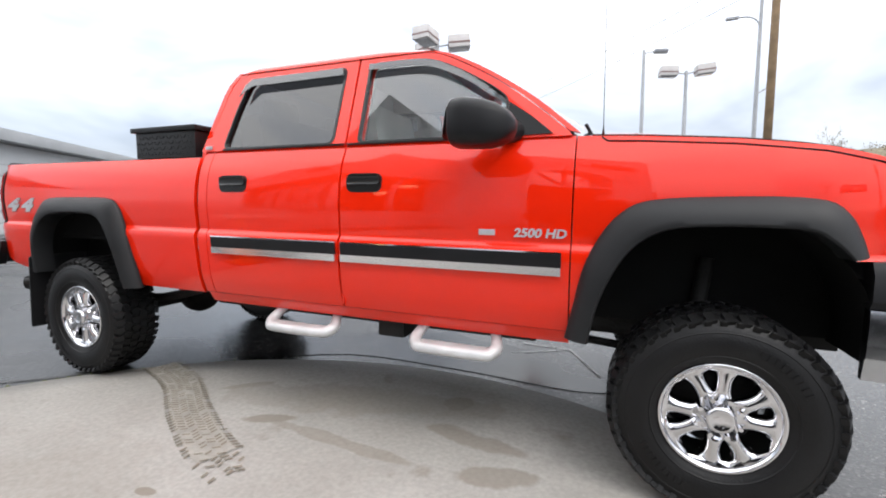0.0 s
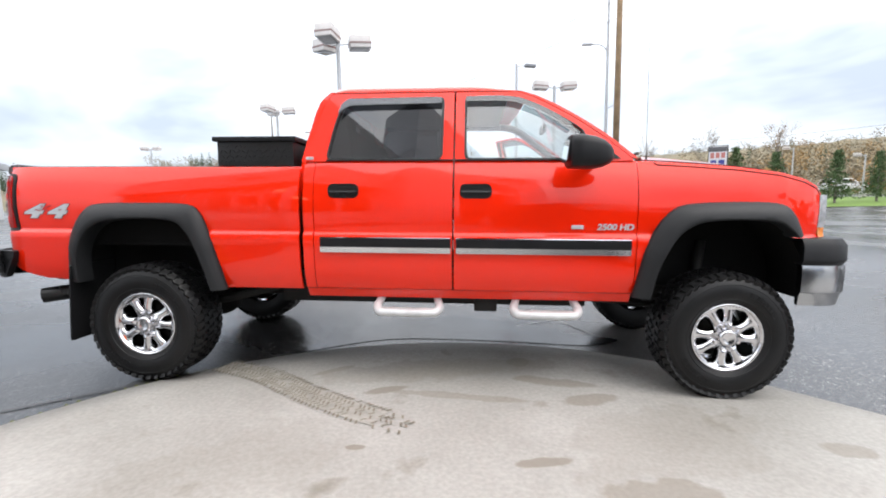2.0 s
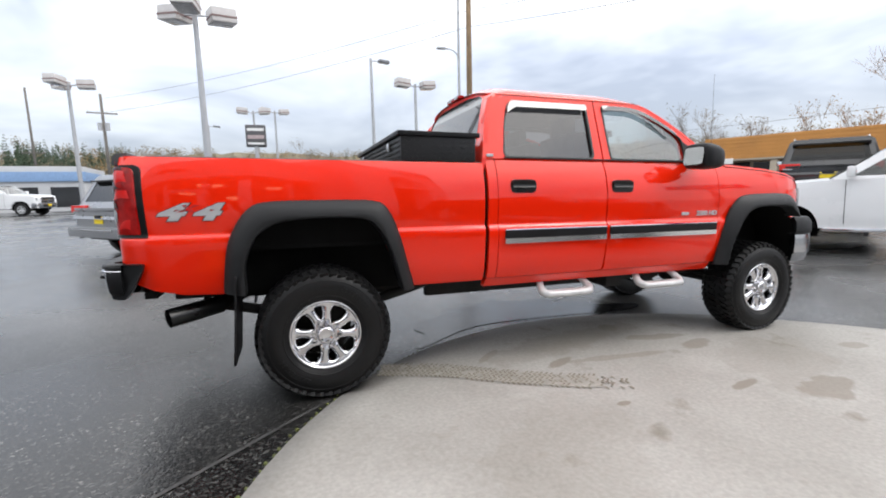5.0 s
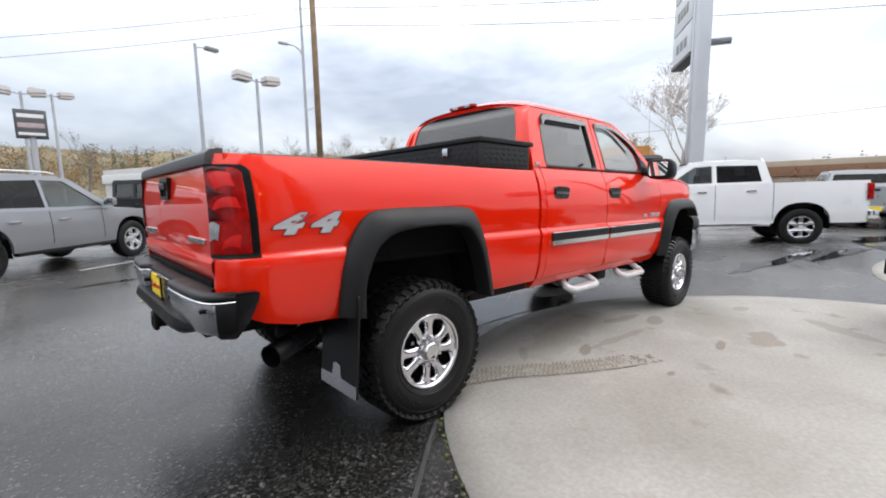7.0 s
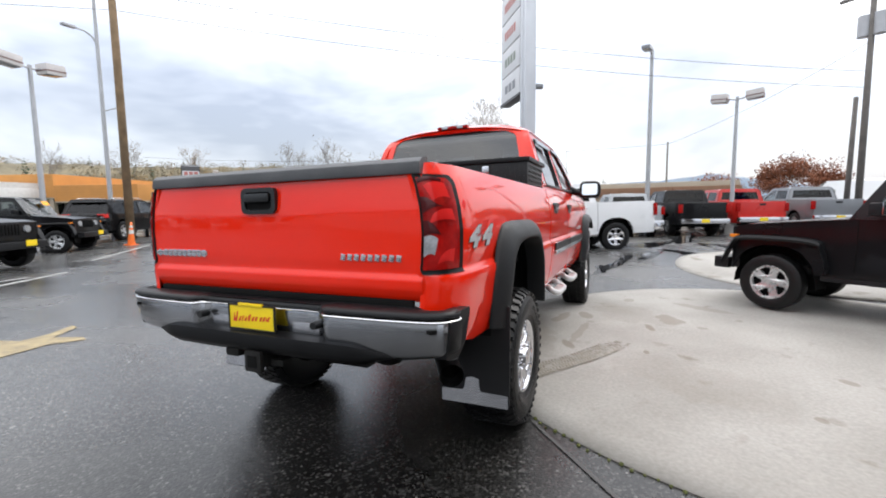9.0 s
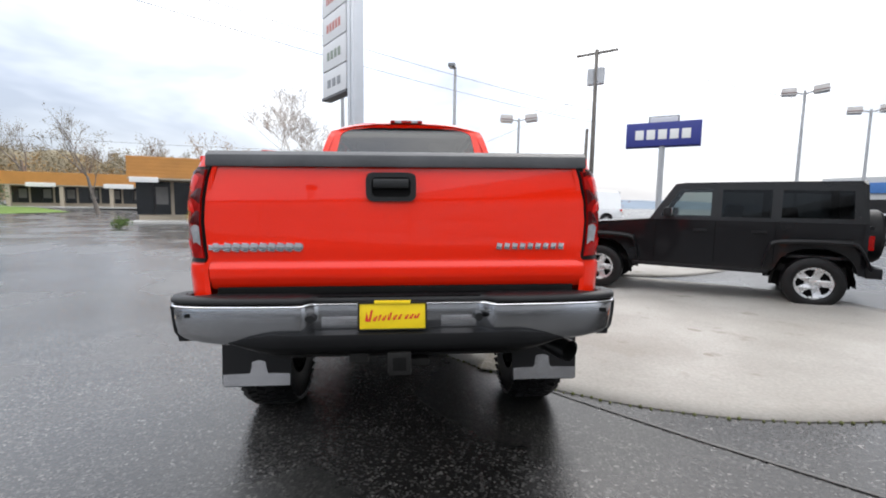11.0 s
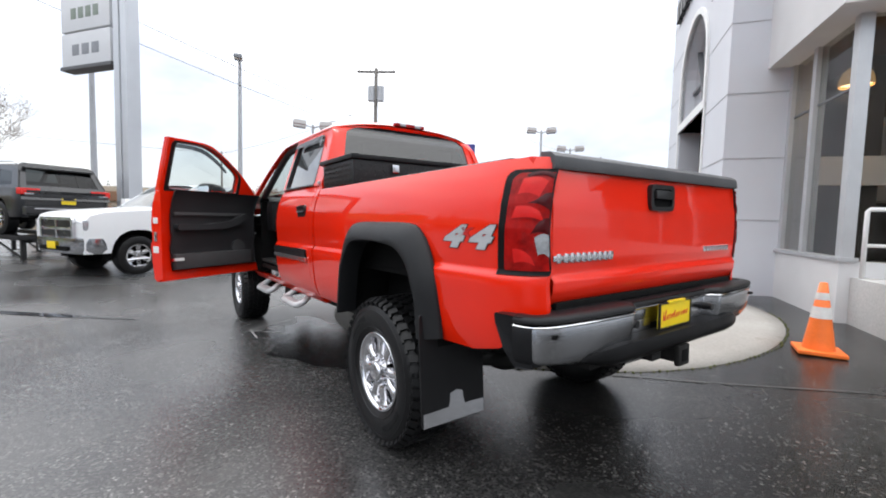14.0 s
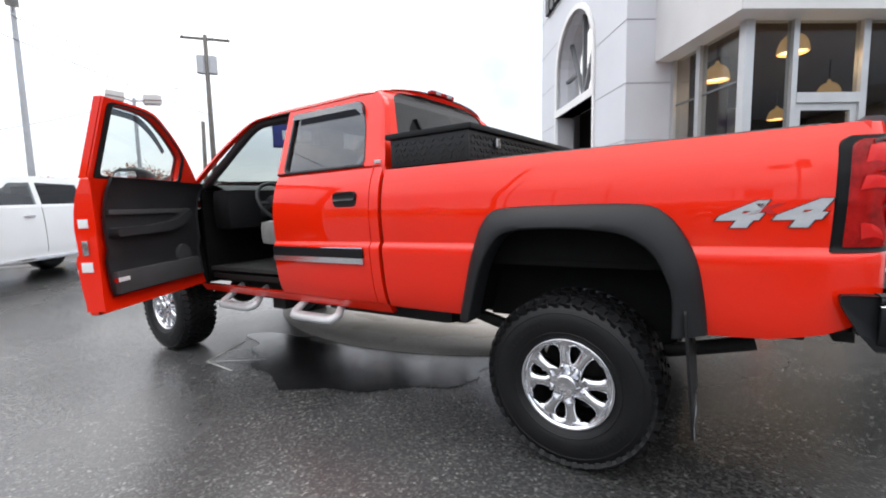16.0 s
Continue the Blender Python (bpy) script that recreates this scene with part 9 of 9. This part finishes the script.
def ridge(name, az0, az1, dist, heights, mtl, label, depth=60):
    """A wooded slope seen from the lot, as wide as the azimuths say."""
    bm = bmesh.new()
    n = 60

    def f(u, v):
        a = radians(az0 + (az1 - az0) * u)
        h = lerp(heights, az0 + (az1 - az0) * u)
        wob = noise.noise(Vector((u * 14, v * 3, dist * 0.1))) * 0.12 + noise.noise(Vector((u * 50, v * 9, dist * 0.1))) * 0.07
        r = dist + depth * v
        return Vector((r * math.cos(a), r * math.sin(a), -1 + (h + 1) * smooth01(v) * (1 + wob)))

    grid(bm, f, n, 10)
    tagged(part(name, bm, mtl), label, "hill", kind="structure")


def woods(name, az0, az1, r0, r1, n, hs, mtl, seed, base, conifer, label):
    """Many far trees in one piece: clumped crowns with gaps and an uneven skyline."""
    rnd = random.Random(seed)
    bm = bmesh.new()
    for _ in range(n):
        a, r = radians(rnd.uniform(az0, az1)), rnd.uniform(r0, r1)
        h = rnd.uniform(*hs)
        z0 = lerp(base, r)
        x, y = r * math.cos(a), r * math.sin(a)
        if conifer:
            for k in range(12):
                t = k / 12
                clump(bm, (x, y, z0 + h * (0.12 + 0.86 * t)), h * 0.15 * (1 - t) + 0.08, 14, rnd, 0.5, h * 0.055 * (1.15 - t))
        else:
            for k in range(6):
                clump(bm, (x + rnd.gauss(0, h * 0.16), y + rnd.gauss(0, h * 0.16), z0 + h * rnd.uniform(0.25, 0.9)), h * 0.21, 30, rnd, 1, h * 0.034)
    tagged(part(name, bm, mtl, smooth=False), label, "trees", kind="stuff")


ridge("hill_north", 62, 150, 95, [(62, 12.5), (80, 13.5), (95, 13.5), (103, 11.0), (112, 11.0), (126, 10.0), (135, 6.0), (150, 3.0)], HILL, "brown wooded slope north of the lot")
ridge("hill_east", 14, 70, 80, [(14, 2.0), (20, 4.0), (30, 7.0), (38, 13.0), (48, 13.0), (60, 12.0), (70, 12.0)], HILL, "brown wooded slope across the road")
ridge("hill_far", -40, 30, 420, [(-40, 6.0), (-20, 10.0), (-8, 26.0), (0, 22.0), (12, 12.0), (30, 8.0)], HILL_HAZE, "distant hill with blue haze in its colour")
woods("far_woods", 106, 124, 105, 155, 150, (6.0, 9.0), LEAF_FIR, 61, [(95, 0.5), (155, 9.0)], True, "dark firs along the northern skyline")
woods("far_woods", 124, 146, 105, 150, 60, (4.0, 7.0), LEAF_FIR, 69, [(95, 0.5), (155, 6.0)], True, "dark firs along the northern skyline")
woods("far_woods", 62, 128, 90, 155, 420, (4.0, 6.5), LEAF_TAN, 62, [(78, 0.0), (95, 0.5), (155, 10.0)], False, "bare brown trees on the slope")
woods("far_woods", 58, 110, 85, 150, 260, (3.5, 6.0), LEAF_FALL, 63, [(70, 0.0), (95, 0.5), (155, 10.0)], False, "orange and brown trees on the slope")
woods("far_woods", 22, 64, 62, 138, 340, (3.5, 6.0), LEAF_TAN, 64, [(50, 0.0), (80, 0.5), (140, 10.0)], False, "bare brown trees across the road")
woods("far_woods", 24, 62, 60, 130, 180, (3.0, 5.5), LEAF_FALL, 65, [(50, 0.0), (80, 0.5), (140, 10.0)], False, "orange autumn trees across the road")
woods("far_woods", 44, 92, 100, 140, 30, (5.0, 8.0), LEAF_FIR, 66, [(80, 0.5), (140, 8.0)], True, "dark firs behind the autumn trees")
woods("far_woods", -14, 16, 60, 110, 60, (2.5, 4.5), LEAF_TAN, 67, [(60, 0), (110, 0)], False, "low brown trees beyond the back row")
woods("far_woods", -6, 24, 90, 140, 50, (4.0, 7.5), LEAF_FIR, 68, [(90, 0), (140, 0)], True, "dark firs beyond the back row")


def hedge(x0, y0, x1, y1, h, mtl, seed, label):
    rnd = random.Random(seed)
    H = thing("hedge", Matrix.Identity(4), label, "hedge")
    bm = bmesh.new()
    n = int(math.hypot(x1 - x0, y1 - y0) / 0.5)
    for k in range(n):
        t = k / n
        for z in (0.3, 0.7):
            clump(bm, (x0 + (x1 - x0) * t, y0 + (y1 - y0) * t, h * z), h * 0.45, 34, rnd, 0.9, 0.07)
    part("foliage", bm, mtl, H)


hedge(27.0, 6.5, 29.5, -16.0, 2.0, LEAF_RUST, 71, "rust-brown hedge behind the back row of pickups")
